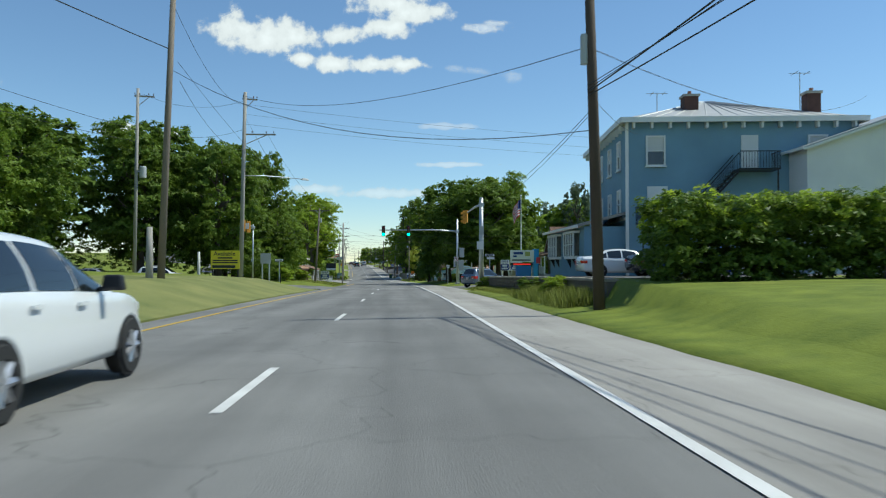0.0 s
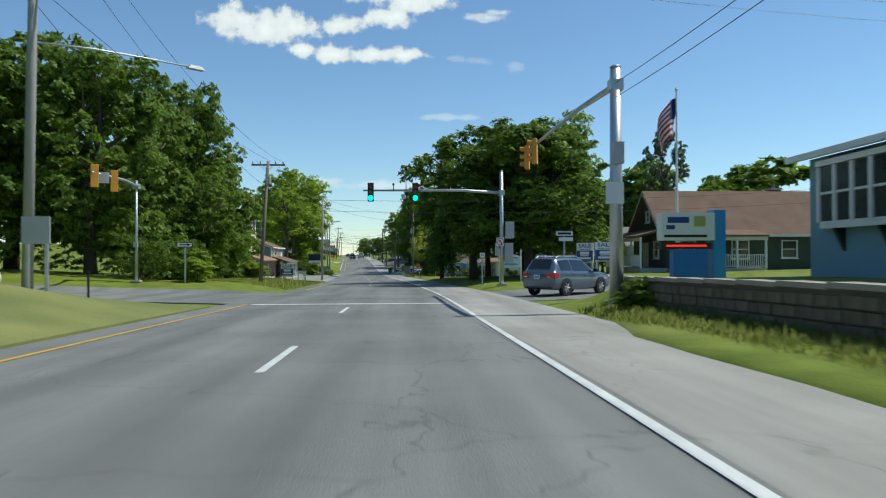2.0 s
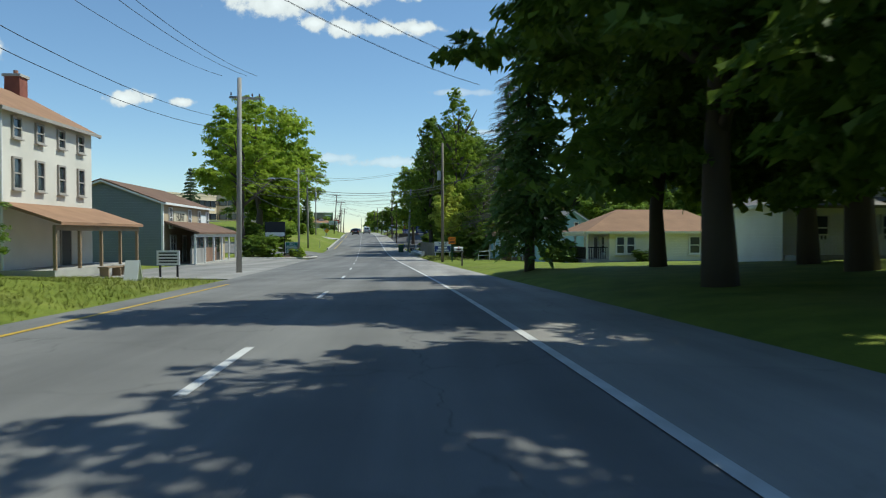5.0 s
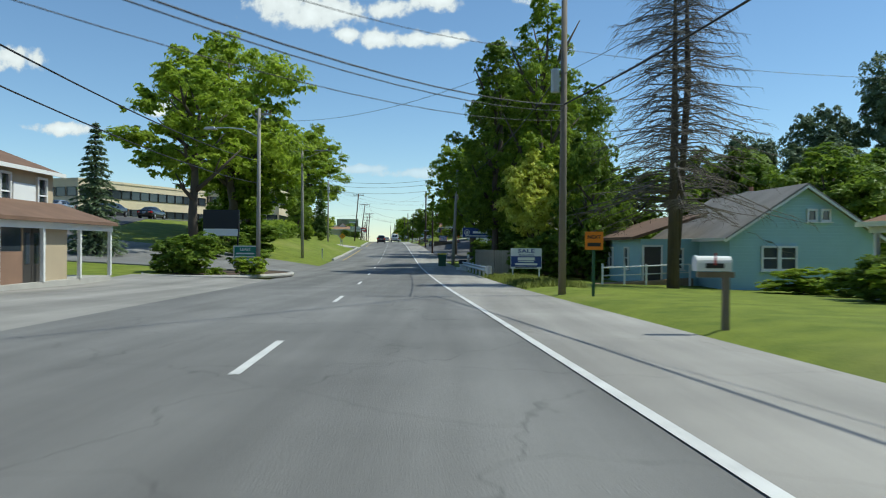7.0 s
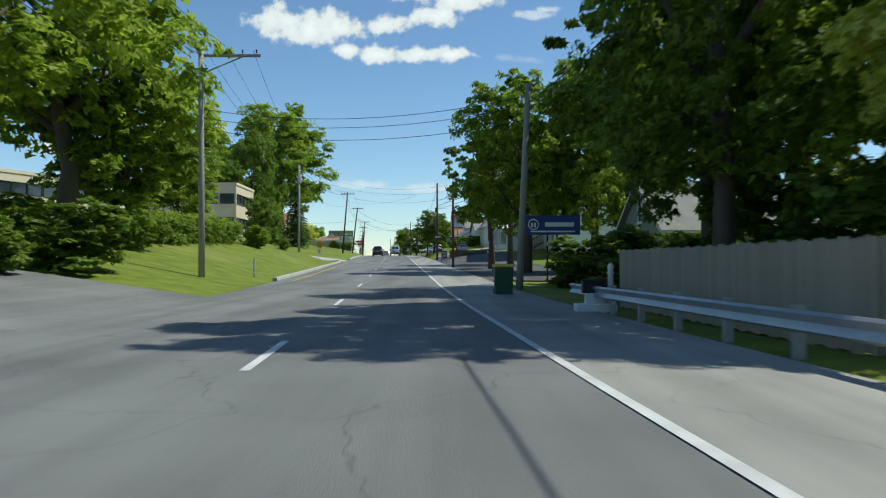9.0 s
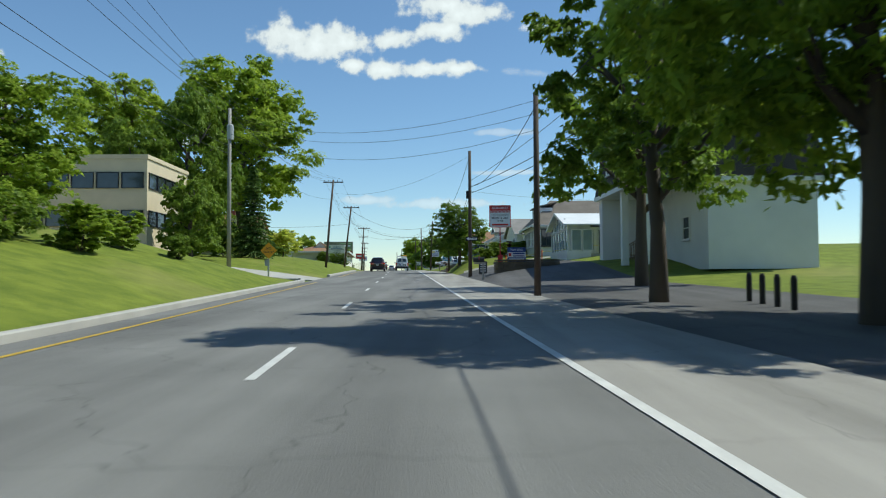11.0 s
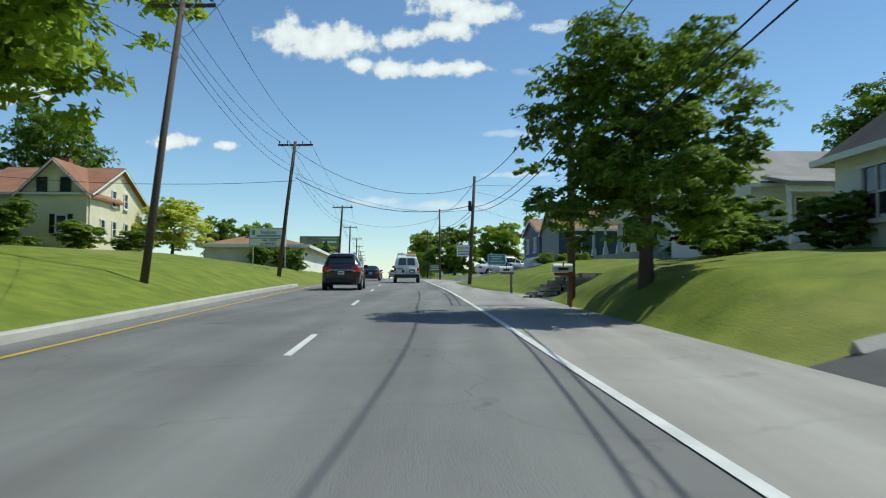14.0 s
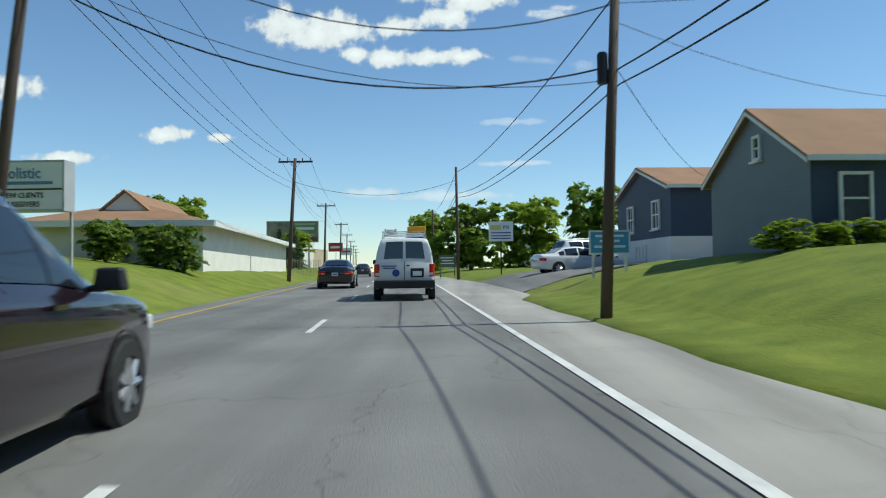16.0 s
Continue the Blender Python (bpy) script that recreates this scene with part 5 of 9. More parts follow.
# ---------- house colours ----------
BLUE_STUCCO = mat("blue_painted_stucco", (0.19, 0.32, 0.41), 0.85, vary=0.16, scale=1.2, grain=50, bump=0.25)
PALE_WALL = mat("off_white_stucco", (0.74, 0.74, 0.72), 0.85, vary=0.1, scale=1.5, grain=50, bump=0.2)
TEAL_SIDING = board_mat("teal_clapboard", (0.36, 0.55, 0.62), 0.16)
CREAM_SIDING = board_mat("cream_clapboard", (0.80, 0.77, 0.64), 0.18)
WHITE_SIDING = board_mat("white_clapboard", (0.82, 0.82, 0.82), 0.16)
GREY_SIDING = board_mat("light_grey_clapboard", (0.68, 0.71, 0.73), 0.18)
NAVY_SIDING = board_mat("navy_clapboard", (0.04, 0.065, 0.12), 0.15)
SLATE_SIDING = board_mat("slate_blue_clapboard", (0.16, 0.20, 0.25), 0.15)
TAN_STUCCO = mat("tan_stucco", (0.46, 0.37, 0.25), 0.88, vary=0.14, scale=1.5, bump=0.25)
WHITE_STUCCO = mat("aged_white_stucco", (0.66, 0.62, 0.54), 0.88, vary=0.14, scale=1.5, bump=0.25)
GREEN_SIDING = board_mat("sage_green_clapboard", (0.24, 0.30, 0.25), 0.16)
DARK_GREEN = board_mat("dark_green_clapboard", (0.045, 0.07, 0.055), 0.16)
YELLOW_SIDING = board_mat("pale_yellow_clapboard", (0.78, 0.70, 0.50), 0.17)
SAND = mat("sand_coloured_precast", (0.66, 0.55, 0.38), 0.85, vary=0.08)
ROOF_BROWN = board_mat("brown_shingles", (0.17, 0.10, 0.065), 0.2, "Y", 0.9, 0.6, 0.25)
ROOF_TAN = board_mat("tan_shingles", (0.30, 0.17, 0.095), 0.2, "Y", 0.9, 0.6, 0.2)
ROOF_GREY = board_mat("grey_shingles", (0.27, 0.25, 0.23), 0.2, "X", 0.9, 0.6, 0.25)
ROOF_PALE = board_mat("pale_worn_shingles", (0.25, 0.235, 0.21), 0.2, "Z", 0.9, 0.5, 0.25)
ROOF_BROWN_GREY = board_mat("grey_brown_shingles", (0.17, 0.145, 0.12), 0.2, "Z", 0.9, 0.6, 0.25)
ROOF_WHITE = mat("white_sheet_roofing", (0.78, 0.78, 0.77), 0.45, vary=0.1, bump=0.1)
DARK_FRAME = mat("dark_window_frame", (0.06, 0.06, 0.065), 0.5)
ROOF_DARK = board_mat("dark_shingles", (0.06, 0.055, 0.05), 0.2, "Z", 0.9, 0.6, 0.25)
ROOF_METAL = mat("grey_standing_seam_metal", (0.42, 0.42, 0.41), 0.5, 0.4, vary=0.1)
BRICK = mat("red_brick", (0.25, 0.085, 0.055), 0.85, vary=0.25, scale=8, bump=0.4)
DARK_BRICK = mat("sooty_brick", (0.11, 0.055, 0.045), 0.9, vary=0.3, scale=8, bump=0.4)
DARK_DOOR = mat("dark_door_paint", (0.05, 0.045, 0.04), 0.5)
WHITE_DOOR = mat("white_door_paint", (0.7, 0.7, 0.68), 0.5)

# ---------- first stretch, right side ----------
blue = house(47.4, 20.1, 13.0, 13.6, 9.0, "hip", 2.4, "three-storey blue stucco building with white sash windows and bracketed eaves", BLUE_STUCCO, ROOF_METAL,
             [("W", a, z, 0.95, 1.75, "sash", b) for z, b in ((7.2, 0.45), (4.3, 0.3)) for a in (4.6, 1.6, -1.5, -4.6)] +
             [("S", a, z, 1.1, 1.75, "sash", b) for a, z, b in ((-4.9, 7.2, 0.5), (3.6, 4.2, 0.4), (4.2, 7.2, 0.3))],
             rz=-0.1, over=0.4, name="apartment_building", category="building", doors=(("S", -1.2, 0.9, 2.0, DARK_DOOR), ("S", 4.4, 0.9, 2.0, WHITE_DOOR)),
             chimney=((-2.0, -3.5, 0.85, 2.0, DARK_BRICK), (4.9, -4.5, 0.8, 1.9, DARK_BRICK)))
for i in range(13):
    a = -6.3 + i * 1.05
    part("eave_bracket", Geo().box((-6.68, a, 8.68), (0.36, 0.12, 0.42)), WHITE_PAINT, blue)
    part("eave_bracket", Geo().box((a * 0.98, -6.98, 8.68), (0.12, 0.36, 0.42)), WHITE_PAINT, blue)
part("corner_trim", Geo().box((-6.52, -6.82, 4.4), (0.16, 0.16, 9.4)), WHITE_PAINT, blue, "white downpipe at the corner")
part("upper_door", Geo().box((0.4, -6.83, 7.05), (0.95, 0.06, 2.05)), WHITE_DOOR, blue)
part("middle_door", Geo().box((-4.8, -6.83, 4.1), (1.15, 0.06, 2.15)), WHITE_DOOR, blue)
part("band", Geo().box((-6.53, 0, 3.35), (0.08, 13.4, 0.14)), WHITE_PAINT, blue, "white band along the wall")
for ax_, ay_, ah in ((-4.2, -4.4, 1.5), (4.2, -4.6, 2.6)):
    an = part("antenna", Geo().tube([(ax_, ay_, 9.6), (ax_, ay_, 9.6 + ah)], 0.03, 6), GALV, blue)
    part("antenna_arm", Geo().box((ax_, ay_, 9.55 + ah), (1.3, 0.03, 0.03)).box((ax_ + 0.4, ay_, 9.55 + ah), (0.03, 0.8, 0.03)).box((ax_ - 0.3, ay_, 9.55 + ah), (0.03, 1.0, 0.03)), GALV, an)
for i in range(13):
    part("roof_seam", Geo().tube([(-6.2 + i * 1.03, -7.1, 9.02), ((-6.2 + i * 1.03) * 0.06, -0.35, 11.42)], 0.03, 4), ROOF_METAL, blue)
# iron balcony and stairs on the near face
def iron_stair(parent):
    for cx, cz, w in ((-4.7, 3.0, 2.7), (0.5, 6.0, 2.2)):
        part("balcony_floor", Geo().box((cx, -7.5, cz), (w, 1.3, 0.08)), BLACK_METAL, parent)
        g = Geo().box((cx, -8.14, cz + 0.97), (w, 0.04, 0.05))
        n = int(w / 0.15)
        for i in range(n + 1):
            g.box((cx - w / 2 + 0.02 + (w - 0.04) * i / n, -8.14, cz + 0.48), (0.02, 0.02, 0.95))
        sx = cx - w / 2 if cx < 0 else cx + w / 2
        g.box((sx, -7.5, cz + 0.97), (0.04, 1.3, 0.05))
        for i in range(8):
            g.box((sx, -8.1 + 0.17 * i, cz + 0.48), (0.02, 0.02, 0.95))
        part("balcony_rail", g, BLACK_METAL, parent)
    for x0, z0, x1, z1 in ((-3.3, 3.0, -0.6, 6.0), (-3.2, 2.9, 0.4, 0.15)):
        g = Geo()
        for i in range(14):
            f = (i + 0.5) / 14
            g.box((x0 + (x1 - x0) * f, -7.5, z0 + (z1 - z0) * f), (0.26, 0.95, 0.035))
        part("stair_tread", g, BLACK_METAL, parent)
        g = Geo()
        for yy in (-8.0, -7.02):
            g.tube([(x0, yy, z0 - 0.08), (x1, yy, z1 - 0.08)], 0.06, 5)
            g.tube([(x0, yy, z0 + 0.92), (x1, yy, z1 + 0.92)], 0.025, 5)
            for i in range(22):
                f = i / 21
                g.box((x0 + (x1 - x0) * f, yy, z0 + (z1 - z0) * f + 0.42), (0.018, 0.018, 0.95))
        part("stair_rail", g, BLACK_METAL, parent)
    for x, z in ((-5.9, 3.0), (-3.5, 3.0), (1.5, 6.0)):
        part("stair_post", Geo().box((x, -8.0, z / 2), (0.07, 0.07, z)), BLACK_METAL, parent)


iron_stair(blue)

annex = house(47.6, 12.1, 2.6, 11.2, 3.0, "none", 0.0, "low blue annexe with two white bay windows", BLUE_STUCCO, ROOF_GREY, name="annexe", category="building", rz=-0.03)
part("roof", Geo().prism([(-1.75, 2.95), (1.35, 3.75), (1.35, 3.92), (-1.75, 3.1)], -5.9, 5.9, "y"), ROOF_GREY, annex, "dark shingled lean-to roof")
part("gutter", Geo().box((-1.78, 0, 3.0), (0.12, 11.8, 0.16)), WHITE_PAINT, annex)
for yy in (-2.6, 3.1):
    b = part("bay_window", Geo().prism([(-1.3, yy - 1.75), (-1.62, yy - 1.45), (-1.62, yy + 1.45), (-1.3, yy + 1.75)], 1.12, 1.3, "z").prism([(-1.3, yy - 1.8), (-1.7, yy - 1.5), (-1.7, yy + 1.5), (-1.3, yy + 1.8)], 2.68, 2.82, "z"), WHITE_PAINT, annex)
    g, gp = Geo(), Geo()
    for k in range(5):
        g.box((-1.62, yy - 1.45 + 0.725 * k, 1.98), (0.10, 0.12, 1.4))
    g.box((-1.62, yy, 2.0), (0.06, 2.9, 0.06))
    part("mullion", g, WHITE_PAINT, b)
    for k in range(4):
        gp.box((-1.60, yy - 1.09 + 0.725 * k, 1.98), (0.03, 0.6, 1.36))
    part("pane", gp, GLASS, b)
    for s in (-1, 1):
        gp = Geo().add([(-1.58, yy + s * 1.5, 1.3), (-1.33, yy + s * 1.72, 1.3), (-1.33, yy + s * 1.72, 2.68), (-1.58, yy + s * 1.5, 2.68), (-1.3, yy + s * 1.45, 1.3), (-1.3, yy + s * 1.45, 2.68)], [(0, 1, 2, 3), (0, 4, 5, 3)])
        part("side_pane", gp, GLASS, b)
    for k in (-1, 1):
        part("bracket", Geo().prism([(-1.3, 0.55), (-1.58, 1.12), (-1.3, 1.12)], yy + k * 0.9 - 0.06, yy + k * 0.9 + 0.06, "y"), BLACK_METAL, b)

house(45, 30.5, 17, 13, 6.9, "gable_y", 2.9, "large off-white stucco building with a low gable roof", PALE_WALL, ROOF_METAL, name="warehouse", category="building", over=0.4)

gh = house(88.9, 26.4, 14.0, 7.2, 2.9, "gable_x", 3.0, "low dark green house with a brown shingle roof and white-railed porch", DARK_GREEN, ROOF_BROWN,
           [("S", -5.4, 1.6, 1.1, 1.3), ("S", -1.6, 1.6, 1.3, 1.4), ("S", 2, 1.6, 1.2, 1.3), ("W", 0, 4.1, 0.8, 0.9), ("W", 1.8, 1.6, 1.0, 1.3)], over=0.5, doors=(("W", -0.6, 0.9, 2.05, WHITE_DOOR),), chimney=((3.0, 0.5, 0.8, 3.3, BRICK),))
porch(gh, 14.0, 7.2, "W", -4.9, 3.9, 1.9, 2.45, 0.55, ROOF_BROWN, 5, WHITE_PAINT, True)
porch(gh, 14.0, 7.2, "S", -6.9, -0.6, 2.0, 2.45, 0.4, ROOF_BROWN, 4, WHITE_PAINT, True)

WALL_CAP = mat("wall_capstone", (0.34, 0.30, 0.24), 0.9, vary=0.25, bump=0.5)
STONE = mat("brown_field_stone", (0.145, 0.115, 0.08), 0.9, vary=0.3, scale=6, grain=25, bump=0.7, island=0.35)
MORTAR = mat("dark_mortar", (0.14, 0.12, 0.10), 0.95, vary=0.2, bump=0.4)

# signals of the crossing
YELLOW_HEAD = mat("signal_yellow_paint", (0.62, 0.27, 0.02), 0.45, vary=0.12, bump=0.03)
DARK_HEAD = mat("signal_dark_paint", (0.03, 0.03, 0.028), 0.5, vary=0.1, bump=0.03)


def mast(y, u, h, arm_z, ends, label, r=0.14):
    t = thing("signal_mast", at(y, u), label, "traffic signal", "signals of the crossing")
    part("shaft", Geo().tube([(0, 0, -0.2), (0, 0, h)], [r, r * 0.72], 14).tube([(0, 0, h), (0, 0, h + 0.06)], [r * 0.8, r * 0.5], 14), GALV, t, smooth=True)
    part("base_plate", Geo().box((0, 0, 0.06), (0.5, 0.5, 0.12)), CONCRETE, t)
    e = Vector(ends)
    part("mast_arm", Geo().tube([(0, 0, arm_z - 0.15), Vector((0, 0, arm_z - 0.15)).lerp(e, 0.3) + Vector((0, 0, 0.12)), e], [0.10, 0.085, 0.05], 10), GALV, t, smooth=True)
    part("clamp", Geo().box((0, 0, arm_z - 0.15), (0.36, 0.36, 0.3)), GALV, t)
    return t


m2 = mast(78.2, 6.4, 6.9, 5.75, (-8.3, -0.2, 5.72), "galvanised mast with two green-lit signal heads on its arm")
for x in (-7.85, -5.2):
    signal_head(m2, (x, -0.32, 5.62), 0.0, DARK_HEAD, "green")
part("detector", Geo().tube([(-5.75, -0.2, 5.7), (-5.75, -0.2, 7.0)], 0.025, 6).lathe((-5.75, -0.2, 6.9), ((0.04, 0), (0.09, 0.08), (0.05, 0.25)), 8), BLACK_METAL, m2)
part("camera", Geo().tube([(-6.5, -0.2, 5.7), (-6.5, -0.2, 6.0)], 0.03, 6).box((-6.5, -0.25, 6.08), (0.12, 0.3, 0.12)), BLACK_METAL, m2)
part("control_box", Geo().box((0.42, -0.05, 2.0), (0.5, 0.36, 1.15)).box((0.48, -0.05, 3.35), (0.5, 0.36, 1.0)).box((-0.28, 0, 2.2), (0.2, 0.3, 0.8)), GREY_METAL, m2, "grey control cabinets", bevel=0.02)
pn = part("turn_sign", Geo().box((-0.12, -0.24, 2.65), (0.46, 0.02, 0.5)), WHITE_SIGN, m2)
ring = [(0.2 * math.cos(2 * math.pi * k / 20) - 0.12, -0.262, 2.65 + 0.2 * math.sin(2 * math.pi * k / 20)) for k in range(21)]
part("ban_ring", Geo().tube(ring, 0.02, 5).tube([(-0.26, -0.262, 2.79), (0.02, -0.262, 2.51)], 0.018, 5), mat("sign_red", (0.5, 0.02, 0.02), 0.4, bump=0), pn)
part("arrow", Geo().tube([(-0.06, -0.256, 2.5), (-0.06, -0.256, 2.68), (-0.16, -0.256, 2.74), (-0.2, -0.256, 2.66)], 0.02, 5), BLACK_METAL, pn)

m1 = mast(54.2, 6.0, 6.6, 6.25, (0.15, 15.2, 6.45), "thick galvanised mast whose arm reaches over the side street", 0.2)
for yy in (14.6, 12.6):
    signal_head(m1, (-0.05, yy, 6.05), -math.pi / 2 - 0.35, YELLOW_HEAD)
part("turn_sign", Geo().box((-0.1, -0.22, 3.1), (0.5, 0.02, 0.6)), WHITE_SIGN, m1)
part("bracket_box", Geo().box((0.0, -0.2, 4.2), (0.3, 0.18, 0.6)), GREY_METAL, m1)

m3 = mast(78, -15.1, 5.9, 5.75, (0.5, -7.4, 5.6), "slim galvanised signal pole with yellow heads on its arm", 0.09)
for yy, xx in ((-7.0, 0.45), (-4.4, 0.4)):
    signal_head(m3, (xx, yy, 5.45), math.pi + 0.5, YELLOW_HEAD)
part("turn_sign", Geo().box((0.6, -6.2, 5.45), (0.5, 0.02, 0.55)), WHITE_SIGN, m3)
part("push_box", Geo().box((0, -0.12, 2.2), (0.25, 0.14, 0.3)), GREY_METAL, m3)

# ---------- poles ----------
PT = {}
def P_(key, *a, **k):
    t, p, top = pole(*a, **k)
    PT[key] = p + top
    return t


P_("A0", 34, -10.9, 13.5, "tall dark wooden utility pole", 0.17, WOOD_POLE, (0.5, 0))
pole(33.4, -11.2, 2.3, "cut-off grey pole stub", 0.17, GREY_POLE, name="pole_stub")
P_("A1", 62.6, -22.1, 16.5, "grey wooden utility pole with a transformer can", 0.16, GREY_POLE, (0.2, 0), ((15.9, 1.6, 0.2, 0.5),), (9.0, 0.55, 0.55, 0.9, GREY_METAL))
P_("B", 60.4, -12.9, 15.8, "tall grey wooden utility pole with side arm and street lamp", 0.19, GREY_POLE, (0.3, 0), ((12.4, 2.6, 0.0, 1.2), (15.3, 1.2, 0.3, 0.4)), None, (9.0, 4.2, 4.0, 0.2))
P_("C", 87, -9.4, 8.7, "wooden utility pole with a cross-arm", 0.14, WOOD_POLE, (0.45, 0.7), ((8.45, 2.4, 0.0, 0.0),), (7.0, 0.3, 0.25, 0.5, GREY_METAL))
P_("D", 124.6, -7.4, 10.2, "grey wooden utility pole", 0.15, GREY_POLE, (0.1, 0), ((9.2, 1.6, 0.3, 0.3),))
P_("R0", 20.6, 5.6, 12.0, "dark wooden utility pole with an equipment box", 0.17, DARK_POLE, (-0.35, 0), (), (7.0, -0.22, 0.22, 0.8, GREY_METAL))
P_("LP", 161.2, -7.6, 9.2, "wooden pole with a street lamp on a long arm", 0.12, GREY_POLE, (0, 0), ((8.9, 0.9, 0, 0.2),), None, (7.6, -2.6, 0.6, 0.6))
P_("E", 145, 5.4, 9.6, "weathered wooden utility pole", 0.13, WOOD_POLE, (0.0, 0), (), (6.6, -0.28, 0.28, 0.7, GREY_METAL))
P_("F", 190.5, -8.9, 10.4, "tall grey utility pole with a one-sided arm", 0.15, GREY_POLE, (-0.1, 0), ((10.2, 2.8, 0.0, 1.3),), None)
P_("G", 240.2, -11.1, 10.3, "grey utility pole with a transformer can", 0.14, GREY_POLE, (0, 0), (), (8.3, 0.05, 0.42, 0.9, GREY_METAL))
P_("P", 187.5, 5.1, 8.6, "grey wooden utility pole beside the refuse bin", 0.16, GREY_POLE, (0.4, 0), (), None)
P_("Q", 221, 4.9, 7.6, "dark wooden utility pole", 0.13, DARK_POLE, (0, 0), ())
P_("H", 251.95, 5.25, 10.0, "dark wooden utility pole with a one-way sign", 0.16, DARK_POLE, (0, 0), (), (6.2, -0.2, 0.2, 0.55, BLACK_METAL))
P_("I", 276.6, 0, 10.1, "leaning dark utility pole with a cross-arm", 0.14, DARK_POLE, (0.65, 1.4), ((9.85, 2.3, 0.0, 0.0),), x=-21.5)
P_("K", 275.6, 5.1, 7.4, "dark wooden utility pole behind the round tree", 0.13, DARK_POLE, (0, 0), ())
P_("J", 300.6, 0, 8.9, "leaning dark utility pole with a cross-arm", 0.14, DARK_POLE, (1.05, 0), ((8.7, 2.3, 0.0, 0.0),), x=-23.0)
P_("M", 301.3, 0, 7.3, "dark wooden utility pole", 0.13, DARK_POLE, (0.35, 0), (), (5.0, -0.2, 0.22, 0.6, BLACK_METAL), x=-10.45)
P_("L", 334.6, 0, 8.2, "dark utility pole with a cross-arm", 0.14, DARK_POLE, (0.5, 0), ((8.0, 2.3, 0.0, 0.0),), x=-24.8)
P_("N", 341.5, 0, 8.6, "dark wooden utility pole", 0.13, DARK_POLE, (-0.1, 0), (), x=-13.5)
for i in range(7):
    y = 372 + i * 36
    P_("far_l%d" % i, y, -7.8, 8.4, "far dark utility pole with a cross-arm", 0.14, DARK_POLE, (0.25, 0), ((8.1, 2.2, 0.0, 0.0),))
    if i < 4:
        P_("far_r%d" % i, y + 8, 5.6, 8.2, "far dark utility pole", 0.13, DARK_POLE)


def span(a, b, offs=((0, 0, 0),), sag=0.9, r=0.013):
    for o in offs:
        wire(PT[a] + Vector(o), PT[b] + Vector(o), sag, r)


three = ((-0.9, 0, 0.1), (0.9, 0, 0.1), (0.4, 0, 0.1))
low = ((0, -0.15, -2.2), (0, -0.15, -2.7))
span("A1", "B", ((0.5, 0, -0.5), (0, 0, -3.0)))
span("A0", "B", ((0, 0, -1.0), (0.3, 0, -4.5)), 1.2)
r0 = lambda z: Vector((PT["R0"].x + 0.03, PT["R0"].y, PT["R0"].z - 12 + z))
wire(PT["A0"] + Vector((0, 0, -4.0)), r0(5.1), 1.3, 0.016)
wire(PT["B"] + Vector((0, 0, -0.3)), r0(7.5), 1.2, 0.016)
wire(r0(7.5), (39.6, 60, 15.5), 1.6, 0.016)
wire(PT["A0"] + Vector((-0.2, 0, -3.0)), (-15.7, -10, 7.6), 0.4, 0.028)
wire(PT["A1"] + Vector((0, 0, -3.5)), (-34, 25, 14.5), 0.5, 0.022)
wire(PT["A1"] + Vector((0, 0, -4.5)), (-33, 25, 12.0), 0.5, 0.022)
wire(PT["A0"] + Vector((0.2, 0, -3.6)), PT["C"] + Vector((0.2, 0, 0)), 1.2)
span("B", "C", ((0, 0, -2.0), (0, 0, -5.5)), 1.0)
wire(PT["B"] + Vector((1.8, 0, -3.4)), PT["C"] + Vector((0.9, 0, 0)), 1.0)
wire(PT["B"] + Vector((0, 0, -1.0)), (60, 66, 12.5), 1.4)
wire(PT["B"] + Vector((0, 0, -1.8)), (60, 66.5, 11.6), 1.4)
wire(PT["B"] + Vector((0, 0, -2.6)), (60, 67, 11.0), 1.4)
wire(r0(6.2), (8.6, -20, 8.0), 0.4, 0.026)
wire(r0(6.3), (9.4, -20, 7.6), 0.4, 0.014)
wire(r0(6.4), (10.4, -20, 7.6), 0.4, 0.014)
wire(r0(6.1), (11.4, -20, 7.6), 0.4, 0.022)
wire(r0(6.2), (13.6, 41, 8.6), 0.3, 0.012)
wire(r0(5.6), (5.9, 54.2, 5.6), 0.5)
wire(r0(5.5), (5.9, 54.2, 5.2), 0.5)
wire((-15, 78, 4.0), (40, 74, 5.2), 1.2)
wire((-15, 78, 4.6), (40, 74, 6.0), 1.2)
span("C", "D", three, 1.2)
span("C", "D", low, 1.2)
for d_, l_, r_ in ((-5.0, -2.9, 0.026), (-5.6, -4.1, 0.022)):
    wire(PT["D"] + Vector((0, 0, d_)), PT["LP"] + Vector((0, 0, l_)), 0.5, r_)
for d_, e_, r_ in ((-5.3, -3.4, 0.022), (-5.4, -3.6, 0.016), (-5.9, -3.9, 0.011), (-5.2, -1.6, 0.011)):
    wire(PT["D"] + Vector((0, 0, d_)), PT["E"] + Vector((0, 0, e_)), 0.7, r_)
wire(PT["E"] + Vector((0, 0, -1.6)), (22, 150, 6.0), 0.4)
span("LP", "F", ((0, 0, -0.2), (0, 0, -2.2)), 0.9)
wire(PT["LP"] + Vector((0.3, 0, 0)), PT["F"] + Vector((1.4, 0, 0)), 0.6)
wire(PT["C"] + Vector((0.5, 0, -1.2)), (1.5, 108, 5.0), 0.8)
wire(PT["C"] + Vector((0.5, 0, -1.8)), (1.5, 108, 4.4), 0.8)
wire(PT["E"] + Vector((0, 0, -3.4)), (8.6, 108, 6.3), 0.8, 0.035)
wire(PT["E"] + Vector((0, 0, -2.4)), (10.5, 108, 6.9), 0.8)
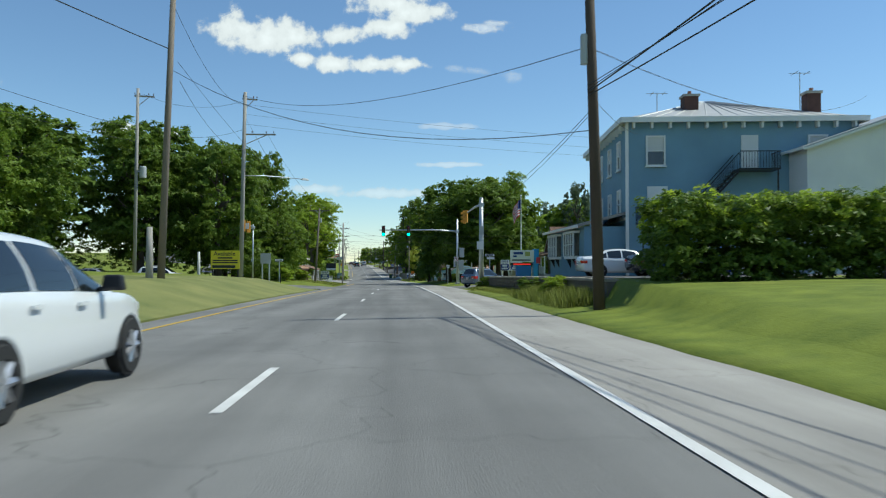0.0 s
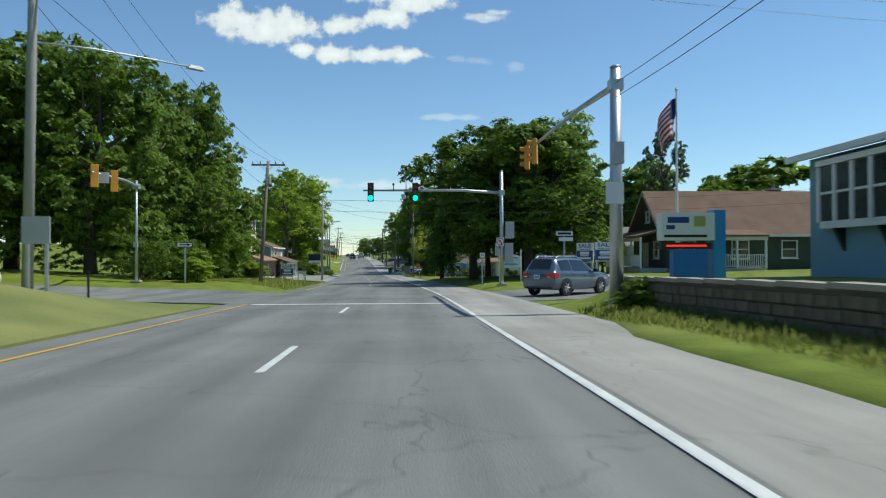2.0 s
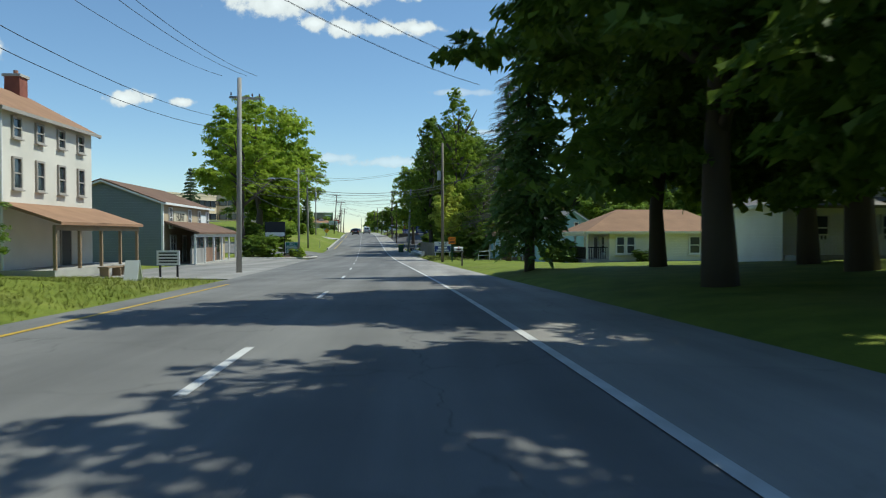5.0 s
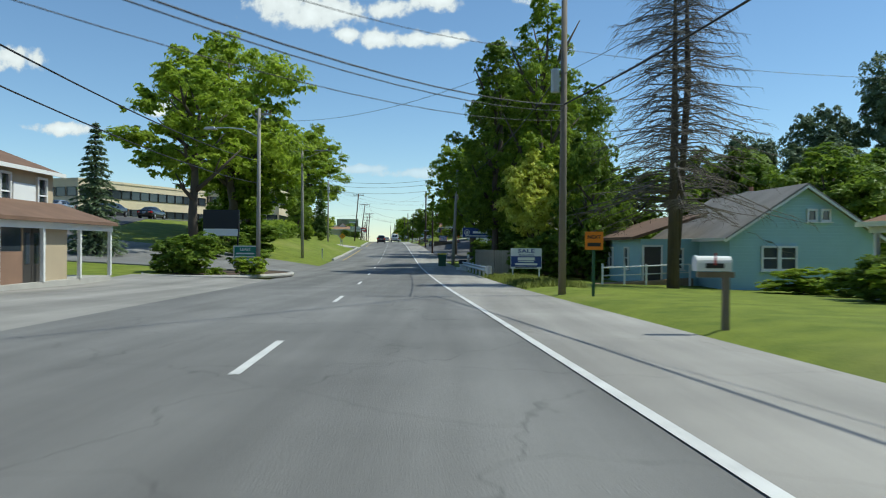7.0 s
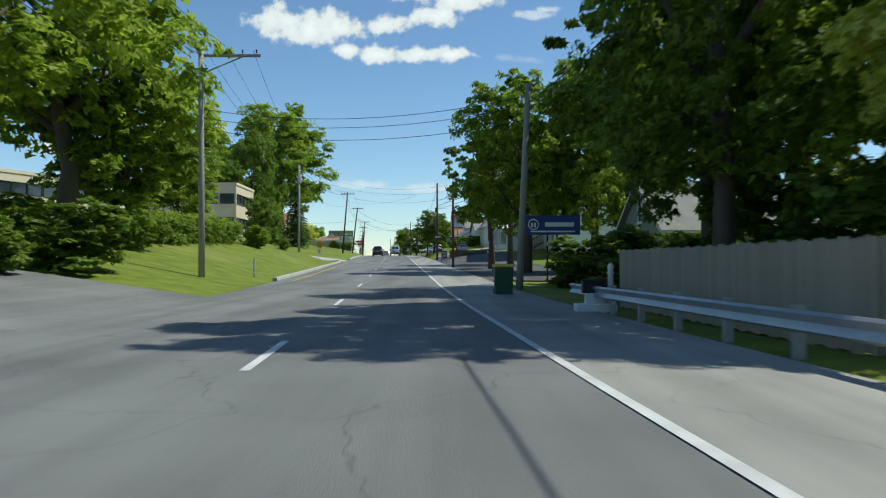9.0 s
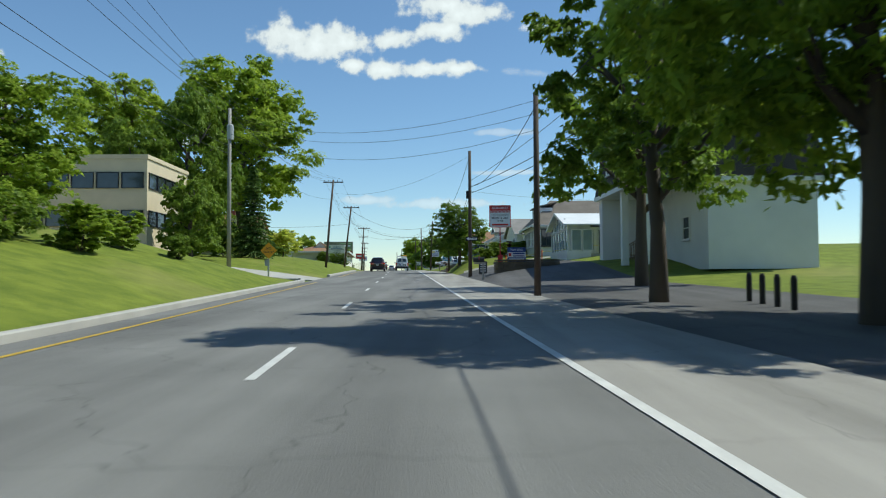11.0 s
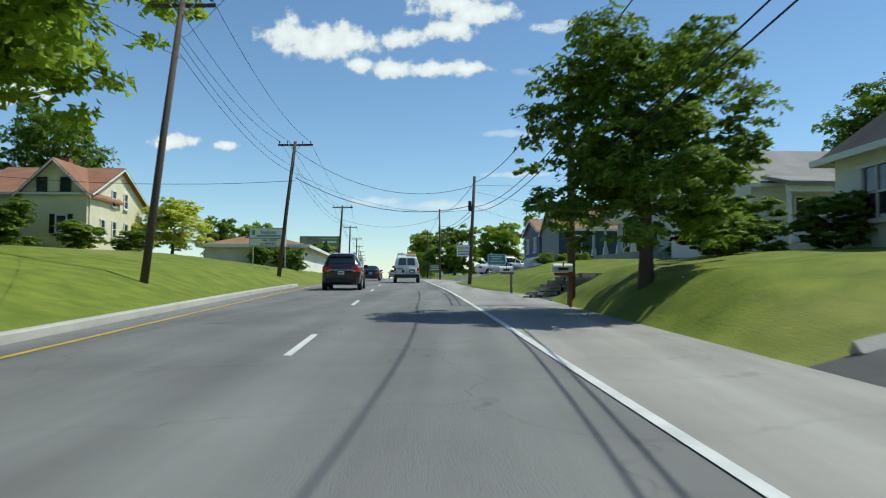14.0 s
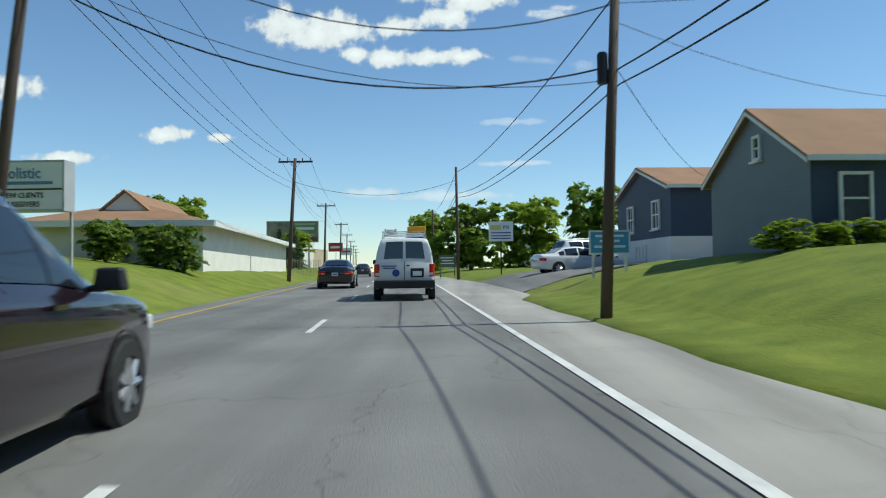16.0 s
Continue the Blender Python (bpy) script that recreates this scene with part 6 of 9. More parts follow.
wire(PT["E"] + Vector((0, 0, -2.2)), PT["P"] + Vector((0, 0, -0.8)), 0.9, 0.025)
wire(PT["E"] + Vector((0, 0, -1.4)), PT["LP"] + Vector((0, 0, -0.6)), 0.9)
for a_, b_ in ((-2.7, -0.5), (-3.1, -0.9), (-3.6, -1.5)):
    wire(PT["F"] + Vector((0, 0, a_)), PT["P"] + Vector((0, 0, b_)), 0.7, 0.016)
wire(PT["P"] + Vector((0, 0, -0.6)), PT["Q"] + Vector((0, 0, -0.5)), 0.8, 0.02)
wire(PT["Q"] + Vector((0, 0, -0.5)), PT["H"] + Vector((0, 0, -2.8)), 0.8, 0.02)
span("F", "G", ((0, 0, -0.4), (0, 0, -2.4), (0, 0, -2.9)), 0.9)
for k in (0.2, 1.2, 2.4):
    wire(PT["F"] + Vector((k, 0, 0)), PT["G"] + Vector((k * 0.3, 0, 0)), 0.8)
wire(PT["G"] + Vector((0, 0, -0.4)), PT["Q"] + Vector((0, 0, -0.3)), 1.2)
wire(PT["G"] + Vector((0, 0, -0.9)), PT["Q"] + Vector((0, 0, -0.8)), 1.2)
wire(PT["G"] + Vector((0, 0, -1.6)), PT["Q"] + Vector((0, 0, -1.4)), 1.4)
span("G", "I", ((0, 0, -0.3), (0, 0, -2.2)), 1.0)
for k in (-1, 0.3, 1):
    wire(PT["G"] + Vector((k * 0.2, 0, 0)), PT["I"] + Vector((k, 0, 0.1)), 0.9)
for a, b in (("I", "J"), ("J", "L"), ("L", "far_l0"), ("far_l0", "far_l1"), ("far_l1", "far_l2"), ("far_l2", "far_l3"), ("far_l3", "far_l4")):
    span(a, b, ((-1.0, 0, 0.0), (-0.4, 0, 0.0), (1.0, 0, 0.0), (0, -0.15, -1.7), (0, -0.15, -2.1)), 0.7)
for a, b in (("H", "K"), ("K", "M"), ("M", "N"), ("N", "far_r0"), ("far_r0", "far_r1"), ("far_r1", "far_r2")):
    span(a, b, ((0, 0, -2.0 if a != "H" else -3.2), (0.05, 0, -2.3 if a != "H" else -3.5), (0, 0, -0.4)), 0.6, 0.022)
wire(PT["H"] + Vector((0, 0, -2.9)), (5.5, 205, 8.2), 0.8, 0.03)
wire(PT["H"] + Vector((0, 0, -3.4)), (7.5, 205, 8.5), 0.8, 0.03)
wire(PT["H"] + Vector((0, 0, -2.4)), (3.0, 205, 9.0), 0.8, 0.02)
wire(PT["H"] + Vector((0, 0, -3.2)), (14, 262, 6.2), 0.5)
wire(PT["I"] + Vector((0, 0, -1.5)), PT["H"] + Vector((0, 0, -0.4)), 1.2)
wire(PT["J"] + Vector((0, 0, -0.6)), PT["M"] + Vector((0, 0, -0.6)), 1.5, 0.02)
wire(PT["J"] + Vector((0, 0, -2.4)), PT["M"] + Vector((0, 0, -1.9)), 1.2, 0.025)
wire(PT["J"] + Vector((0, 0, -2.1)), PT["M"] + Vector((0, 0, -2.2)), 1.0)
wire(PT["J"] + Vector((0, 0, -2.6)), (-46, 290, 6.8), 0.8, 0.02)
wire(PT["L"] + Vector((0, 0, -1.6)), PT["N"] + Vector((0, 0, -1.0)), 1.0, 0.02)
wire(PT["M"] + Vector((0, 0, -1.0)), (0.5, 307, 5.6), 0.4)
wire(PT["M"] + Vector((0, 0, -2.0)), (-0.5, 324, 5.6), 0.5)
wire(PT["M"] + Vector((0, 0, -0.6)), (30, 294, 8.0), 0.8)

# ---------- trees and shrubs ----------
W = "tall dense roadside woodland tree in full leaf"
for i, (y, u, h, r, k, m) in enumerate(((56, -40, 15, 8, "medium", LEAF_DARK), (57, -30, 13, 6, "large", LEAF_DARK), (82, -40, 17, 9, "medium", LEAF_DARK), (82, -28, 16, 7, "large", LEAF_DARK), (84, -20, 15, 6, "large", LEAF_DARK), (92, -29, 18, 8, "medium", LEAF_DARK), (94, -20, 17.5, 6, "open", LEAF_DARK), (101, -18, 17, 5.5, "large", LEAF_DARK), (108, -24, 15, 7, "medium", LEAF_DARK), (107, -16.5, 9.5, 4, "large", LEAF_DARK), (90, -14, 8, 3.2, "large", LEAF), (98, -14, 8, 3.0, "medium", LEAF), (56, -55, 16, 9, "medium", LEAF_DARK), (40, -38, 15, 8, "medium", LEAF_DARK), (30, -34, 14, 7, "medium", LEAF_DARK), (50, -30, 12, 5, "large", LEAF_DARK))):
    tree(y, u, h, r, W, k, m, 0.06, seed=i)
for i, (y, u, h, r) in enumerate(((112, 15.5, 13, 6), (116, 11.5, 13, 5))):
    tree(y, u, h, r, "leafy dark tree on the shaded lawn", "medium", LEAF_DARK, 0.16, seed=i + 31)
hedge(79, 113, -17.5, -13.5, 2.8, "tangled dark undergrowth on the wooded bank", LEAF_DARK, 14)
hedge(84, 87, -78, -19, 4.6, "dense dark undergrowth at the edge of the wood", LEAF_DARK, 16)
hedge(28, 60, -36, -33.5, 4.0, "tangled dark undergrowth below the roadside trees", LEAF_DARK, 12)
M_ = "broad old maple with a dense dark crown"
for i, (y, u, h, r, m) in enumerate(((92, 10.8, 12.5, 7.2, LEAF_DARK), (103, 8.0, 14, 6.5, LEAF_DARK), (106, 13.5, 14.5, 6.5, LEAF_DARK), (100, 14.5, 14, 5.5, LEAF), (113, 18, 14, 6, LEAF))):
    tree(y, u, h, r, M_, "large" if i < 4 else "medium", m, 0.1, seed=i + 20, group="maples on the lawn")
for i, (y, u, h, r) in enumerate(((86, 45, 10, 5), (106, 38, 11, 7), (104, 33, 8, 5), (70, 52, 12, 7), (120, 30, 12, 6), (60, 40, 10, 5))):
    tree(y, u, h, r, "far tree behind the houses", "far", LEAF, 0.1, seed=i + 3)
tree(103, 26.3, 13.5, 2.6, "thin tree with sparse leaves behind the green house", "open", NEEDLE_BLUE, 0.3, seed=3)
hedge(20.6, 24.2, 7.7, 21.0, 2.6, "tall clipped green hedge, its sunlit top coloured yellow-green", LEAF_DARK, 5, LEAF_LIME)
for i, (y, u, w, h) in enumerate(((52.5, 6.1, 1.3, 0.8), (28, 5.9, 1.4, 0.9), (33, 5.8, 1.2, 0.8), (79.5, -12, 2.2, 1.4), (82, -13, 3, 2), (86, -14, 3, 1.6), (112, -15.5, 2.5, 1.2), (106, -13, 3, 1.6))):
    bush(y, u, w, h, "wild green bush at the verge", LEAF_LIME if i % 2 else LEAF, i)

# second stretch
tree(192.5, -16.2, 20, 7.6, "very large spreading shade tree", "large", LEAF_LIME, 0.16, seed=2)
tree(181, -16.5, 15.5, 6.5, "large spreading shade tree", "open", LEAF_LIME, 0.3, seed=6)
tree(196, -15, 10, 4.5, "young tree with fresh leaves", "medium", LEAF_LIME, 0.15, seed=7)
tree(255, 0, 7.0, 2.6, "small leafy tree beside the side street", "medium", LEAF, 0.03, seed=4, x=-29)
tree(238, -24.5, 10, 5.4, "round young tree with bright leaves", "large", LEAF_LIME, 0.08, seed=9)
tree(283, 0, 23.5, 10.2, "very large old tree with a light green spreading crown", "large", LEAF_LIME, 0.2, seed=3, x=-33.0)
tree(268, 0, 17, 4.8, "tall dark green tree behind the spruce", "large", LEAF, 0.03, seed=8, x=-33.5)
tree(277, 0, 20, 8.0, "large old tree at the side street", "large", LEAF_LIME, 0.14, seed=10, x=-44)
tree(262, 0, 12, 4.2, "dense green tree on the slope", "large", LEAF, 0.04, seed=11, x=-36.5)
conifer(267.5, 0, 9.6, "dense green spruce on the lawn", 1, 1.05, NEEDLE, x=-27.2)
conifer(172, -21, 9.5, "dark conifer behind the forecourt", 2, 0.9, NEEDLE_BLUE, 0.7)
conifer(168, -34, 11, "grey-green conifer at the car park", 3, 0.9, NEEDLE_BLUE, 0.6)
for i, (y, u, w, h, m) in enumerate(((159, -10.6, 3.2, 2.2, LEAF), (161, -12.2, 2.6, 1.9, LEAF_DARK), (158.5, -7.6, 1.8, 1.1, LEAF_LIME), (165.5, -9, 2.6, 1.5, LEAF), (184.5, -12, 4.6, 2.6, LEAF), (182, -15.5, 3.4, 2.4, LEAF_DARK), (180.5, -13, 2.4, 1.8, LEAF), (190, -17, 4, 2.2, LEAF_LIME), (177, -14.5, 3, 1.6, LEAF), (222, -12.5, 2.6, 1.9, LEAF_LIME), (228, -13.2, 2.4, 1.7, LEAF_LIME), (230, -11.2, 1.6, 1.2, LEAF))):
    bush(y, u, w, h, "rounded green shrub on the lawn", m, i)
hedge(193, 222, -16.0, -13.6, 1.8, "long clipped bright green hedge", LEAF, 8, LEAF_LIME)
conifer(118, 6.5, 13.5, "big drooping dark spruce beside the road", 4, 0.66, NEEDLE, 1.0, 0.6, lift=0.09)
dead_conifer(154.5, 12.6, 17.6, "bare dead spruce with drooping branches")
I_ = "tall ivy-clad tree with a narrow dark crown"
ivy_tree(170, 9.6, 19.5, 2.7, I_, LEAF_LIME, 1)
ivy_tree(176.5, 8.2, 15.5, 2.6, I_, LEAF_DARK, 2, 2.6)
ivy_tree(172.5, 6.9, 16.5, 2.7, I_, LEAF, 3, 2.8)
ivy_tree(167.6, 8.6, 8.0, 1.8, "tree with drooping yellow-green sprays", LEAF_YELLOW, 4, 2.6)
for i, (y, u, w, h) in enumerate(((174.5, 8.8, 4.2, 3.6), (170.5, 8.4, 3.6, 3.2), (168, 12, 3.6, 2.6), (172, 13, 5, 5))):
    bush(y, u, w, h, "dense dark thicket behind the board fence", LEAF_DARK, i)
tree(166, 11.9, 8.5, 2.4, "bushy tree with fresh green leaves", "large", LEAF, 0.02, seed=4)
tree(178, 11.5, 15, 5.5, "tall dark overhanging tree", "large", LEAF_DARK, 0.24, seed=5)
tree(186, 12.6, 17, 6.4, "tall dark overhanging tree", "large", LEAF_DARK, 0.22, seed=6)
tree(171, 16, 7.5, 4.5, "tall dark tree behind the fence", "medium", LEAF, 0.05, seed=7)
tree(208, 9.0, 14, 5.0, "feathery tree with loose light leaves", "large", LEAF_LIME, 0.16, seed=2)
tree(216, 7.6, 12, 4.0, "slender tree with loose light leaves", "open", LEAF, 0.2, seed=3)
tree(207, 13.4, 14, 4.6, "tall tree with light leaves", "large", LEAF_LIME, 0.15, seed=1)
tree(228, 11, 13, 4.5, "slender tree with loose leaves", "open", LEAF, 0.2, seed=0)
conifer(212, 25, 15, "dark conifer behind the house", 5, 1.0, NEEDLE_BLUE)
conifer(210, 18, 15, "dark conifer behind the house", 6, 1.0, NEEDLE_BLUE)
for i, (y, u, h, r) in enumerate(((165, 26, 8, 4), (172, 32, 9, 5), (160, 32, 8, 4), (180, 26, 10, 5), (150, 36, 9, 5))):
    tree(y, u, h, r, "tree behind the small houses", "medium", LEAF, 0.1, seed=i)
for i, (y, u, h, r) in enumerate(((192, 41.5, 15, 4.2), (188, 46.5, 18.5, 5.2), (178, 50, 17, 5), (200, 38, 12.5, 4.5), (184, 28, 10, 4.2), (182, 35, 11, 4.2))):
    tree(y, u, h, r, "tall grey-green pine behind the small houses", "large" if i < 3 else "medium", NEEDLE_BLUE, 0.14, seed=i + 2)
for i, (y, u, w, h) in enumerate(((151, 16.5, 3.0, 1.1), (147, 16.5, 3.0, 1.1), (139.5, 13.0, 2.4, 1.0), (180, 7.5, 3, 1.4), (183, 8.2, 3, 1.3), (190, 8.0, 2.6, 1.4), (176, 7.4, 2.4, 1.8), (193, 11, 4, 2.2))):
    bush(y, u, w, h, "green garden shrub beside the lawn", LEAF if i % 2 else LEAF_LIME, i)

for i, (y, u, w, h) in enumerate(((165.0, 7.8, 2.6, 2.3), (164.8, 9.8, 3.0, 2.8), (164.4, 11.8, 3.0, 2.4))):
    bush(y, u, w, h, "dense dark thicket before the board fence", LEAF_DARK, i + 1)

for i, (y, x, w, h) in enumerate(((262, -33.5, 4.5, 3.2), (264, -37, 5, 3.8), (259, -30.5, 3.0, 2.0), (270, -31, 5.0, 3.4))):
    bush(y, 0, w, h, "dark green undergrowth below the old trees", LEAF_DARK if i % 2 else LEAF, i, x=x)

for i, (y, u, w, h) in enumerate(((192, 8.8, 3.4, 2.3), (190.5, 10.9, 3.6, 2.6), (189, 13.0, 4.0, 2.6), (194, 12.4, 3.6, 2.4))):
    bush(y, u, w, h, "dense dark shrub before the green cottage", LEAF_DARK if i % 2 else LEAF, i + 2)

# third stretch
for i, (y, x, w, h) in enumerate(((299, -40.6, 5.0, 3.0), (298, -45, 6.0, 3.6), (296, -50, 6.0, 4.0), (300.5, -36.2, 3.4, 1.8), (301.5, -33.2, 3.2, 1.5))):
    bush(y, 0, w, h, "dark rounded shrub before the yellow house", LEAF if i else LEAF_DARK, i, x=x)
tree(271, 5.9, 6.4, 3.3, "round leafy tree on the grass bank", "large", LEAF, 0.1, seed=1)
tree(312, 0, 4.9, 3.2, "small tree with bright yellow-green leaves", "medium", LEAF_YELLOW, 0.08, seed=2, x=-34.6)
tree(322, 0, 14, 5.8, "round dense tree behind the yellow house", "large", LEAF, 0.1, seed=5, x=-50)
bush(283.5, 13.4, 4.5, 1.9, "dull red shrub beside the bank", LEAF_RED, 3)
for i, (y, u, w, h) in enumerate(((276, 10.5, 3.0, 1.8), (275, 13, 3, 1.7), (274, 9.0, 2, 1.2))):
    bush(y, u, w, h, "rounded green shrub beside the house", LEAF, i)
for i, (y, x, w, h) in enumerate(((305.2, -5.0, 1.5, 0.85), (305.3, -3.7, 1.4, 0.75), (305.4, -2.4, 1.5, 0.8), (294.5, -0.8, 1.8, 1.2), (292.5, 1.0, 2.0, 1.5), (326, -28.3, 2.2, 1.6))):
    bush(y, 0, w, h, "green shrub by the house wall", LEAF_LIME if i < 4 else LEAF, i, x=x)
for i, (y, x, h, r) in enumerate(((375, -12, 8, 5), (380, -4, 8.5, 5.5), (372, 3, 9, 5), (392, -18, 8, 4.5), (352, 5, 7, 4), (356, -40, 6, 3.5), (366, -48, 7, 4), (395, -38, 5, 3))):
    tree(y, 0, h, r, "far leafy tree beyond the yards", "far", LEAF_LIME if i % 2 else LEAF, -0.04, seed=i, x=x)
conifer(372, 0, 5.5, "small spruce far beyond the road", 2, 1.3, NEEDLE_BLUE, x=-33)
conifer(378, 0, 5.0, "small spruce far beyond the road", 1, 1.3, NEEDLE_BLUE, x=-36)
tree(305, 0, 21, 9, "large tree behind the white houses", "large", LEAF, 0.1, seed=3, x=31)
tree(312, 0, 14, 6.5, "large tree behind the white houses", "large", LEAF, 0.1, seed=1, x=24)
for i, (y, u, h, r) in enumerate(((300, -44, 11, 6),)):
    tree(y, u, h, r, "leafy tree beside the yellow house", "medium", LEAF, 0.1, seed=i)
vs_ = random.Random(4)
lob = []
for i in range(260):
    a = vs_.uniform(-0.9, 0.9)
    d_ = vs_.uniform(520, 900)
    xx, yy = -60 + d_ * math.sin(a), 150 + d_ * math.cos(a)
    if abs(xx - rx_(yy)) > 14 + 0.02 * yy:
        lob.append(((xx, yy, rz_(yy) + vs_.uniform(1, 6)), (vs_.uniform(6, 14), 8, vs_.uniform(5, 8))))
tagged(new("far_woods", leaf_cloud("far_woods", 9, lob, 26000, 0.9, LEAF)), "far line of green woods on the horizon", "woods", kind="stuff")
grass_tufts("verge_grass", 31, 55, 5.1, 6.25, 2600, 0.17, "short ragged grass below the stone wall", 1)
grass_tufts("verge_weeds", 22.5, 32, 4.9, 6.3, 1500, 0.5, "tall seeding weeds and grass before the wall", 7)
grass_tufts("bank_grass", 80, 116, -12, -6.6, 4200, 0.14, "rough green grass on the bank", 2)
grass_tufts("roadside_grass", 150, 163, 5.0, 7.6, 2000, 0.26, "uncut grass beside the shoulder", 3)

# ---------- first stretch: signs, cars, small things ----------
SIGN_YELLOW = mat("yellow_sign_sheet", (0.72, 0.60, 0.02), 0.45, vary=0.06, bump=0.02)
INK = mat("black_ink", (0.02, 0.02, 0.02), 0.5, vary=0.05, bump=0)
SIGN_BLUE = mat("deep_blue_sign_sheet", (0.03, 0.06, 0.24), 0.4, vary=0.08, bump=0.02)
SIGN_GREEN = mat("teal_green_sign_sheet", (0.03, 0.22, 0.16), 0.45, vary=0.08, bump=0.02)
SIGN_RED = mat("red_sign_sheet", (0.50, 0.03, 0.03), 0.4, vary=0.06, bump=0.02)
SIGN_ORANGE = mat("orange_sign_sheet", (0.80, 0.22, 0.01), 0.4, vary=0.05, bump=0.02)
PALE_BLUE = mat("pale_blue_sign_sheet", (0.55, 0.70, 0.76), 0.5, vary=0.08, bump=0.03)

s = panel_sign(52.5, -12.3, 2.0, 1.3, 0.55, "yellow real-estate board on black posts", SIGN_YELLOW, 2)
letters(s, "Available", 0.42, (-0.05, -0.03, 1.62), material=INK)
for z, w, h in ((1.33, 1.0, 0.10), (1.15, 1.75, 0.09), (1.0, 1.75, 0.09)):
    bar(s, 0.0, z, w, h, INK)
bar(s, -0.1, 0.72, 1.6, 0.20, INK)
pole(63.7, -17.1, 3.0, "white wooden marker post", 0.14, mat("white_weathered_post", (0.6, 0.59, 0.55), 0.8), name="marker_post")
s = panel_sign(54.8, -9.9, 0.75, 0.75, 1.25, "grey back of a road sign on two posts", GREY_METAL, 2, GALV, name="road_sign")
s = panel_sign(78.3, -12.4, 0.9, 0.3, 2.1, "small one-way sign on a steel post", INK, 1, GALV, name="road_sign")
bar(s, 0, 2.25, 0.82, 0.22, WHITE_SIGN, -0.03, "arrow_panel")
part("arrow", Geo().prism([(-0.3, 2.22), (0.15, 2.22), (0.15, 2.16), (0.34, 2.25), (0.15, 2.34), (0.15, 2.28), (-0.3, 2.28)], -0.042, -0.036, "y"), INK, s)
g = thing("stake", at(56, -9.0), "thin dark marker stake in the grass", "stake")
part("rod", Geo().box((0, 0, 0.4), (0.05, 0.05, 0.9)), BLACK_METAL, g)

PEARL = mat("white_car_paint", (0.70, 0.71, 0.71), 0.22, 0.0, vary=0.03, bump=0, coat=0.8)
CHARCOAL = mat("dark_grey_car_paint", (0.045, 0.05, 0.055), 0.25, 0.4, vary=0.05, bump=0, coat=0.8)
STEEL_BLUE = mat("grey_blue_car_paint", (0.12, 0.16, 0.21), 0.25, 0.5, vary=0.05, bump=0, coat=0.8)
BRIGHT_BLUE = mat("bright_blue_car_paint", (0.02, 0.07, 0.42), 0.2, 0.3, vary=0.05, bump=0, coat=0.8)
BLACKISH = mat("black_car_paint", (0.012, 0.012, 0.016), 0.18, 0.2, vary=0.05, bump=0, coat=0.9)
SILVER = mat("silver_car_paint", (0.45, 0.46, 0.47), 0.25, 0.6, vary=0.05, bump=0, coat=0.7)
DARK_RED = mat("maroon_black_paint", (0.022, 0.012, 0.018), 0.15, 0.3, vary=0.05, bump=0, coat=0.9)


def on_road(y, u):
    return Vector((rx_(y) + u, y, rz_(y)))


hatchback(on_road(5.3, -4.2), 0.0, "white hatchback in the passing lane", PEARL)
sedan(at(38.2, 9.3), -math.pi / 2, "white sedan parked beside the blue building", PEARL)
sedan(at(36.0, 11.4), -math.pi / 2 + 0.1, "dark grey sedan parked in the lot", CHARCOAL)
sedan(at(31.8, 11.4), -math.pi / 2 + 0.3, "bright blue sedan parked in the lot", BRIGHT_BLUE)
suv(at(72.5, -25.0), -math.pi / 2, "white car parked beyond the bank", PEARL)
sedan(at(73.5, -32.0), -math.pi / 2, "silver car parked beyond the bank", SILVER)
suv(at(66.8, 6.2, 0.03), -0.85, "grey-blue crossover turning into the side street", STEEL_BLUE)

# field-stone retaining wall with a capstone
wall = thing("retaining_wall", at(38.8, 6.35), "brown field-stone retaining wall with weathered cap", "wall")
g = Geo()
vs = []
n = 33
for i in range(n + 1):
    y = 22.6 + 32.4 * i / n
    z = rz_(y)
    for a, b in ((6.38, -0.2), (6.38, 0.93), (6.72, 0.93), (6.72, -0.2)):
        vs.append((rx_(y) + a, y, z + b))
g.add(vs, [(i * 4 + k, i * 4 + (k + 1) % 4, i * 4 + 4 + (k + 1) % 4, i * 4 + 4 + k) for i in range(n) for k in range(4)] + [(0, 1, 2, 3), (4 * n + 3, 4 * n + 2, 4 * n + 1, 4 * n)])
core = part("core", g, MORTAR, wall)
core.matrix_parent_inverse = wall.matrix_world.inverted()
rs = random.Random(2)
stone_meshes = []
for k in range(8):
    w, h = rs.uniform(0.30, 0.52), 0.205
    q = Geo().box((0, 0, 0), (0.10, w - 0.02, h - 0.02), 0, 1.0)
    q.v = [(x * (1.0 if abs(x) < 0.01 or x > 0 else 0.9), y * rs.uniform(0.9, 1.0), z * rs.uniform(0.86, 1.0)) for x, y, z in q.v]
    stone_meshes.append((w, q.mesh("stone", STONE)))
cnt = 0
for row in range(4):
    y = 31.0 + rs.uniform(0, 0.3)
    while y < 54.9 and cnt < 290:
        w, me = rs.choice(stone_meshes)
        o = part("stone", me, None, wall)
        o.matrix_parent_inverse = wall.matrix_world.inverted()
        o.location = (rx_(y) + 6.355 + rs.uniform(-0.015, 0.015), y + w / 2, rz_(y) + 0.12 + row * 0.21)
        y += w
        cnt += 1
for i in range(22):
    y0, y1 = 22.6 + i * 1.474, 22.6 + (i + 1) * 1.474 - 0.015
    ym = (y0 + y1) / 2
    o = part("capstone", Geo().box((rx_(ym) + 6.53, ym, rz_(ym) + 0.975), (0.46, y1 - y0, 0.09)), WALL_CAP, wall)
    o.matrix_parent_inverse = wall.matrix_world.inverted()
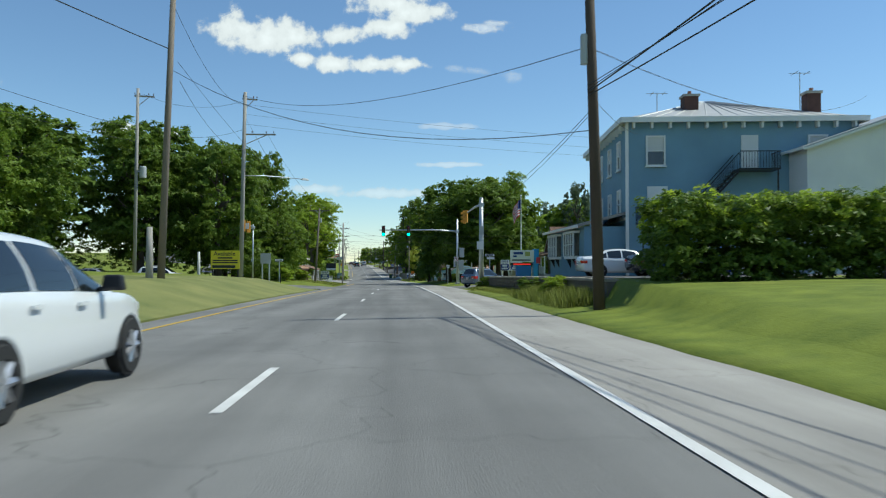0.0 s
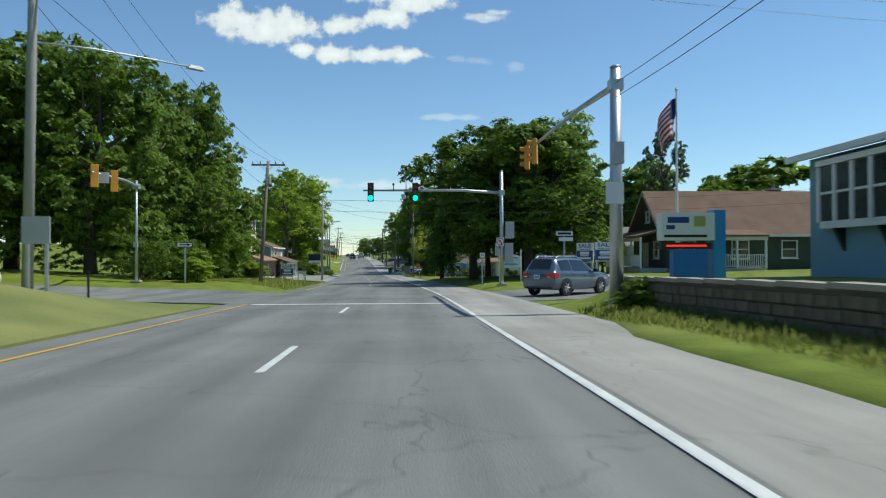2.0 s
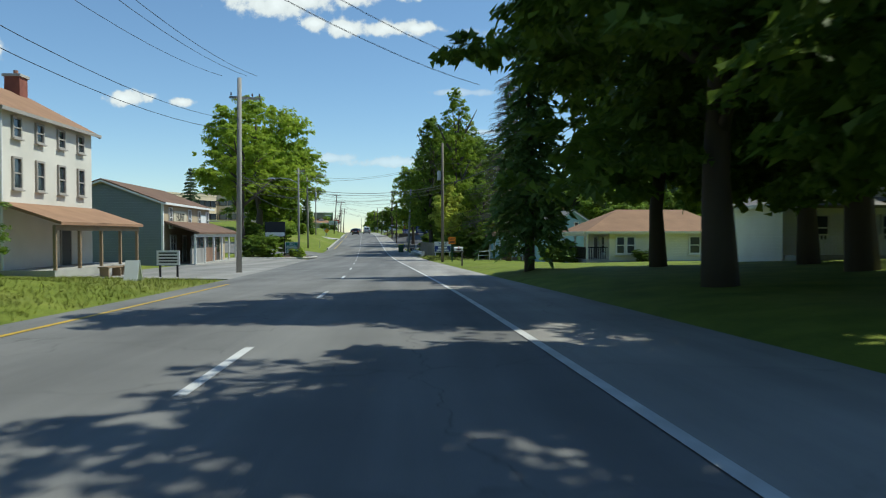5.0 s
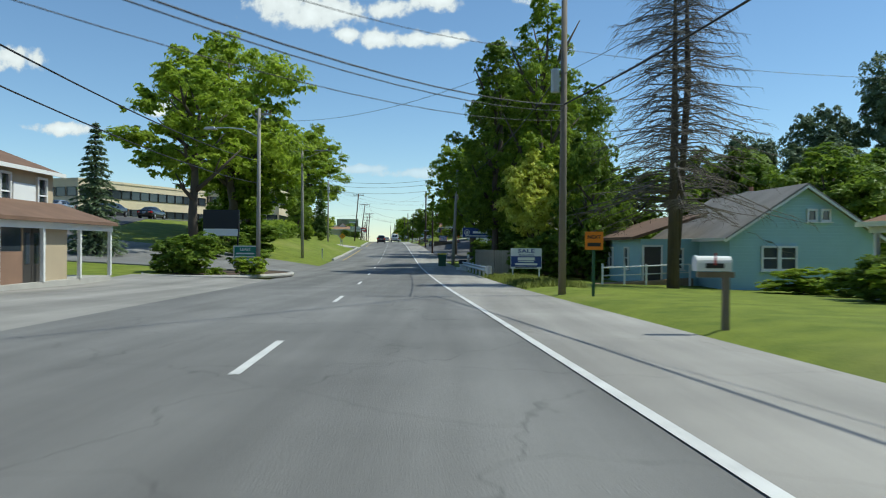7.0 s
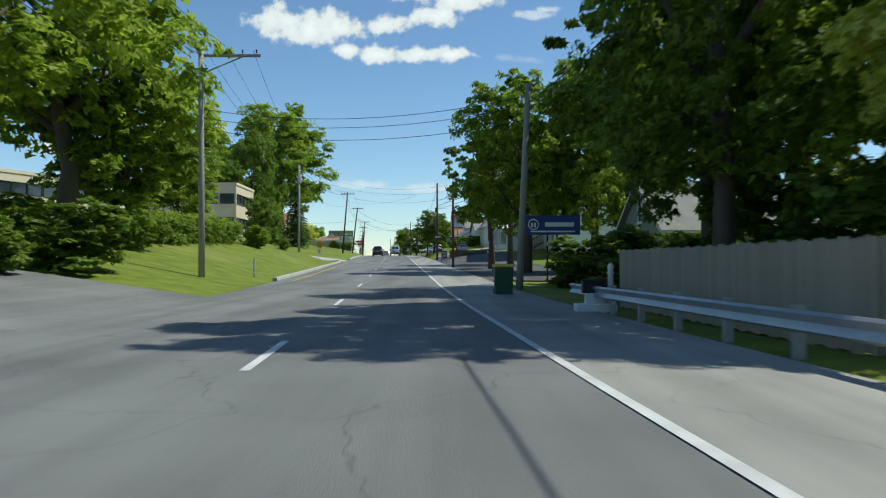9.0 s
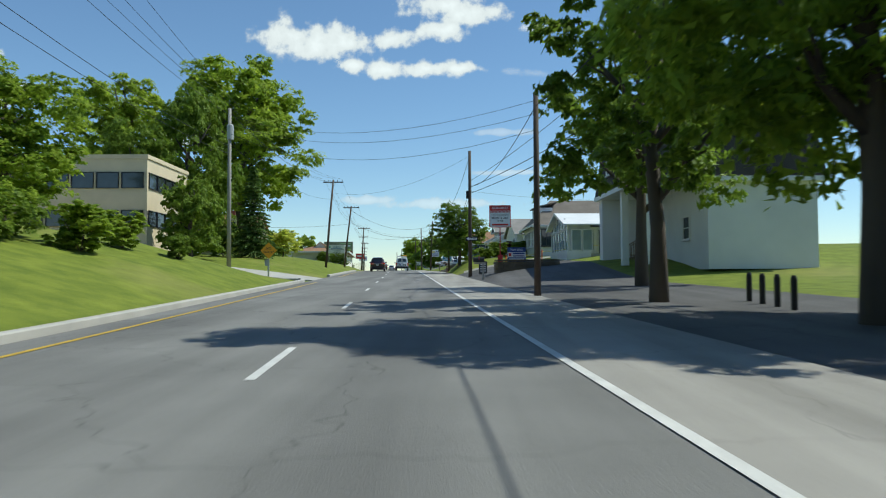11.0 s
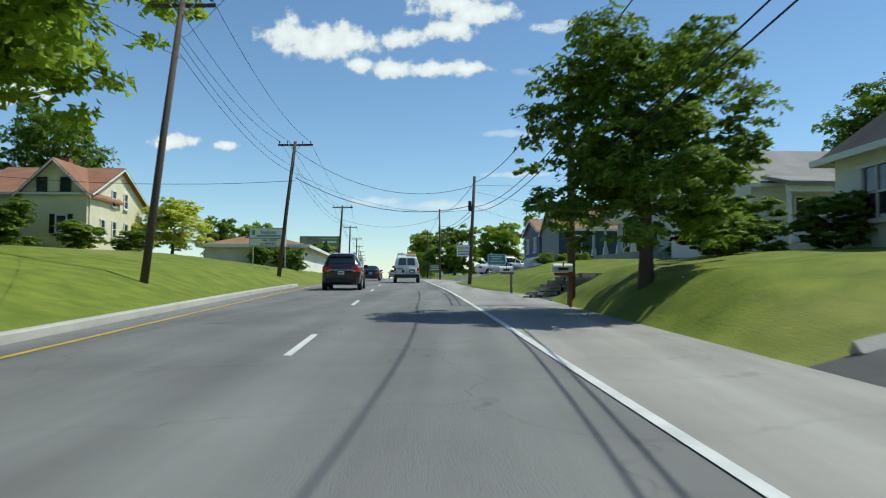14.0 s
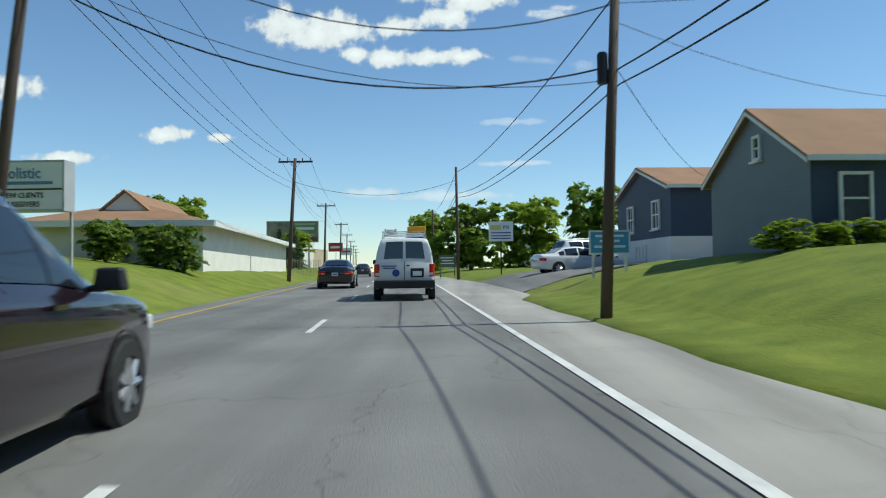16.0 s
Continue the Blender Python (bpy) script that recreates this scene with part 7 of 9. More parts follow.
g = thing("red_marker", at(43.5, 8.2), "small red marker sign on a stake", "sign")
part("stake", Geo().box((0, 0, 0.5), (0.04, 0.04, 1.1)), BLACK_METAL, g)
part("panel", Geo().box((0, -0.03, 1.0), (0.24, 0.02, 0.36)), SIGN_RED, g)

s = panel_sign(59.0, 9.86, 1.85, 0.95, 1.7, "white shop board with a blue end column and red message strip", WHITE_SIGN, 0, thick=0.5)
part("end_column", Geo().box((1.12, 0.1, 1.45), (0.42, 0.6, 2.6)), mat("sky_blue_panel", (0.05, 0.28, 0.62), 0.4), s)
part("message_strip", Geo().box((-0.05, 0.0, 1.52), (1.75, 0.4, 0.22)), INK, s)
part("message_text", Geo().box((-0.05, -0.205, 1.52), (1.4, 0.01, 0.07)), glow("red_led", (1.0, 0.03, 0.02), 0.9), s)
part("base", Geo().box((0.1, 0, 0.7), (1.2, 0.4, 1.4)), mat("bright_blue_panel", (0.03, 0.16, 0.5), 0.45), s)
for x, z, w, h, m in ((-0.35, 2.4, 0.75, 0.2, SIGN_BLUE), (-0.62, 2.15, 0.3, 0.14, SIGN_BLUE), (0.4, 2.35, 0.4, 0.35, mat("olive_print", (0.4, 0.42, 0.12), 0.5)), (-0.1, 1.85, 1.5, 0.09, INK)):
    bar(s, x, z, w, h, m, -0.258)
fp = thing("flagpole", at(60.0, 9.95), "white flagpole with a hanging striped flag", "flagpole")
part("shaft", Geo().tube([(0, 0, -0.2), (0, 0, 7.2)], [0.06, 0.03], 10).lathe((0, 0, 7.2), ((0.03, 0), (0.07, 0.07), (0.02, 0.14)), 10), WHITE_PAINT, fp)


def flag_part(rows, cols):
    g = Geo()
    for j in rows:
        for i in cols:
            def q(a, b):
                f, h = a / 12, b / 13
                return (-0.04 - 0.62 * f + 0.05 * math.sin(5 * h + 3 * f), 0.14 * math.sin(f * 9 + h * 2), 6.95 - 1.35 * h - 0.75 * f * f)
            g.add([q(i, j), q(i + 1, j), q(i + 1, j + 1), q(i, j + 1)], [(0, 1, 2, 3)])
    return g


flag = part("flag", flag_part(range(0, 13, 2), range(12)), mat("red_cloth", (0.45, 0.03, 0.04), 0.8), fp, "red and white striped flag")
part("white_stripe", flag_part(range(1, 13, 2), range(12)), mat("white_cloth", (0.72, 0.72, 0.72), 0.8), flag)
g = flag_part(range(0, 7), range(5))
g.v = [(x, y - 0.012, z) for x, y, z in g.v]
part("canton", g, mat("blue_cloth", (0.03, 0.05, 0.2), 0.8), flag)


def sale_sign(y, u, w, h, z, rz=0.0, x=None):
    s = panel_sign(y, u, w, h, z, "white and blue real-estate sale board on posts", WHITE_SIGN, 2, WHITE_PAINT, rz, x=x)
    letters(s, "SALE", h * 0.26, (0, -0.03, z + h * 0.85), material=SIGN_BLUE, stretch=1.5)
    letters(s, "PRIME ACRES", h * 0.09, (0, -0.03, z + h * 0.665), material=SIGN_BLUE, stretch=1.4)
    part("blue_band", Geo().box((0, -0.03, z + h * 0.35), (w * 0.97, 0.012, h * 0.52)), SIGN_BLUE, s)
    bar(s, 0, z + h * 0.48, w * 0.55, h * 0.15, WHITE_SIGN, -0.042)
    bar(s, 0, z + h * 0.35, w * 0.5, h * 0.05, WHITE_SIGN, -0.042)
    bar(s, 0, z + h * 0.22, w * 0.72, h * 0.10, WHITE_SIGN, -0.042)
    bar(s, 0, z + h * 0.045, w * 0.7, h * 0.04, INK)
    return s


sale_sign(78.3, 12.75, 1.25, 1.2, 1.05)
sale_sign(78.6, 11.6, 1.25, 1.2, 1.05, -0.9)
s = panel_sign(74.9, 9.4, 0.0 + 0.95, 0.24, 2.95, "white street-name sign on a steel post", WHITE_SIGN, 1, GALV, name="street_sign", thick=0.02)
bar(s, 0, 3.07, 0.75, 0.12, INK, -0.016)
part("cross_plate", Geo().box((0.08, -0.0, 2.75), (0.8, 0.02, 0.2)), WHITE_SIGN, s)
s = panel_sign(82.3, 5.8, 0.32, 0.32, 1.82, "square white route marker on a post", WHITE_SIGN, 1, GALV, name="route_sign", thick=0.02)
letters(s, "41", 0.2, (0, -0.015, 1.98), material=INK)
s = panel_sign(84.2, 8.0, 1.3, 0.72, 1.0, "pale blue carved town board between white posts", PALE_BLUE, 2, WHITE_PAINT, post_off=0.74, edge=WHITE_PAINT)
part("crest", Geo().prism([(0.62 * math.cos(math.pi * k / 12), 1.74 + 0.16 * math.sin(math.pi * k / 12)) for k in range(13)], -0.02, 0.02, "y"), PALE_BLUE, s)
DULL_BLUE = mat("dull_blue_lettering", (0.12, 0.22, 0.30), 0.6, bump=0)
for z, w, h in ((1.66, 1.0, 0.11), (1.45, 0.3, 0.12), (1.28, 0.8, 0.04), (1.18, 1.0, 0.05)):
    bar(s, 0, z, w, h, DULL_BLUE)
for q in (-0.74, 0.74):
    part("post_top", Geo().box((q, 0.07, 1.4), (0.10, 0.10, 1.5)).prism([(q - 0.05, 2.15), (q + 0.05, 2.15), (q, 2.32)], 0.02, 0.12, "y"), WHITE_PAINT, s)
gz_ = house(120, 21, 6.5, 5, 2.6, "gable_y", 1.6, "small white cottage behind the maples", WHITE_SIDING, ROOF_GREY, [("S", -1.6, 1.5, 0.9, 1.2), ("S", 1.6, 1.5, 0.9, 1.2)], name="cottage")
porch(gz_, 6.5, 5, "S", -3.2, 3.2, 1.8, 2.3, 0.4, ROOF_GREY, 4, WHITE_PAINT, True)
house(112, 29, 8, 6, 2.8, "gable_x", 1.8, "white cottage on the lawn behind trees", WHITE_SIDING, ROOF_GREY, [("S", -2, 1.5, 1, 1.3), ("S", 2, 1.5, 1, 1.3)], name="cottage")

wood_box = mat("weathered_board", (0.28, 0.20, 0.12), 0.8, vary=0.25)
# left side: farmhouse and the row of shops
SLATE_PAINT = board_mat("dull_slate_blue_boards", (0.16, 0.19, 0.22), 0.18)
farm = house(122.0, 0, 7.2, 9.0, 7.3, "gable_y", 1.9, "three-storey old white stucco farmhouse with porch and brown roof", WHITE_STUCCO, ROOF_TAN,
             [("E", a, z, 0.75, h, "sash") for z, h in ((6.55, 0.95), (4.55, 1.45)) for a in (-3.1, -1.1, 1.0, 3.1)] + [("S", -1.6, 4.4, 0.8, 1.4), ("S", 1.6, 4.4, 0.8, 1.4)], x=-21.7, trim=mat("aged_window_paint", (0.34, 0.31, 0.27), 0.7), name="farmhouse", chimney=((0, -3.2, 0.9, 2.9, BRICK), (0, 3.8, 0.8, 2.9, BRICK)), doors=(("E", 1.4, 0.95, 2.05, DARK_DOOR),))
part("downpipe", Geo().tube([(3.68, -4.42, 0), (3.68, -4.42, 7.2)], 0.06, 6), WHITE_PAINT, farm)
porch(farm, 7.2, 9.0, "E", -4.5, 4.9, 2.3, 2.25, 0.85, ROOF_TAN, 5, wood_box, False, 0.3)
shops = house(145, 0, 8.0, 14.5, 4.5, "gable_y", 1.5, "two-storey tan stucco shop row with a brown pent roof", TAN_STUCCO, ROOF_BROWN,
              [("E", a, 3.5, 0.8, 1.5, "sash") for a in (-5.2, 0.2, 3.4, 6.2)] + [("E", 1.6, 1.6, 1.3, 1.3, "cross"), ("E", -4.6, 1.6, 1.5, 1.3, "cross")],
              x=-22.6, rz=0.05, name="shop_row", category="building", doors=(("E", 4.2, 1.0, 2.1, DARK_DOOR), ("E", -1.4, 1.0, 2.1, DARK_DOOR)))
part("end_wall", Geo().prism([(-4.02, -0.5), (4.02, -0.5), (4.02, 4.35), (0, 5.85), (-4.02, 4.35)], -7.28, -7.255, "y"), SLATE_PAINT, shops, "dull slate-blue boarded gable wall")
part("corner_board", Geo().box((4.03, -7.2, 2.2), (0.14, 0.2, 4.5)), WHITE_PAINT, shops)
hb = part("name_board", Geo().box((4.03, -2.6, 3.55), (0.05, 3.6, 0.95)), mat("cream_board", (0.55, 0.50, 0.38), 0.7), shops)
letters(hb, "HUNT", 0.8, (4.07, -2.6, 3.55), math.pi / 2, INK)
part("name_board", Geo().box((4.03, 4.85, 3.5), (0.05, 1.7, 0.8)), WHITE_SIGN, shops)
# the ground floor reaches out under the pent roof, closed by panels, glazing and a double door
GREY_PANEL = board_mat("dull_grey_panel_boards", (0.30, 0.29, 0.27), 0.3, "Y", 0.8, 0.4, 0.2)
BROWN_PANEL = board_mat("brown_panel_boards", (0.25, 0.15, 0.10), 0.3, "Y", 0.8, 0.4, 0.2)
for a0, a1, m, lab in ((-6.9, -3.3, GREY_PANEL, "dull grey lower panel"), (-3.25, 1.0, BROWN_PANEL, "brown boarded lower panel")):
    part("infill_panel", Geo().box((5.9, (a0 + a1) / 2, 0.55), (0.1, a1 - a0, 1.4)), m, shops, lab)
    n = 3
    for k in range(n):
        b0 = a0 + (a1 - a0) * k / n
        b1 = a0 + (a1 - a0) * (k + 1) / n
        part("shop_window", Geo().box((5.9, (b0 + b1) / 2, 1.7), (0.04, b1 - b0 - 0.08, 0.88)), GLASS, shops, "dark shop glazing")
        part("mullion", Geo().box((5.9, b1, 1.7), (0.09, 0.08, 0.9)), wood_box, shops)
part("infill_panel", Geo().box((5.9, 3.3, 1.0), (0.1, 2.0, 2.3)), TAN_STUCCO, shops, "tan wall beside the door")
for a in (1.33, 1.97):
    part("door", Geo().box((5.9, a, 1.05), (0.06, 0.6, 2.1)), DARK_DOOR, shops, "dark brown door leaf")
    part("door_pane", Geo().box((5.935, a, 1.35), (0.01, 0.36, 1.1)), GLASS, shops)
porch(shops, 8.0, 14.5, "E", -7.0, 7.9, 2.2, 2.3, 0.8, ROOF_BROWN, 6, WHITE_PAINT, False, 0.15)
sale_sign(101, -9.2, 1.15, 1.15, 0.35)
s = panel_sign(118.5, -9.4, 1.0, 0.65, 0.55, "white notice board on two posts", WHITE_SIGN, 2, BLACK_METAL)
for z in (1.08, 0.94, 0.8, 0.68):
    bar(s, 0, z, 0.8, 0.06, INK)
s = thing("sandwich_board", at(112.5, -9.0), "small white folding sandwich board", "sign")
part("front_panel", Geo().prism([(-0.28, 0.0), (-0.02, 0.75), (0.0, 0.75), (-0.25, 0.0)], -0.25, 0.25, "x"), WHITE_SIGN, s)
part("back_panel", Geo().prism([(0.28, 0.0), (0.02, 0.75), (0.0, 0.75), (0.25, 0.0)], -0.25, 0.25, "x"), WHITE_SIGN, s)
for k in range(2):
    b = thing("bench", at(118.5 + k * 2.4, -11.9), "plain weathered timber bench by the porch", "bench", "porch benches")
    part("seat", Geo().box((0, 0, 0.44), (0.45, 1.6, 0.06)), wood_box, b)
    for yy in (-0.65, 0.65):
        part("leg", Geo().box((0, yy, 0.2), (0.38, 0.08, 0.44)), wood_box, b)

# island with boards
s = panel_sign(164.2, -10.35, 2.1, 1.55, 2.05, "black roadside board with a white lower panel", mat("black_board", (0.012, 0.014, 0.02), 0.5), 2, BLACK_METAL, thick=0.22)
part("white_panel", Geo().box((0, -0.115, 2.27), (2.02, 0.02, 0.42)), WHITE_SIGN, s)
s = panel_sign(161.3, -8.33, 1.25, 1.1, 0.5, "teal and white tenant board on two posts", SIGN_GREEN, 2, WOOD_POLE, edge=WHITE_PAINT)
letters(s, "LEASE", 0.22, (0, -0.03, 1.42), material=WHITE_SIGN)
for z, w in ((1.2, 1.0), (1.02, 1.1), (0.86, 0.9), (0.72, 1.1), (0.6, 1.0)):
    bar(s, 0, z, w, 0.08, WHITE_SIGN)
ring = [(rx_(161.5) - 9.8 + 3.9 * math.cos(2 * math.pi * k / 28), 161.6 + 4.6 * math.sin(2 * math.pi * k / 28), gz(161.5, -9) + 0.03) for k in range(29)]
setting("island_kerb", Geo().tube(ring, 0.11, 8), CONCRETE, "weathered low kerb round the planted island", "kerb")
bed = Geo().add([(rx_(161.5) - 9.8, 161.6, gz(161.5, -9) + 0.14)] + [(x, y, z + 0.04) for x, y, z in ring[:-1]], [(0, 1 + k, 1 + (k + 1) % 28) for k in range(28)])
setting("planting_bed", bed, mat("brown_mulch", (0.10, 0.065, 0.04), 0.95, vary=0.35, scale=6, bump=0.8), "brown mulch bed on the island", "planting bed")

# offices on the hill
for y, u, w, d, h, b, lift in ((241.5, -45.8, 13, 28, 6.4, -0.36, -1.1), (259.2, -30.7, 19, 10, 7.2, 0.03, 0.0)):
    o = house(y, u, w, d, h, "flat", 0, "sand-coloured office block with ribbon windows", SAND, ROOF_GREY, name="office_building", category="building", trim=SAND, rz=b, base=lift)
    for z in (h * 0.30, h * 0.74):
        for face, ln in (("S", w), ("E", d)):
            k = int(ln / 2.0)
            for i in range(k):
                c, r_ = facing(w, d, face, -ln / 2 + 1.2 + (ln - 2.4) * i / max(1, k - 1), z, 0.012)
                window(o, c, 1.85, 1.35, r_, BLACK_METAL, "plain", sill=False, t=0.05)
for i, m in enumerate((BLACKISH, CHARCOAL, DARK_RED, SILVER, PEARL, STEEL_BLUE)):
    sedan(at(205 + (i % 2) * 1.5, -29 - i * 3.1), math.pi / 2 * 2 * (i % 2), "parked car on the office car park", m)

# ---------- second stretch, right side ----------
house(160, 18.9, 7.0, 10.0, 2.55, "gable_y", 2.3, "small teal clapboard bungalow with a worn grey roof", TEAL_SIDING, ROOF_GREY,
             [("S", 0.35, 3.55, 0.5, 0.6, "plain"), ("S", 1.0, 3.55, 0.5, 0.6, "plain"), ("S", -1.6, 1.55, 0.85, 1.15), ("S", -0.75, 1.55, 0.85, 1.15), ("S", -1.8, 0.05, 0.5, 0.3, "plain")], rz=0.05, name="bungalow", chimney=((0.8, 2, 0.5, 2.5, BRICK),))
teal2 = house(162, 14.0, 3.2, 7.5, 2.4, "none", 0, "low teal wing with a porch under a brown roof", TEAL_SIDING, ROOF_BROWN, [("S", 0.2, 1.4, 0.8, 1.1), ("W", 1.5, 1.4, 0.8, 1.2), ("W", -1.5, 1.4, 0.8, 1.2)], rz=0.05, name="bungalow_wing", doors=(("S", -1.0, 0.85, 2.0, DARK_DOOR),))
part("roof", Geo().prism([(-2.1, 2.35), (1.7, 3.6), (1.7, 3.75), (-2.1, 2.5)], -4.1, 4.1, "y"), ROOF_BROWN, teal2, "brown shingled lean-to roof")
cb = house(141.2, 0, 9.0, 6.6, 2.45, "none", 0, "cream clapboard bungalow with a tan roof and corner porch", CREAM_SIDING, ROOF_TAN, [("S", -3.7, 1.45, 0.7, 1.3), ("S", -2.95, 1.45, 0.7, 1.3), ("S", 1.8, 1.45, 0.9, 1.3), ("W", 2.0, 1.45, 0.9, 1.3), ("W", -2.1, 1.45, 0.9, 1.3)], x=17.7, rz=0.05, name="bungalow", base=-0.1, plinth=0.35, doors=(("W", 0.2, 0.9, 2.0, DARK_DOOR),))
vs = [(-6.4, -3.8, 2.4), (5.0, -3.8, 2.4), (5.0, 3.8, 2.4), (-6.4, 3.8, 2.4), (-2.9, -0.1, 4.1), (2.3, -0.1, 4.1), (2.3, 0.1, 4.1), (-2.9, 0.1, 4.1)]
part("roof", Geo().add(vs, [(3, 2, 1, 0), (0, 1, 5, 4), (1, 2, 6, 5), (2, 3, 7, 6), (3, 0, 4, 7), (4, 5, 6, 7)]), ROOF_TAN, cb, "tan shingled hipped roof")
for c_, s_ in (((-0.7, -3.82, 2.36), (11.4, 0.1, 0.16)), ((-6.42, 0, 2.36), (0.1, 7.54, 0.16))):
    part("gutter", Geo().box(c_, s_), CREAM_SIDING, cb)
part("porch_floor", Geo().box((-5.35, 0, 0.1), (1.69, 6.6, 0.7)), CONCRETE, cb)
part("porch_beam", Geo().box((-6.1, 0, 2.2), (0.14, 7.0, 0.22)), WHITE_PAINT, cb)
for yy in (-3.2, 0, 3.2):
    part("porch_post", Geo().box((-6.1, yy, 1.27), (0.13, 0.13, 1.66)), WHITE_PAINT, cb)
for a, b in (((-6.1, -3.2), (-4.6, -3.2)), ((-6.1, -3.2), (-6.1, 3.2))):
    g = Geo().tube([(*a, 1.3), (*b, 1.3)], 0.035, 5)
    n = int(max(abs(b[0] - a[0]), abs(b[1] - a[1])) / 0.16)
    for k in range(n):
        g.box((a[0] + (b[0] - a[0]) * k / n, a[1] + (b[1] - a[1]) * k / n, 0.87), (0.035, 0.035, 0.82))
    part("porch_rail", g, BLACK_METAL, cb, "dark porch railing")
for i, (y, x, w, h) in enumerate(((139.5, 10.4, 2.4, 1.6), (141.5, 10.2, 2.2, 1.4), (136.8, 15.6, 1.8, 0.9))):
    bush(y, 0, w, h, "dark rounded shrub beside the porch", LEAF_DARK, i, x=x)

ramp = thing("access_ramp", at(158.0, 11.8), "white-railed wooden access ramp to the bungalow", "ramp", rz=0.05)
part("deck", Geo().prism([(-1.8, -0.1), (3.0, -0.1), (3.0, 0.35), (-1.8, 0.02)], -0.5, 0.6, "y"), wood_box, ramp)
for i in range(5):
    part("post", Geo().box((-1.6 + i * 1.1, -0.55, 0.5), (0.09, 0.09, 1.1)), WHITE_PAINT, ramp)
part("handrail", Geo().tube([(-1.6, -0.55, 0.85), (2.8, -0.55, 1.05)], 0.04, 6), WHITE_PAINT, ramp)
part("mid_rail", Geo().tube([(-1.6, -0.55, 0.45), (2.8, -0.55, 0.65)], 0.03, 6), WHITE_PAINT, ramp)


def mailbox(y, u, label, box_m, post_m, h=1.05, x=None, rz=0.0, bars=True):
    p = at(y, u) if x is None else Vector((x, y, gz(y, x - rx_(y))))
    t = thing("mailbox", p, label, "mailbox", "mailboxes", rz)
    part("post", Geo().box((0.12, 0, h / 2 - 0.15), (0.10, 0.10, h + 0.3)), post_m, t)
    part("arm", Geo().box((-0.05, 0, h - 0.06), (0.6, 0.09, 0.09)), post_m, t)
    out = [(-0.11, 0), (0.11, 0), (0.11, 0.14)] + [(0.11 * math.cos(math.pi * k / 8), 0.14 + 0.11 * math.sin(math.pi * k / 8)) for k in range(1, 8)] + [(-0.11, 0.14)]
    b = part("box", Geo().prism([(yy, zz + h) for yy, zz in out], -0.38, 0.18, "x"), box_m, t)
    part("door", Geo().prism([(yy * 1.06, zz * 1.04 + h) for yy, zz in out], -0.40, -0.375, "x"), box_m, b)
    part("flag", Geo().box((-0.1, -0.13, h + 0.2), (0.03, 0.02, 0.2)), SIGN_RED, b)
    if bars:
        part("number_bar", Geo().box((-0.1, -0.114, h + 0.09), (0.3, 0.008, 0.08)), INK, b)
    return t


mailbox(133.1, 5.3, "white metal mailbox on a wooden post", WHITE_PAINT, WOOD_POLE, 0.98)
s = panel_sign(143.2, 5.95, 0.55, 0.55, 1.4, "orange roadwork sign with black words", SIGN_ORANGE, 1, mat("green_steel_post", (0.03, 0.10, 0.05), 0.5), thick=0.02, name="road_sign")
letters(s, "NEXT", 0.16, (0, -0.015, 1.78), material=INK)
bar(s, 0, 1.56, 0.4, 0.11, INK, -0.016)
sale_sign(161.3, 7.1, 1.7, 1.12, 0.55)

rail = thing("guardrail", at(169.5, 5.0), "galvanised steel guardrail on posts", "guardrail")
g = Geo()
prof = ((0, 0.42), (-0.05, 0.46), (0.0, 0.53), (0.02, 0.56), (0.0, 0.59), (-0.05, 0.66), (0, 0.70), (0.02, 0.70), (0.03, 0.42))
vs, k = [], len(prof)
for i in range(10):
    y = 161.9 + i * 1.72
    for a, b in prof:
        vs.append((rx_(y) + 5.05 - 0.02 * i + a, y, gz(y, 5.0) + b - 0.03))
g.add(vs, [(i * k + j, i * k + (j + 1) % k, (i + 1) * k + (j + 1) % k, (i + 1) * k + j) for i in range(9) for j in range(k)])
o = part("beam", g, GALV, rail, smooth=False)
o.matrix_parent_inverse = rail.matrix_world.inverted()
for i in range(8):
    y = 162.4 + i * 2.0
    o = part("post", Geo().box((rx_(y) + 5.15, y, gz(y, 5.1) + 0.25), (0.12, 0.16, 0.9)), GALV, rail)
    o.matrix_parent_inverse = rail.matrix_world.inverted()
o = part("end_terminal", Geo().tube([(rx_(161.5) + 5.08, 161.6, gz(161.5, 5) + 0.30), (rx_(161.5) + 5.08, 161.6, gz(161.5, 5) + 0.72)], 0.17, 12), GALV, rail)
o.matrix_parent_inverse = rail.matrix_world.inverted()

FENCE = mat("weathered_fence_board", (0.42, 0.36, 0.27), 0.85, vary=0.25, scale=4, grain=15, bump=0.4, stretch=(3, 3, 0.3), island=0.15)
fence = thing("fence", at(171, 6.0), "weathered wooden board fence behind the guardrail", "fence")
bm_ = Geo().prism([(-0.068, 0), (0.068, 0), (0.068, 1.42), (0.035, 1.5), (-0.035, 1.5), (-0.068, 1.42)], -0.012, 0.012, "x").mesh("board", FENCE)
for i in range(74):
    y = 166.2 + i * 0.142
    o = part("board", bm_, None, fence)
    o.matrix_parent_inverse = fence.matrix_world.inverted()
    o.location = (rx_(y) + 6.0, y, gz(y, 6.0) + 0.03 + 0.02 * math.sin(i * 1.7))
for i in range(38):
    o = part("board", bm_, None, fence)
    o.matrix_parent_inverse = fence.matrix_world.inverted() @ Matrix.Translation((rx_(166.2) + 6.1 + i * 0.142, 166.15, gz(166, 6.3) + 0.03)) @ Matrix.Rotation(math.pi / 2, 4, "Z")
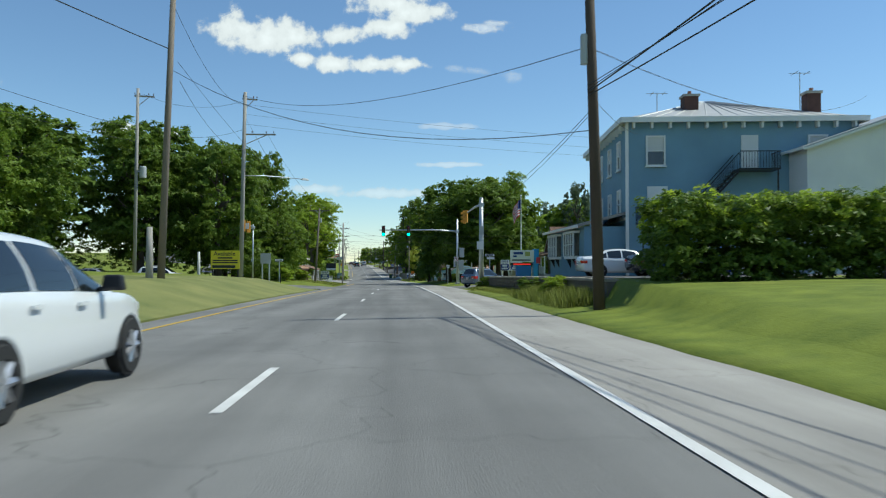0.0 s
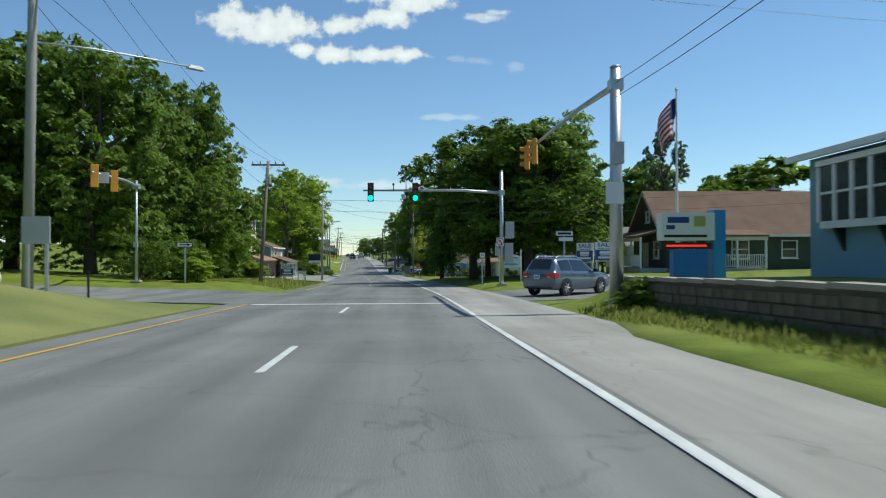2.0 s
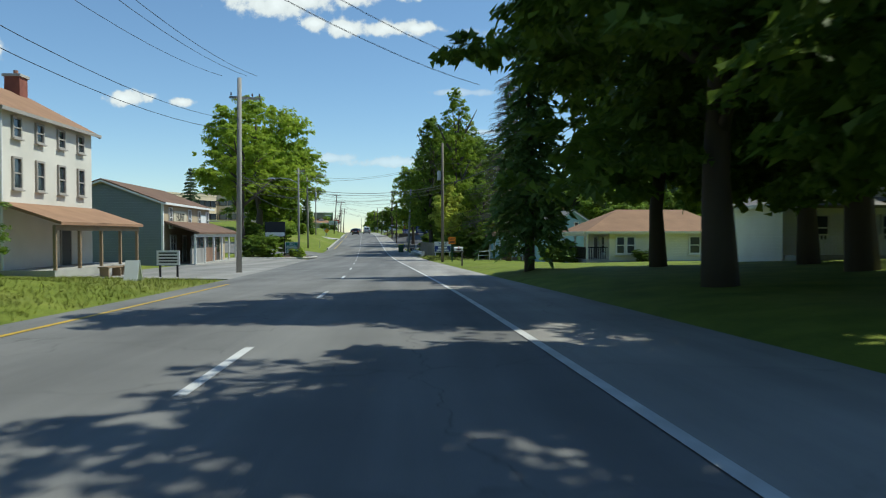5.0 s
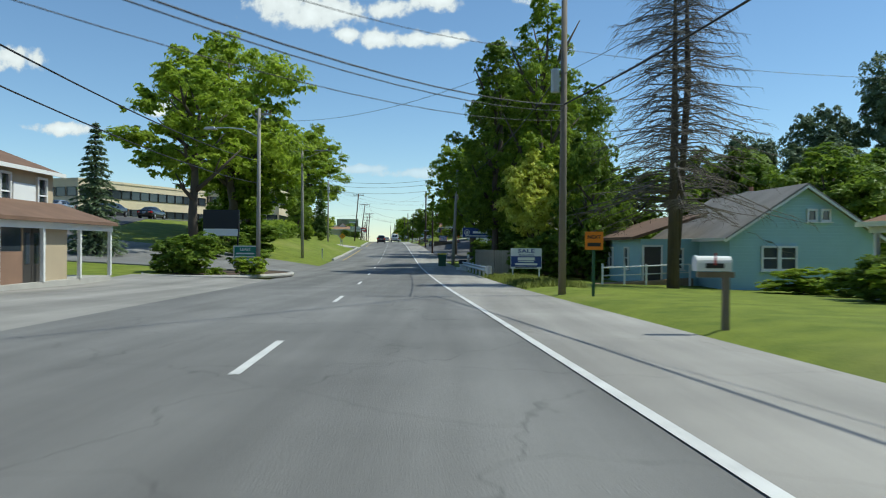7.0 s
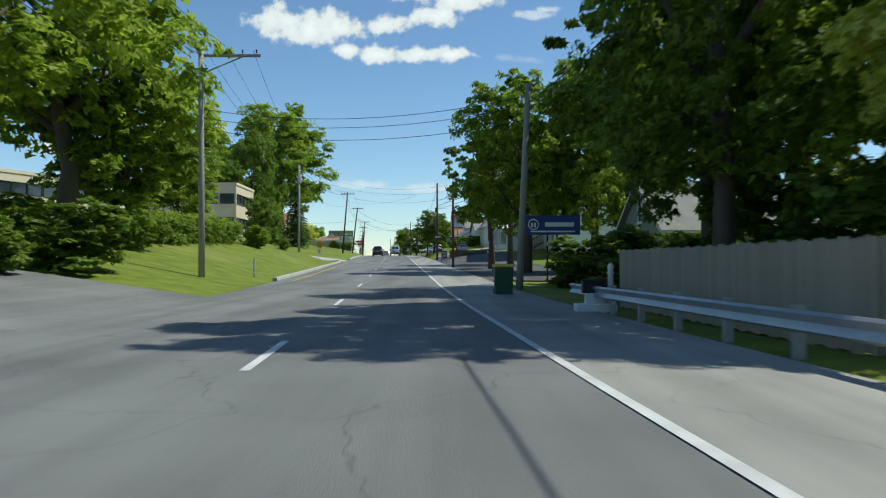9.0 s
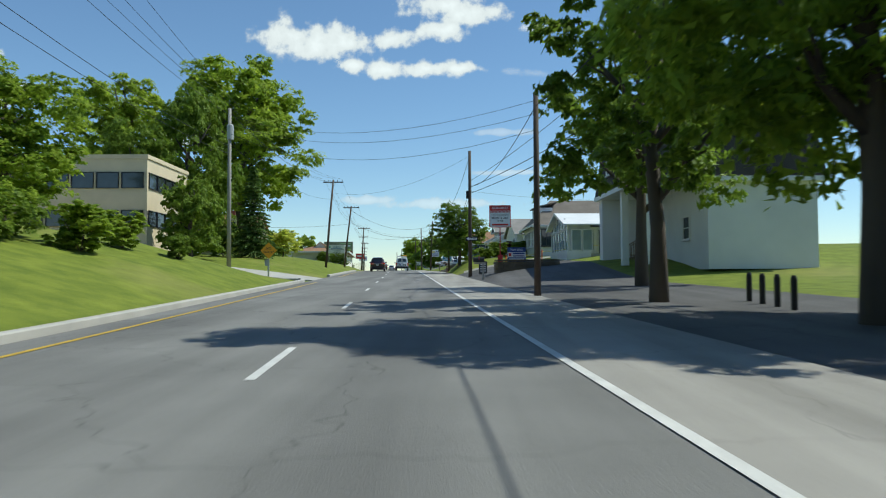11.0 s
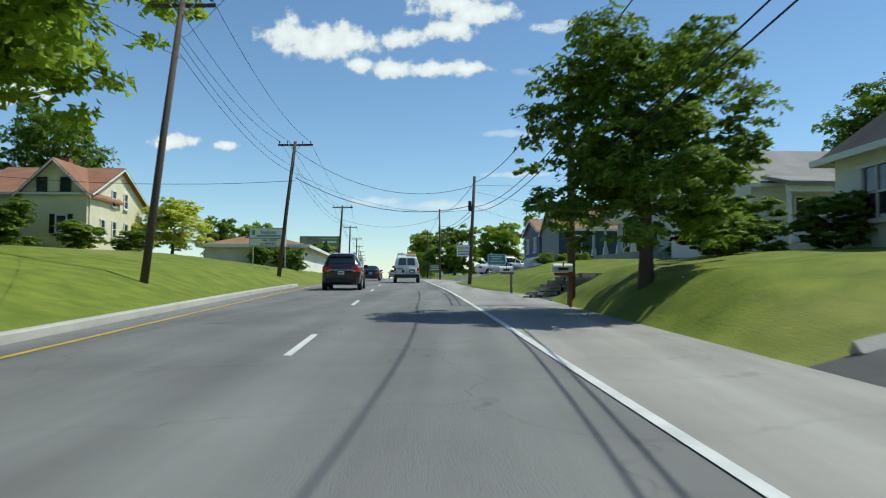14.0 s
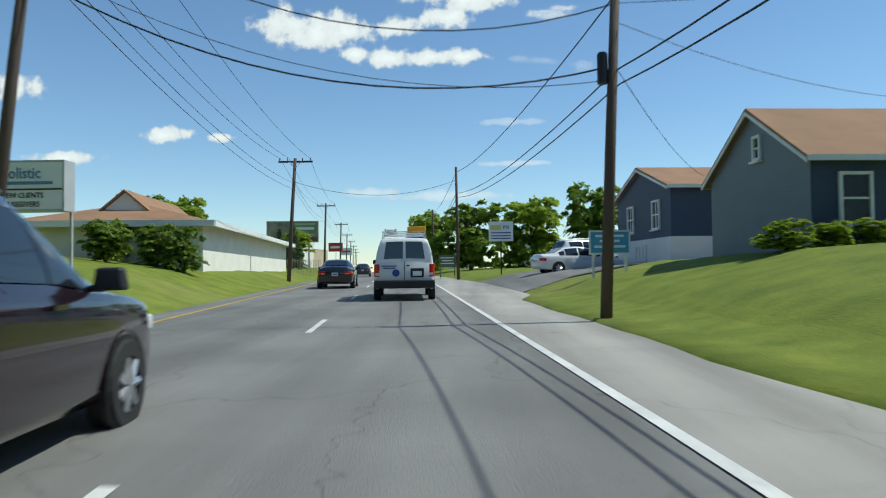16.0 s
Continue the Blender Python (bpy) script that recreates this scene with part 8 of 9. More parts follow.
for z in (0.35, 1.2):
    o = part("fence_rail", Geo().tube([(rx_(166.3) + 6.07, 166.3, gz(166.3, 6) + z), (rx_(176.6) + 6.07, 176.6, gz(176.6, 6) + z)], 0.045, 5), FENCE, fence)
    o.matrix_parent_inverse = fence.matrix_world.inverted()

ms = thing("mailbox", at(175.2, 4.95), "ornate white mailbox stand with a dark box", "mailbox")
part("base", Geo().box((0, 0, 0.12), (1.0, 0.5, 0.24)).box((0.0, 0, 0.35), (0.5, 0.3, 0.3)), WHITE_PAINT, ms, bevel=0.03)
part("column", Geo().lathe((0.38, 0, 0.2), ((0.11, 0), (0.09, 0.1), (0.07, 0.75), (0.10, 0.8), (0.06, 0.86), (0.09, 0.95), (0.03, 1.05)), 12), WHITE_PAINT, ms, smooth=True)
part("box", Geo().prism([(-0.13, 0.5), (0.13, 0.5), (0.13, 0.72), (0.07, 0.82), (-0.07, 0.82), (-0.13, 0.72)], -0.32, 0.25, "x"), BLACK_METAL, ms, "dark metal letter box")

s = panel_sign(195.2, 8.1, 2.85, 1.0, 2.45, "deep blue office board with white emblem and name", SIGN_BLUE, 2, BLACK_METAL, thick=0.2, post_off=0.25)
em = [(-1.0 + 0.26 * math.cos(2 * math.pi * k / 24), -0.106, 2.98 + 0.26 * math.sin(2 * math.pi * k / 24)) for k in range(25)]
part("emblem", Geo().tube(em, 0.028, 5).box((-1.08, -0.106, 2.95), (0.1, 0.02, 0.24)).box((-0.92, -0.106, 2.95), (0.1, 0.02, 0.24)), WHITE_SIGN, s)
bar(s, 0.35, 2.98, 1.5, 0.22, WHITE_SIGN, -0.106)
bar(s, 0.0, 2.62, 2.3, 0.08, WHITE_SIGN, -0.106)

wb = thing("wheelie_bin", at(184.0, 3.95), "green wheeled refuse bin with a yellow lid", "bin")
part("body", Geo().box((0, 0, 0.54), (0.62, 0.72, 0.98), 0, 1.12), mat("bin_green_plastic", (0.03, 0.09, 0.04), 0.5, vary=0.08), wb, bevel=0.04)
part("lid", Geo().prism([(-0.42, 1.04), (0.42, 1.04), (0.42, 1.10), (0.25, 1.16), (-0.3, 1.15), (-0.42, 1.09)], -0.38, 0.38, "x"), mat("bin_yellow_plastic", (0.75, 0.55, 0.02), 0.45, vary=0.08), wb, "yellow plastic lid")
for sx in (-1, 1):
    part("wheel", Geo().tube([(sx * 0.27, 0.32, 0.13), (sx * 0.34, 0.32, 0.13)], 0.13, 14), mat("bin_wheel", (0.02, 0.02, 0.02), 0.7), wb)
part("handle", Geo().tube([(-0.3, 0.44, 1.02), (0.3, 0.44, 1.02)], 0.02, 6), mat("bin_green_plastic", (0.03, 0.09, 0.04), 0.5), wb)

house(199.3, 18.5, 9.0, 8.5, 2.45, "gable_x", 2.75, "sage green clapboard cottage with a steep grey roof", GREEN_SIDING, ROOF_PALE, [("W", 0, 3.5, 0.8, 1.15), ("W", -2.2, 1.5, 0.9, 1.2), ("W", 2.2, 1.5, 0.9, 1.2), ("S", -2.5, 1.5, 0.9, 1.2), ("S", 2, 1.5, 0.9, 1.2)], rz=0.04, over=0.4, name="cottage")
mk = thing("marker_post", at(196, -7.6), "slim white reflector post on the grass", "post")
part("post", Geo().box((0, 0, 0.5), (0.10, 0.03, 1.0)), WHITE_PAINT, mk)
nb = thing("newspaper_box", at(192, 4.7), "blue plastic newspaper tube on a stake", "mailbox")
part("stake", Geo().box((0, 0, 0.3), (0.05, 0.05, 0.7)), WOOD_POLE, nb)
part("tube", Geo().box((0, 0, 0.72), (0.34, 0.5, 0.24)), SIGN_BLUE, nb, bevel=0.04)
for i in range(4):
    b = thing("bollard", at(212 + i * 1.2, 9.5 + 0.2 * i), "short dark bollard at the parking lot", "bollard", "bollards")
    part("post", Geo().lathe((0, 0, -0.1), ((0.08, 0), (0.08, 0.9), (0.05, 0.98)), 10), BLACK_METAL, b)

# ---------- third stretch, right side ----------
mans = thing("mansard_building", at(242, 19.2), "pale building whose dark mansard storey overhangs a porch on columns", "building", rz=0.03)
part("wall", Geo().box((1.8, 0, 2.2), (6.4, 11, 5.6)), PALE_WALL, mans)
part("end_pier", Geo().box((-3.3, 4.9, 2.2), (3.8, 0.9, 5.6)), PALE_WALL, mans)
vs = [(-5.4, -5.9, 4.75), (5.4, -5.9, 4.75), (5.4, 5.9, 4.75), (-5.4, 5.9, 4.75), (-4.9, -5.3, 8.6), (4.9, -5.3, 8.6), (4.9, 5.3, 8.6), (-4.9, 5.3, 8.6)]
part("roof", Geo().add(vs, [(3, 2, 1, 0), (0, 1, 5, 4), (1, 2, 6, 5), (2, 3, 7, 6), (3, 0, 4, 7), (4, 5, 6, 7)]), ROOF_DARK, mans, "dark shingled mansard storey")
part("soffit", Geo().box((0, 0, 4.6), (10.9, 11.9, 0.28)), WHITE_PAINT, mans)
for yy in (-5.2, -0.4):
    part("column", Geo().box((-4.9, yy, 2.1), (0.42, 0.42, 4.8)), WHITE_PAINT, mans)
for yy in (2.0, -2.6):
    window(mans, Vector((-5.3, yy, 6.6)), 1.0, 1.5, -math.pi / 2)
window(mans, Vector((-1.412, -2.0, 2.0)), 1.3, 1.5, -math.pi / 2)
g = Geo()
for k in range(6):
    g.box((-2.0 - 0.3 * k, 3.2, 1.2 - 0.18 * k), (0.32, 1.3, 0.06))
part("stair_tread", g, wood_box, mans)
for yy in (2.55, 3.85):
    g = Geo().tube([(-1.8, yy, 2.2), (-3.7, yy, 1.1)], 0.04, 5).tube([(-1.8, yy, 1.1), (-3.7, yy, 0.0)], 0.06, 5)
    for k in range(8):
        g.box((-1.85 - 0.26 * k, yy, 1.62 - 0.15 * k), (0.04, 0.04, 1.0))
    part("stair_rail", g, wood_box, mans)

mh = thing("music_school", at(271.8, 17.9), "white clapboard music school with a grey-brown roof", "building", rz=0.03)
part("wall", Geo().box((0, 0, 1.1), (9.0, 9.0, 3.4)), WHITE_SIDING, mh)
e_ = 0.45
vs = [(-4.5 - e_, -4.5 - e_, 2.75), (4.5 + e_, -4.5 - e_, 2.75), (4.5 + e_, 4.5 + e_, 2.75), (-4.5 - e_, 4.5 + e_, 2.75), (-2.3, 0, 5.7), (3.4, 0, 5.7)]
part("roof", Geo().add(vs, [(3, 2, 1, 0), (0, 1, 5, 4), (1, 2, 5), (2, 3, 4, 5), (3, 0, 4)]), ROOF_BROWN_GREY, mh, "worn grey-brown shingled roof")
for c_, s_ in (((0, -4.99, 2.7), (10.1, 0.1, 0.2)), ((0, 4.99, 2.7), (10.1, 0.1, 0.2)), ((-4.99, 0, 2.7), (0.1, 9.88, 0.2)), ((4.99, 0, 2.7), (0.1, 9.88, 0.2))):
    part("fascia", Geo().box(c_, s_), WHITE_PAINT, mh)
window(mh, Vector((-3.15, -4.512, 1.55)), 1.6, 1.75, 0.0, DARK_FRAME, "triple")
for q in (-2.9, -0.4, 2.2):
    window(mh, Vector((-4.512, q, 1.5)), 1.5, 1.7, -math.pi / 2, WHITE_PAINT, "cross")
dm = part("dormer", Geo().prism([(-2.2, 3.0), (1.2, 3.0), (1.2, 4.75), (-2.2, 4.75)], -4.0, -2.4, "x"), WHITE_SIDING, mh)
part("dormer_roof", Geo().prism([(-4.25, 4.72), (-2.0, 5.2), (-2.0, 5.32), (-4.25, 4.84)], -2.4, 1.4, "y"), ROOF_BROWN_GREY, dm)
window(dm, Vector((-4.012, -0.5, 4.1)), 1.6, 0.8, -math.pi / 2, WHITE_PAINT, "cross", sill=False)
# the pale base colour stands in for bright reflections in the sunroom panes
SUN_GLASS = mat("sunroom_glass_reflection", (0.22, 0.28, 0.27), 0.07, vary=0.35, scale=1.5, grain=2, bump=0, spec=0.8)


def reflection_glass(w):
    for o in w.children:
        if o.name.startswith("pane"):
            o.material_slots[0].link = "OBJECT"
            o.material_slots[0].material = SUN_GLASS


sr = thing("sunroom", at(257.9, 13.5), "glazed white sunroom with a low pitched white roof", "building", rz=0.03)
INSIDE = mat("sunroom_interior", (0.55, 0.56, 0.54), 0.7, vary=0.3)
part("wall", Geo().box((3.6, 1.9, 1.1), (3.4, 4.4, 3.3)), WHITE_SIDING, sr)
part("room", Geo().prism([(-4.05, -0.5), (4.05, -0.5), (4.05, 2.68), (0, 3.75), (-4.05, 2.68)], 0.12, 1.9, "x"), INSIDE, sr)
part("base_wall", Geo().box((0.95, 0, 0.1), (1.98, 8.3, 0.9)), WHITE_SIDING, sr)
for k in (-1, 1):
    part("roof", Geo().prism([(k * 4.45, 2.62), (0, 3.85), (0, 3.97), (k * 4.45, 2.74)], -0.35, 5.4, "x"), ROOF_WHITE, sr, "white sheet roof slope")
    part("barge_board", Geo().prism([(k * 4.5, 2.55), (0, 3.79), (0, 4.0), (k * 4.5, 2.76)], -0.39, -0.35, "x"), WHITE_PAINT, sr)
for i in range(6):
    q = -4.1 + 8.2 * (i + 0.5) / 6
    reflection_glass(window(sr, Vector((0.1, q, 1.45)), 1.33, 1.75, -math.pi / 2, WHITE_PAINT, "plain", sill=False, t=0.08))
    hh = 0.5 if abs(i - 2.5) > 2 else 0.95 if abs(i - 2.5) > 1 else 1.25
    reflection_glass(window(sr, Vector((0.1, q, 2.36 + hh / 2)), 1.33, hh, -math.pi / 2, WHITE_PAINT, "plain", sill=False, t=0.08))
for q in (0.75, 1.65):
    reflection_glass(window(sr, Vector((q, -4.07, 1.45)), 0.85, 1.75, 0.0, WHITE_PAINT, "plain", sill=False, t=0.07))
part("porch_post", Geo().box((5.2, -4.1, 1.2), (0.14, 0.14, 2.9)), WHITE_PAINT, sr)
dd = part("door", Geo().box((3.9, -0.33, 1.45), (0.95, 0.06, 2.1)), DARK_DOOR, sr)
part("frame", Geo().box((3.36, -0.34, 1.47), (0.1, 0.1, 2.2)).box((4.44, -0.34, 1.47), (0.1, 0.1, 2.2)).box((3.9, -0.34, 2.56), (1.2, 0.1, 0.1)), WHITE_PAINT, dd)
window(sr, Vector((2.6, -0.32, 1.6)), 0.9, 1.9, 0.0, WHITE_PAINT, "plain")
part("porch_floor", Geo().box((3.6, -2.2, -0.1), (3.4, 3.9, 0.9)), CONCRETE, sr)
part("wall_lamp", Geo().box((5.05, -0.36, 1.9), (0.18, 0.12, 0.4)), BLACK_METAL, sr)
wing = house(262.9, 23.8, 10.4, 8.4, 3.3, "gable_y", 2.6, "white clapboard wing with a low grey roof", WHITE_SIDING, ROOF_GREY, [("S", 2.5, 1.8, 1.0, 1.4)], rz=0.03, name="house", over=0.3)
part("meter_box", Geo().box((-4.0, -4.3, 0.9), (0.3, 0.16, 0.5)), GREY_METAL, wing)
part("meter_pipe", Geo().tube([(-4.0, -4.3, 1.1), (-4.0, -4.3, 3.2)], 0.03, 6), GREY_METAL, wing)

s = panel_sign(257.4, 8.35, 1.78, 1.85, 3.95, "tall red and white music school sign on a red post", WHITE_SIGN, 1, SIGN_RED, edge=SIGN_RED, thick=0.14, dz=-0.36)
part("header", Geo().box((0, -0.075, 5.58), (1.72, 0.02, 0.42)), SIGN_RED, s)
letters(s, "GLEN MILLS", 0.27, (0, -0.088, 5.58), material=WHITE_SIGN)
g = Geo()
for i in range(14):
    g.box((-0.78 + i * 0.12, -0.078, 5.27), (0.07, 0.012, 0.16))
part("piano_keys", g, SIGN_RED, s)
letters(s, "MUSIC & ART", 0.24, (0, -0.078, 4.72), material=INK)
letters(s, "CENTER", 0.15, (0, -0.078, 4.46), material=INK)
for k in range(4):
    bar(s, 0, 4.92 + 0.05 * k, 1.5, 0.012, INK, -0.076)
bar(s, 0, 4.15, 1.4, 0.15, SIGN_RED, -0.076)
s2 = part("lower_panel", Geo().box((0, 0.0, 1.2), (0.42, 0.05, 0.7)), SIGN_RED, s)
ow = thing("one_way_sign", at(251.7, 5.25), "black and white one-way plate on the pole", "sign")
part("plate", Geo().box((0.1, -0.12, 3.0), (0.95, 0.02, 0.33)), INK, ow)
part("arrow", Geo().prism([(-0.33, 3.0), (-0.12, 3.13), (-0.12, 3.07), (0.5, 3.07), (0.5, 2.93), (-0.12, 2.93), (-0.12, 2.87)], -0.138, -0.132, "y"), WHITE_SIGN, ow)
letters(ow, "ONE WAY", 0.12, (0.16, -0.142, 3.0), material=INK, depth=0.002)
part("bracket", Geo().box((0, 0.0, 3.0), (0.06, 0.24, 0.1)), GALV, ow)
af = thing("sandwich_board", at(251.0, 6.15), "black chalk sandwich board with white writing", "sign")
part("front_panel", Geo().prism([(-0.32, 0.0), (-0.02, 1.0), (0.02, 1.0), (-0.28, 0.0)], -0.32, 0.32, "x"), INK, af)
part("back_panel", Geo().prism([(0.32, 0.0), (0.02, 1.0), (-0.02, 1.0), (0.28, 0.0)], -0.32, 0.32, "x"), INK, af)
for k in range(4):
    z = 0.25 + 0.17 * k
    part("chalk_bar", Geo().box((0, -0.32 + 0.3 * z - 0.015, z), (0.42, 0.01, 0.06)), WHITE_SIGN, af)
ORANGE = mat("orange_plastic", (0.75, 0.11, 0.015), 0.5, vary=0.1, bump=0.02)
posts = []
for y, u in ((251.4, 8.0), (253.5, 11.2), (256.0, 15.0), (256.8, 18.8), (254.5, 9.2)):
    b = thing("delineator_post", at(y, u), "orange plastic delineator post on a base", "post", "orange posts")
    part("tube", Geo().lathe((0, 0, 0), ((0.05, 0), (0.05, 1.05), (0.035, 1.12)), 10), ORANGE, b)
    part("base", Geo().lathe((0, 0, -0.02), ((0.2, 0), (0.2, 0.05), (0.06, 0.08)), 12), BLACK_METAL, b)
    posts.append(at(y, u, 0.95))
for a, b in ((0, 4), (4, 1), (1, 2), (2, 3)):
    ob = wire(posts[a], posts[b], 0.12, 0.022, "yellow caution tape between the posts")
    ob.data.materials.clear()
    ob.data.materials.append(mat("yellow_tape", (0.75, 0.62, 0.05), 0.5, bump=0))
    ob.name = "caution_tape"
    tagged(ob, category="tape", group="caution tape")
bn = panel_sign(245.4, 7.9, 1.3, 1.02, 0.55, "dark blue for-sale banner board on posts", SIGN_BLUE, 2, WHITE_PAINT, rz=0.12)
letters(bn, "FOR SALE", 0.2, (0, -0.03, 1.40), material=WHITE_SIGN)
part("name_band", Geo().box((0, -0.028, 1.06), (1.28, 0.012, 0.36)), WHITE_SIGN, bn)
bar(bn, 0.14, 1.14, 0.85, 0.12, SIGN_BLUE, -0.037)
bar(bn, -0.48, 1.06, 0.2, 0.24, SIGN_RED, -0.037)
bar(bn, 0.14, 0.97, 0.85, 0.08, SIGN_BLUE, -0.037)
bar(bn, 0, 0.72, 1.1, 0.14, WHITE_SIGN)

pl = thing("stone_planter", at(245.6, 8.6, -0.35), "low dry-stone planter with flat capstones", "planter", rz=0.1)
part("core", Geo().box((0, 0, 0.35), (4.2, 1.2, 0.9)), MORTAR, pl)
rs = random.Random(6)
for row in range(4):
    x = -2.15
    while x < 2.1:
        w = rs.uniform(0.22, 0.5)
        part("stone", Geo().box((x + w / 2, -0.63 + rs.uniform(-0.02, 0.02), 0.1 + row * 0.21), (w - 0.025, 0.12, 0.19), rs.uniform(-0.03, 0.03), rs.uniform(0.93, 1.0)), STONE, pl)
        x += w
    yy = -0.55
    while yy < 0.5:
        w = rs.uniform(0.25, 0.45)
        part("stone", Geo().box((-2.13 + rs.uniform(-0.02, 0.02), yy + w / 2, 0.1 + row * 0.21), (0.12, w - 0.025, 0.19)), STONE, pl)
        yy += w
for i in range(5):
    part("capstone", Geo().box((-1.75 + i * 0.87, -0.05, 0.92), (0.84, 1.42, 0.09)), STONE, pl)
mb = mailbox(242.6, 5.1, "large black metal mailbox on a pale wooden post", BLACK_METAL, GREY_POLE, 0.95)
mb.scale = (1.28, 1.28, 1.28)

hc = house(287, 18.8, 10, 9, 2.7, "gable_x", 2.0, "white cottage with a dark grey roof and dormer", WHITE_SIDING, ROOF_GREY, [("S", -2.8, 1.6, 1.0, 1.3), ("S", 2.4, 1.6, 1.0, 1.3), ("W", 2.4, 1.6, 1.1, 1.3)], rz=0.07, name="cottage")
porch(hc, 10, 9, "S", -4.6, 1.5, 2.0, 2.4, 0.5, ROOF_GREY, 4, WHITE_PAINT, False, 0.2)
pg = thing("house", Vector((1.5, 297.2, gz(297.2, 14.9) + 0.12)), "grey clapboard house with a deep porch and grey dormered roof", "house", rz=0.13)
part("wall", Geo().prism([(-1.9, -0.6), (4.3, -0.6), (4.3, 2.85), (1.0, 4.52), (-1.9, 3.05)], -3.5, 3.5, "y"), GREY_SIDING, pg)
part("roof", Geo().prism([(-3.75, 2.15), (1.0, 4.6), (1.0, 4.77), (-3.75, 2.3)], -3.9, 3.9, "y"), ROOF_GREY, pg, "worn grey shingled roof slope")
part("roof", Geo().prism([(1.0, 4.6), (4.7, 2.7), (4.7, 2.85), (1.0, 4.77)], -3.9, 3.9, "y"), ROOF_GREY, pg, "worn grey shingled roof slope")
for q in (-3.95, 3.91):
    part("barge_board", Geo().prism([(-3.8, 1.98), (1.0, 4.45), (4.75, 2.53), (4.75, 2.86), (1.0, 4.80), (-3.8, 2.31)], q, q + 0.04, "y"), WHITE_PAINT, pg)
part("gutter", Geo().prism([(-3.88, 2.08), (-3.76, 2.08), (-3.76, 2.24), (-3.88, 2.24)], -3.9, 3.9, "y"), WHITE_PAINT, pg)
part("porch_beam", Geo().box((-3.5, 0, 1.98), (0.14, 7.3, 0.2)), WHITE_PAINT, pg)
part("porch_beam", Geo().box((-2.73, -3.5, 1.98), (1.4, 0.12, 0.2)), WHITE_PAINT, pg)
part("porch_gable", Geo().prism([(-3.5, 2.08), (-1.91, 2.08), (-1.91, 3.02), (-3.5, 2.22)], -3.54, -3.46, "y"), GREY_SIDING, pg)
part("porch_floor", Geo().box((-2.72, 0, -0.1), (1.6, 7.2, 0.6)), CONCRETE, pg)
for q in (-3.5, -1.2, 1.2, 3.5):
    p_ = part("porch_post", Geo().box((-3.5, q, 1.04), (0.13, 0.13, 1.68)), WHITE_PAINT, pg)
    part("post_base", Geo().box((-3.5, q, 0.42), (0.3, 0.3, 0.5), 0, 0.7), WHITE_PAINT, p_)
SHUTTER = mat("dark_green_shutter", (0.03, 0.04, 0.035), 0.6)
for q in (-2.1, 1.6):
    c_, r_ = Vector((-1.912, q, 1.3)), -math.pi / 2
    window(pg, c_, 0.85, 1.35, r_, WHITE_PAINT, blind=0.4)
    for k in (-0.62, 0.62):
        part("shutter", Geo().box((-1.93, q + k, 1.3), (0.05, 0.36, 1.4)), SHUTTER, pg)
dd = part("door", Geo().box((-1.93, -0.1, 1.2), (0.06, 0.9, 2.0)), WHITE_DOOR, pg)
part("frame", Geo().box((-1.92, -0.62, 1.22), (0.09, 0.1, 2.1)).box((-1.92, 0.42, 1.22), (0.09, 0.1, 2.1)).box((-1.92, -0.1, 2.27), (0.09, 1.14, 0.1)), WHITE_PAINT, dd)
for q, z_ in ((0.6, 1.5), (3.0, 1.5), (1.0, 3.5)):
    window(pg, Vector((q, -3.512, z_)), 0.8, 1.2 if z_ < 2 else 0.8, 0.0, WHITE_PAINT)
ch_ = part("chimney", Geo().box((1.1, 1.4, 4.8), (0.62, 0.62, 1.2)), BRICK, pg)
part("chimney_cap", Geo().box((1.1, 1.4, 5.43), (0.74, 0.74, 0.1)), CONCRETE, ch_)
dm = part("dormer", Geo().prism([(-0.95, 2.6), (1.35, 2.6), (1.35, 3.58), (0.2, 4.42), (-0.95, 3.58)], -2.6, 0.6, "x"), GREY_SIDING, pg)
for k in (-1, 1):
    part("dormer_roof", Geo().prism([(0.2 + k * 1.5, 3.38), (0.2, 4.47), (0.2, 4.6), (0.2 + k * 1.5, 3.5)], -3.0, 0.9, "x"), ROOF_GREY, dm)
    part("dormer_trim", Geo().prism([(0.2 + k * 1.5, 3.28), (0.2, 4.36), (0.2, 4.6), (0.2 + k * 1.5, 3.5)], -3.04, -3.0, "x"), WHITE_PAINT, dm)
part("dormer_sill", Geo().prism([(-1.2, 3.42), (1.6, 3.42), (1.6, 3.55), (-1.2, 3.55)], -2.98, -2.6, "x"), GREY_SIDING, dm)
window(dm, Vector((-2.612, 0.2, 3.18)), 0.9, 0.55, -math.pi / 2, WHITE_PAINT, sill=False)
nv = house(309.6, 0, 9.0, 6.4, 2.5, "gable_x", 1.85, "navy clapboard house with white windows and tan roof", NAVY_SIDING, ROOF_TAN, [("S", -3.3, 1.35, 0.95, 1.45), ("S", 1.3, 1.35, 0.95, 1.45), ("S", 3.2, 1.35, 0.95, 1.45), ("W", 0.3, 3.2, 0.5, 0.8)], rz=0.08, x=0.35, name="house", over=0.25)
part("gable_cladding", Geo().prism([(-3.17, -0.3), (3.17, -0.3), (3.17, 2.5), (0, 4.32), (-3.17, 2.5)], -4.516, -4.506, "x"), SLATE_SIDING, nv, "slate blue clapboard gable")
n2 = house(323.4, 0, 6.5, 8.0, 3.35, "gable_x", 1.25, "two-storey navy house with a white ground floor", NAVY_SIDING, ROOF_TAN, [("W", 2.2, 2.2, 1.0, 1.4, "cross"), ("W", -1.6, 2.2, 1.0, 1.4, "cross"), ("W", 0, 0.45, 1.6, 0.8, "triple")], rz=0.08, x=-1.0, name="house", over=0.25)
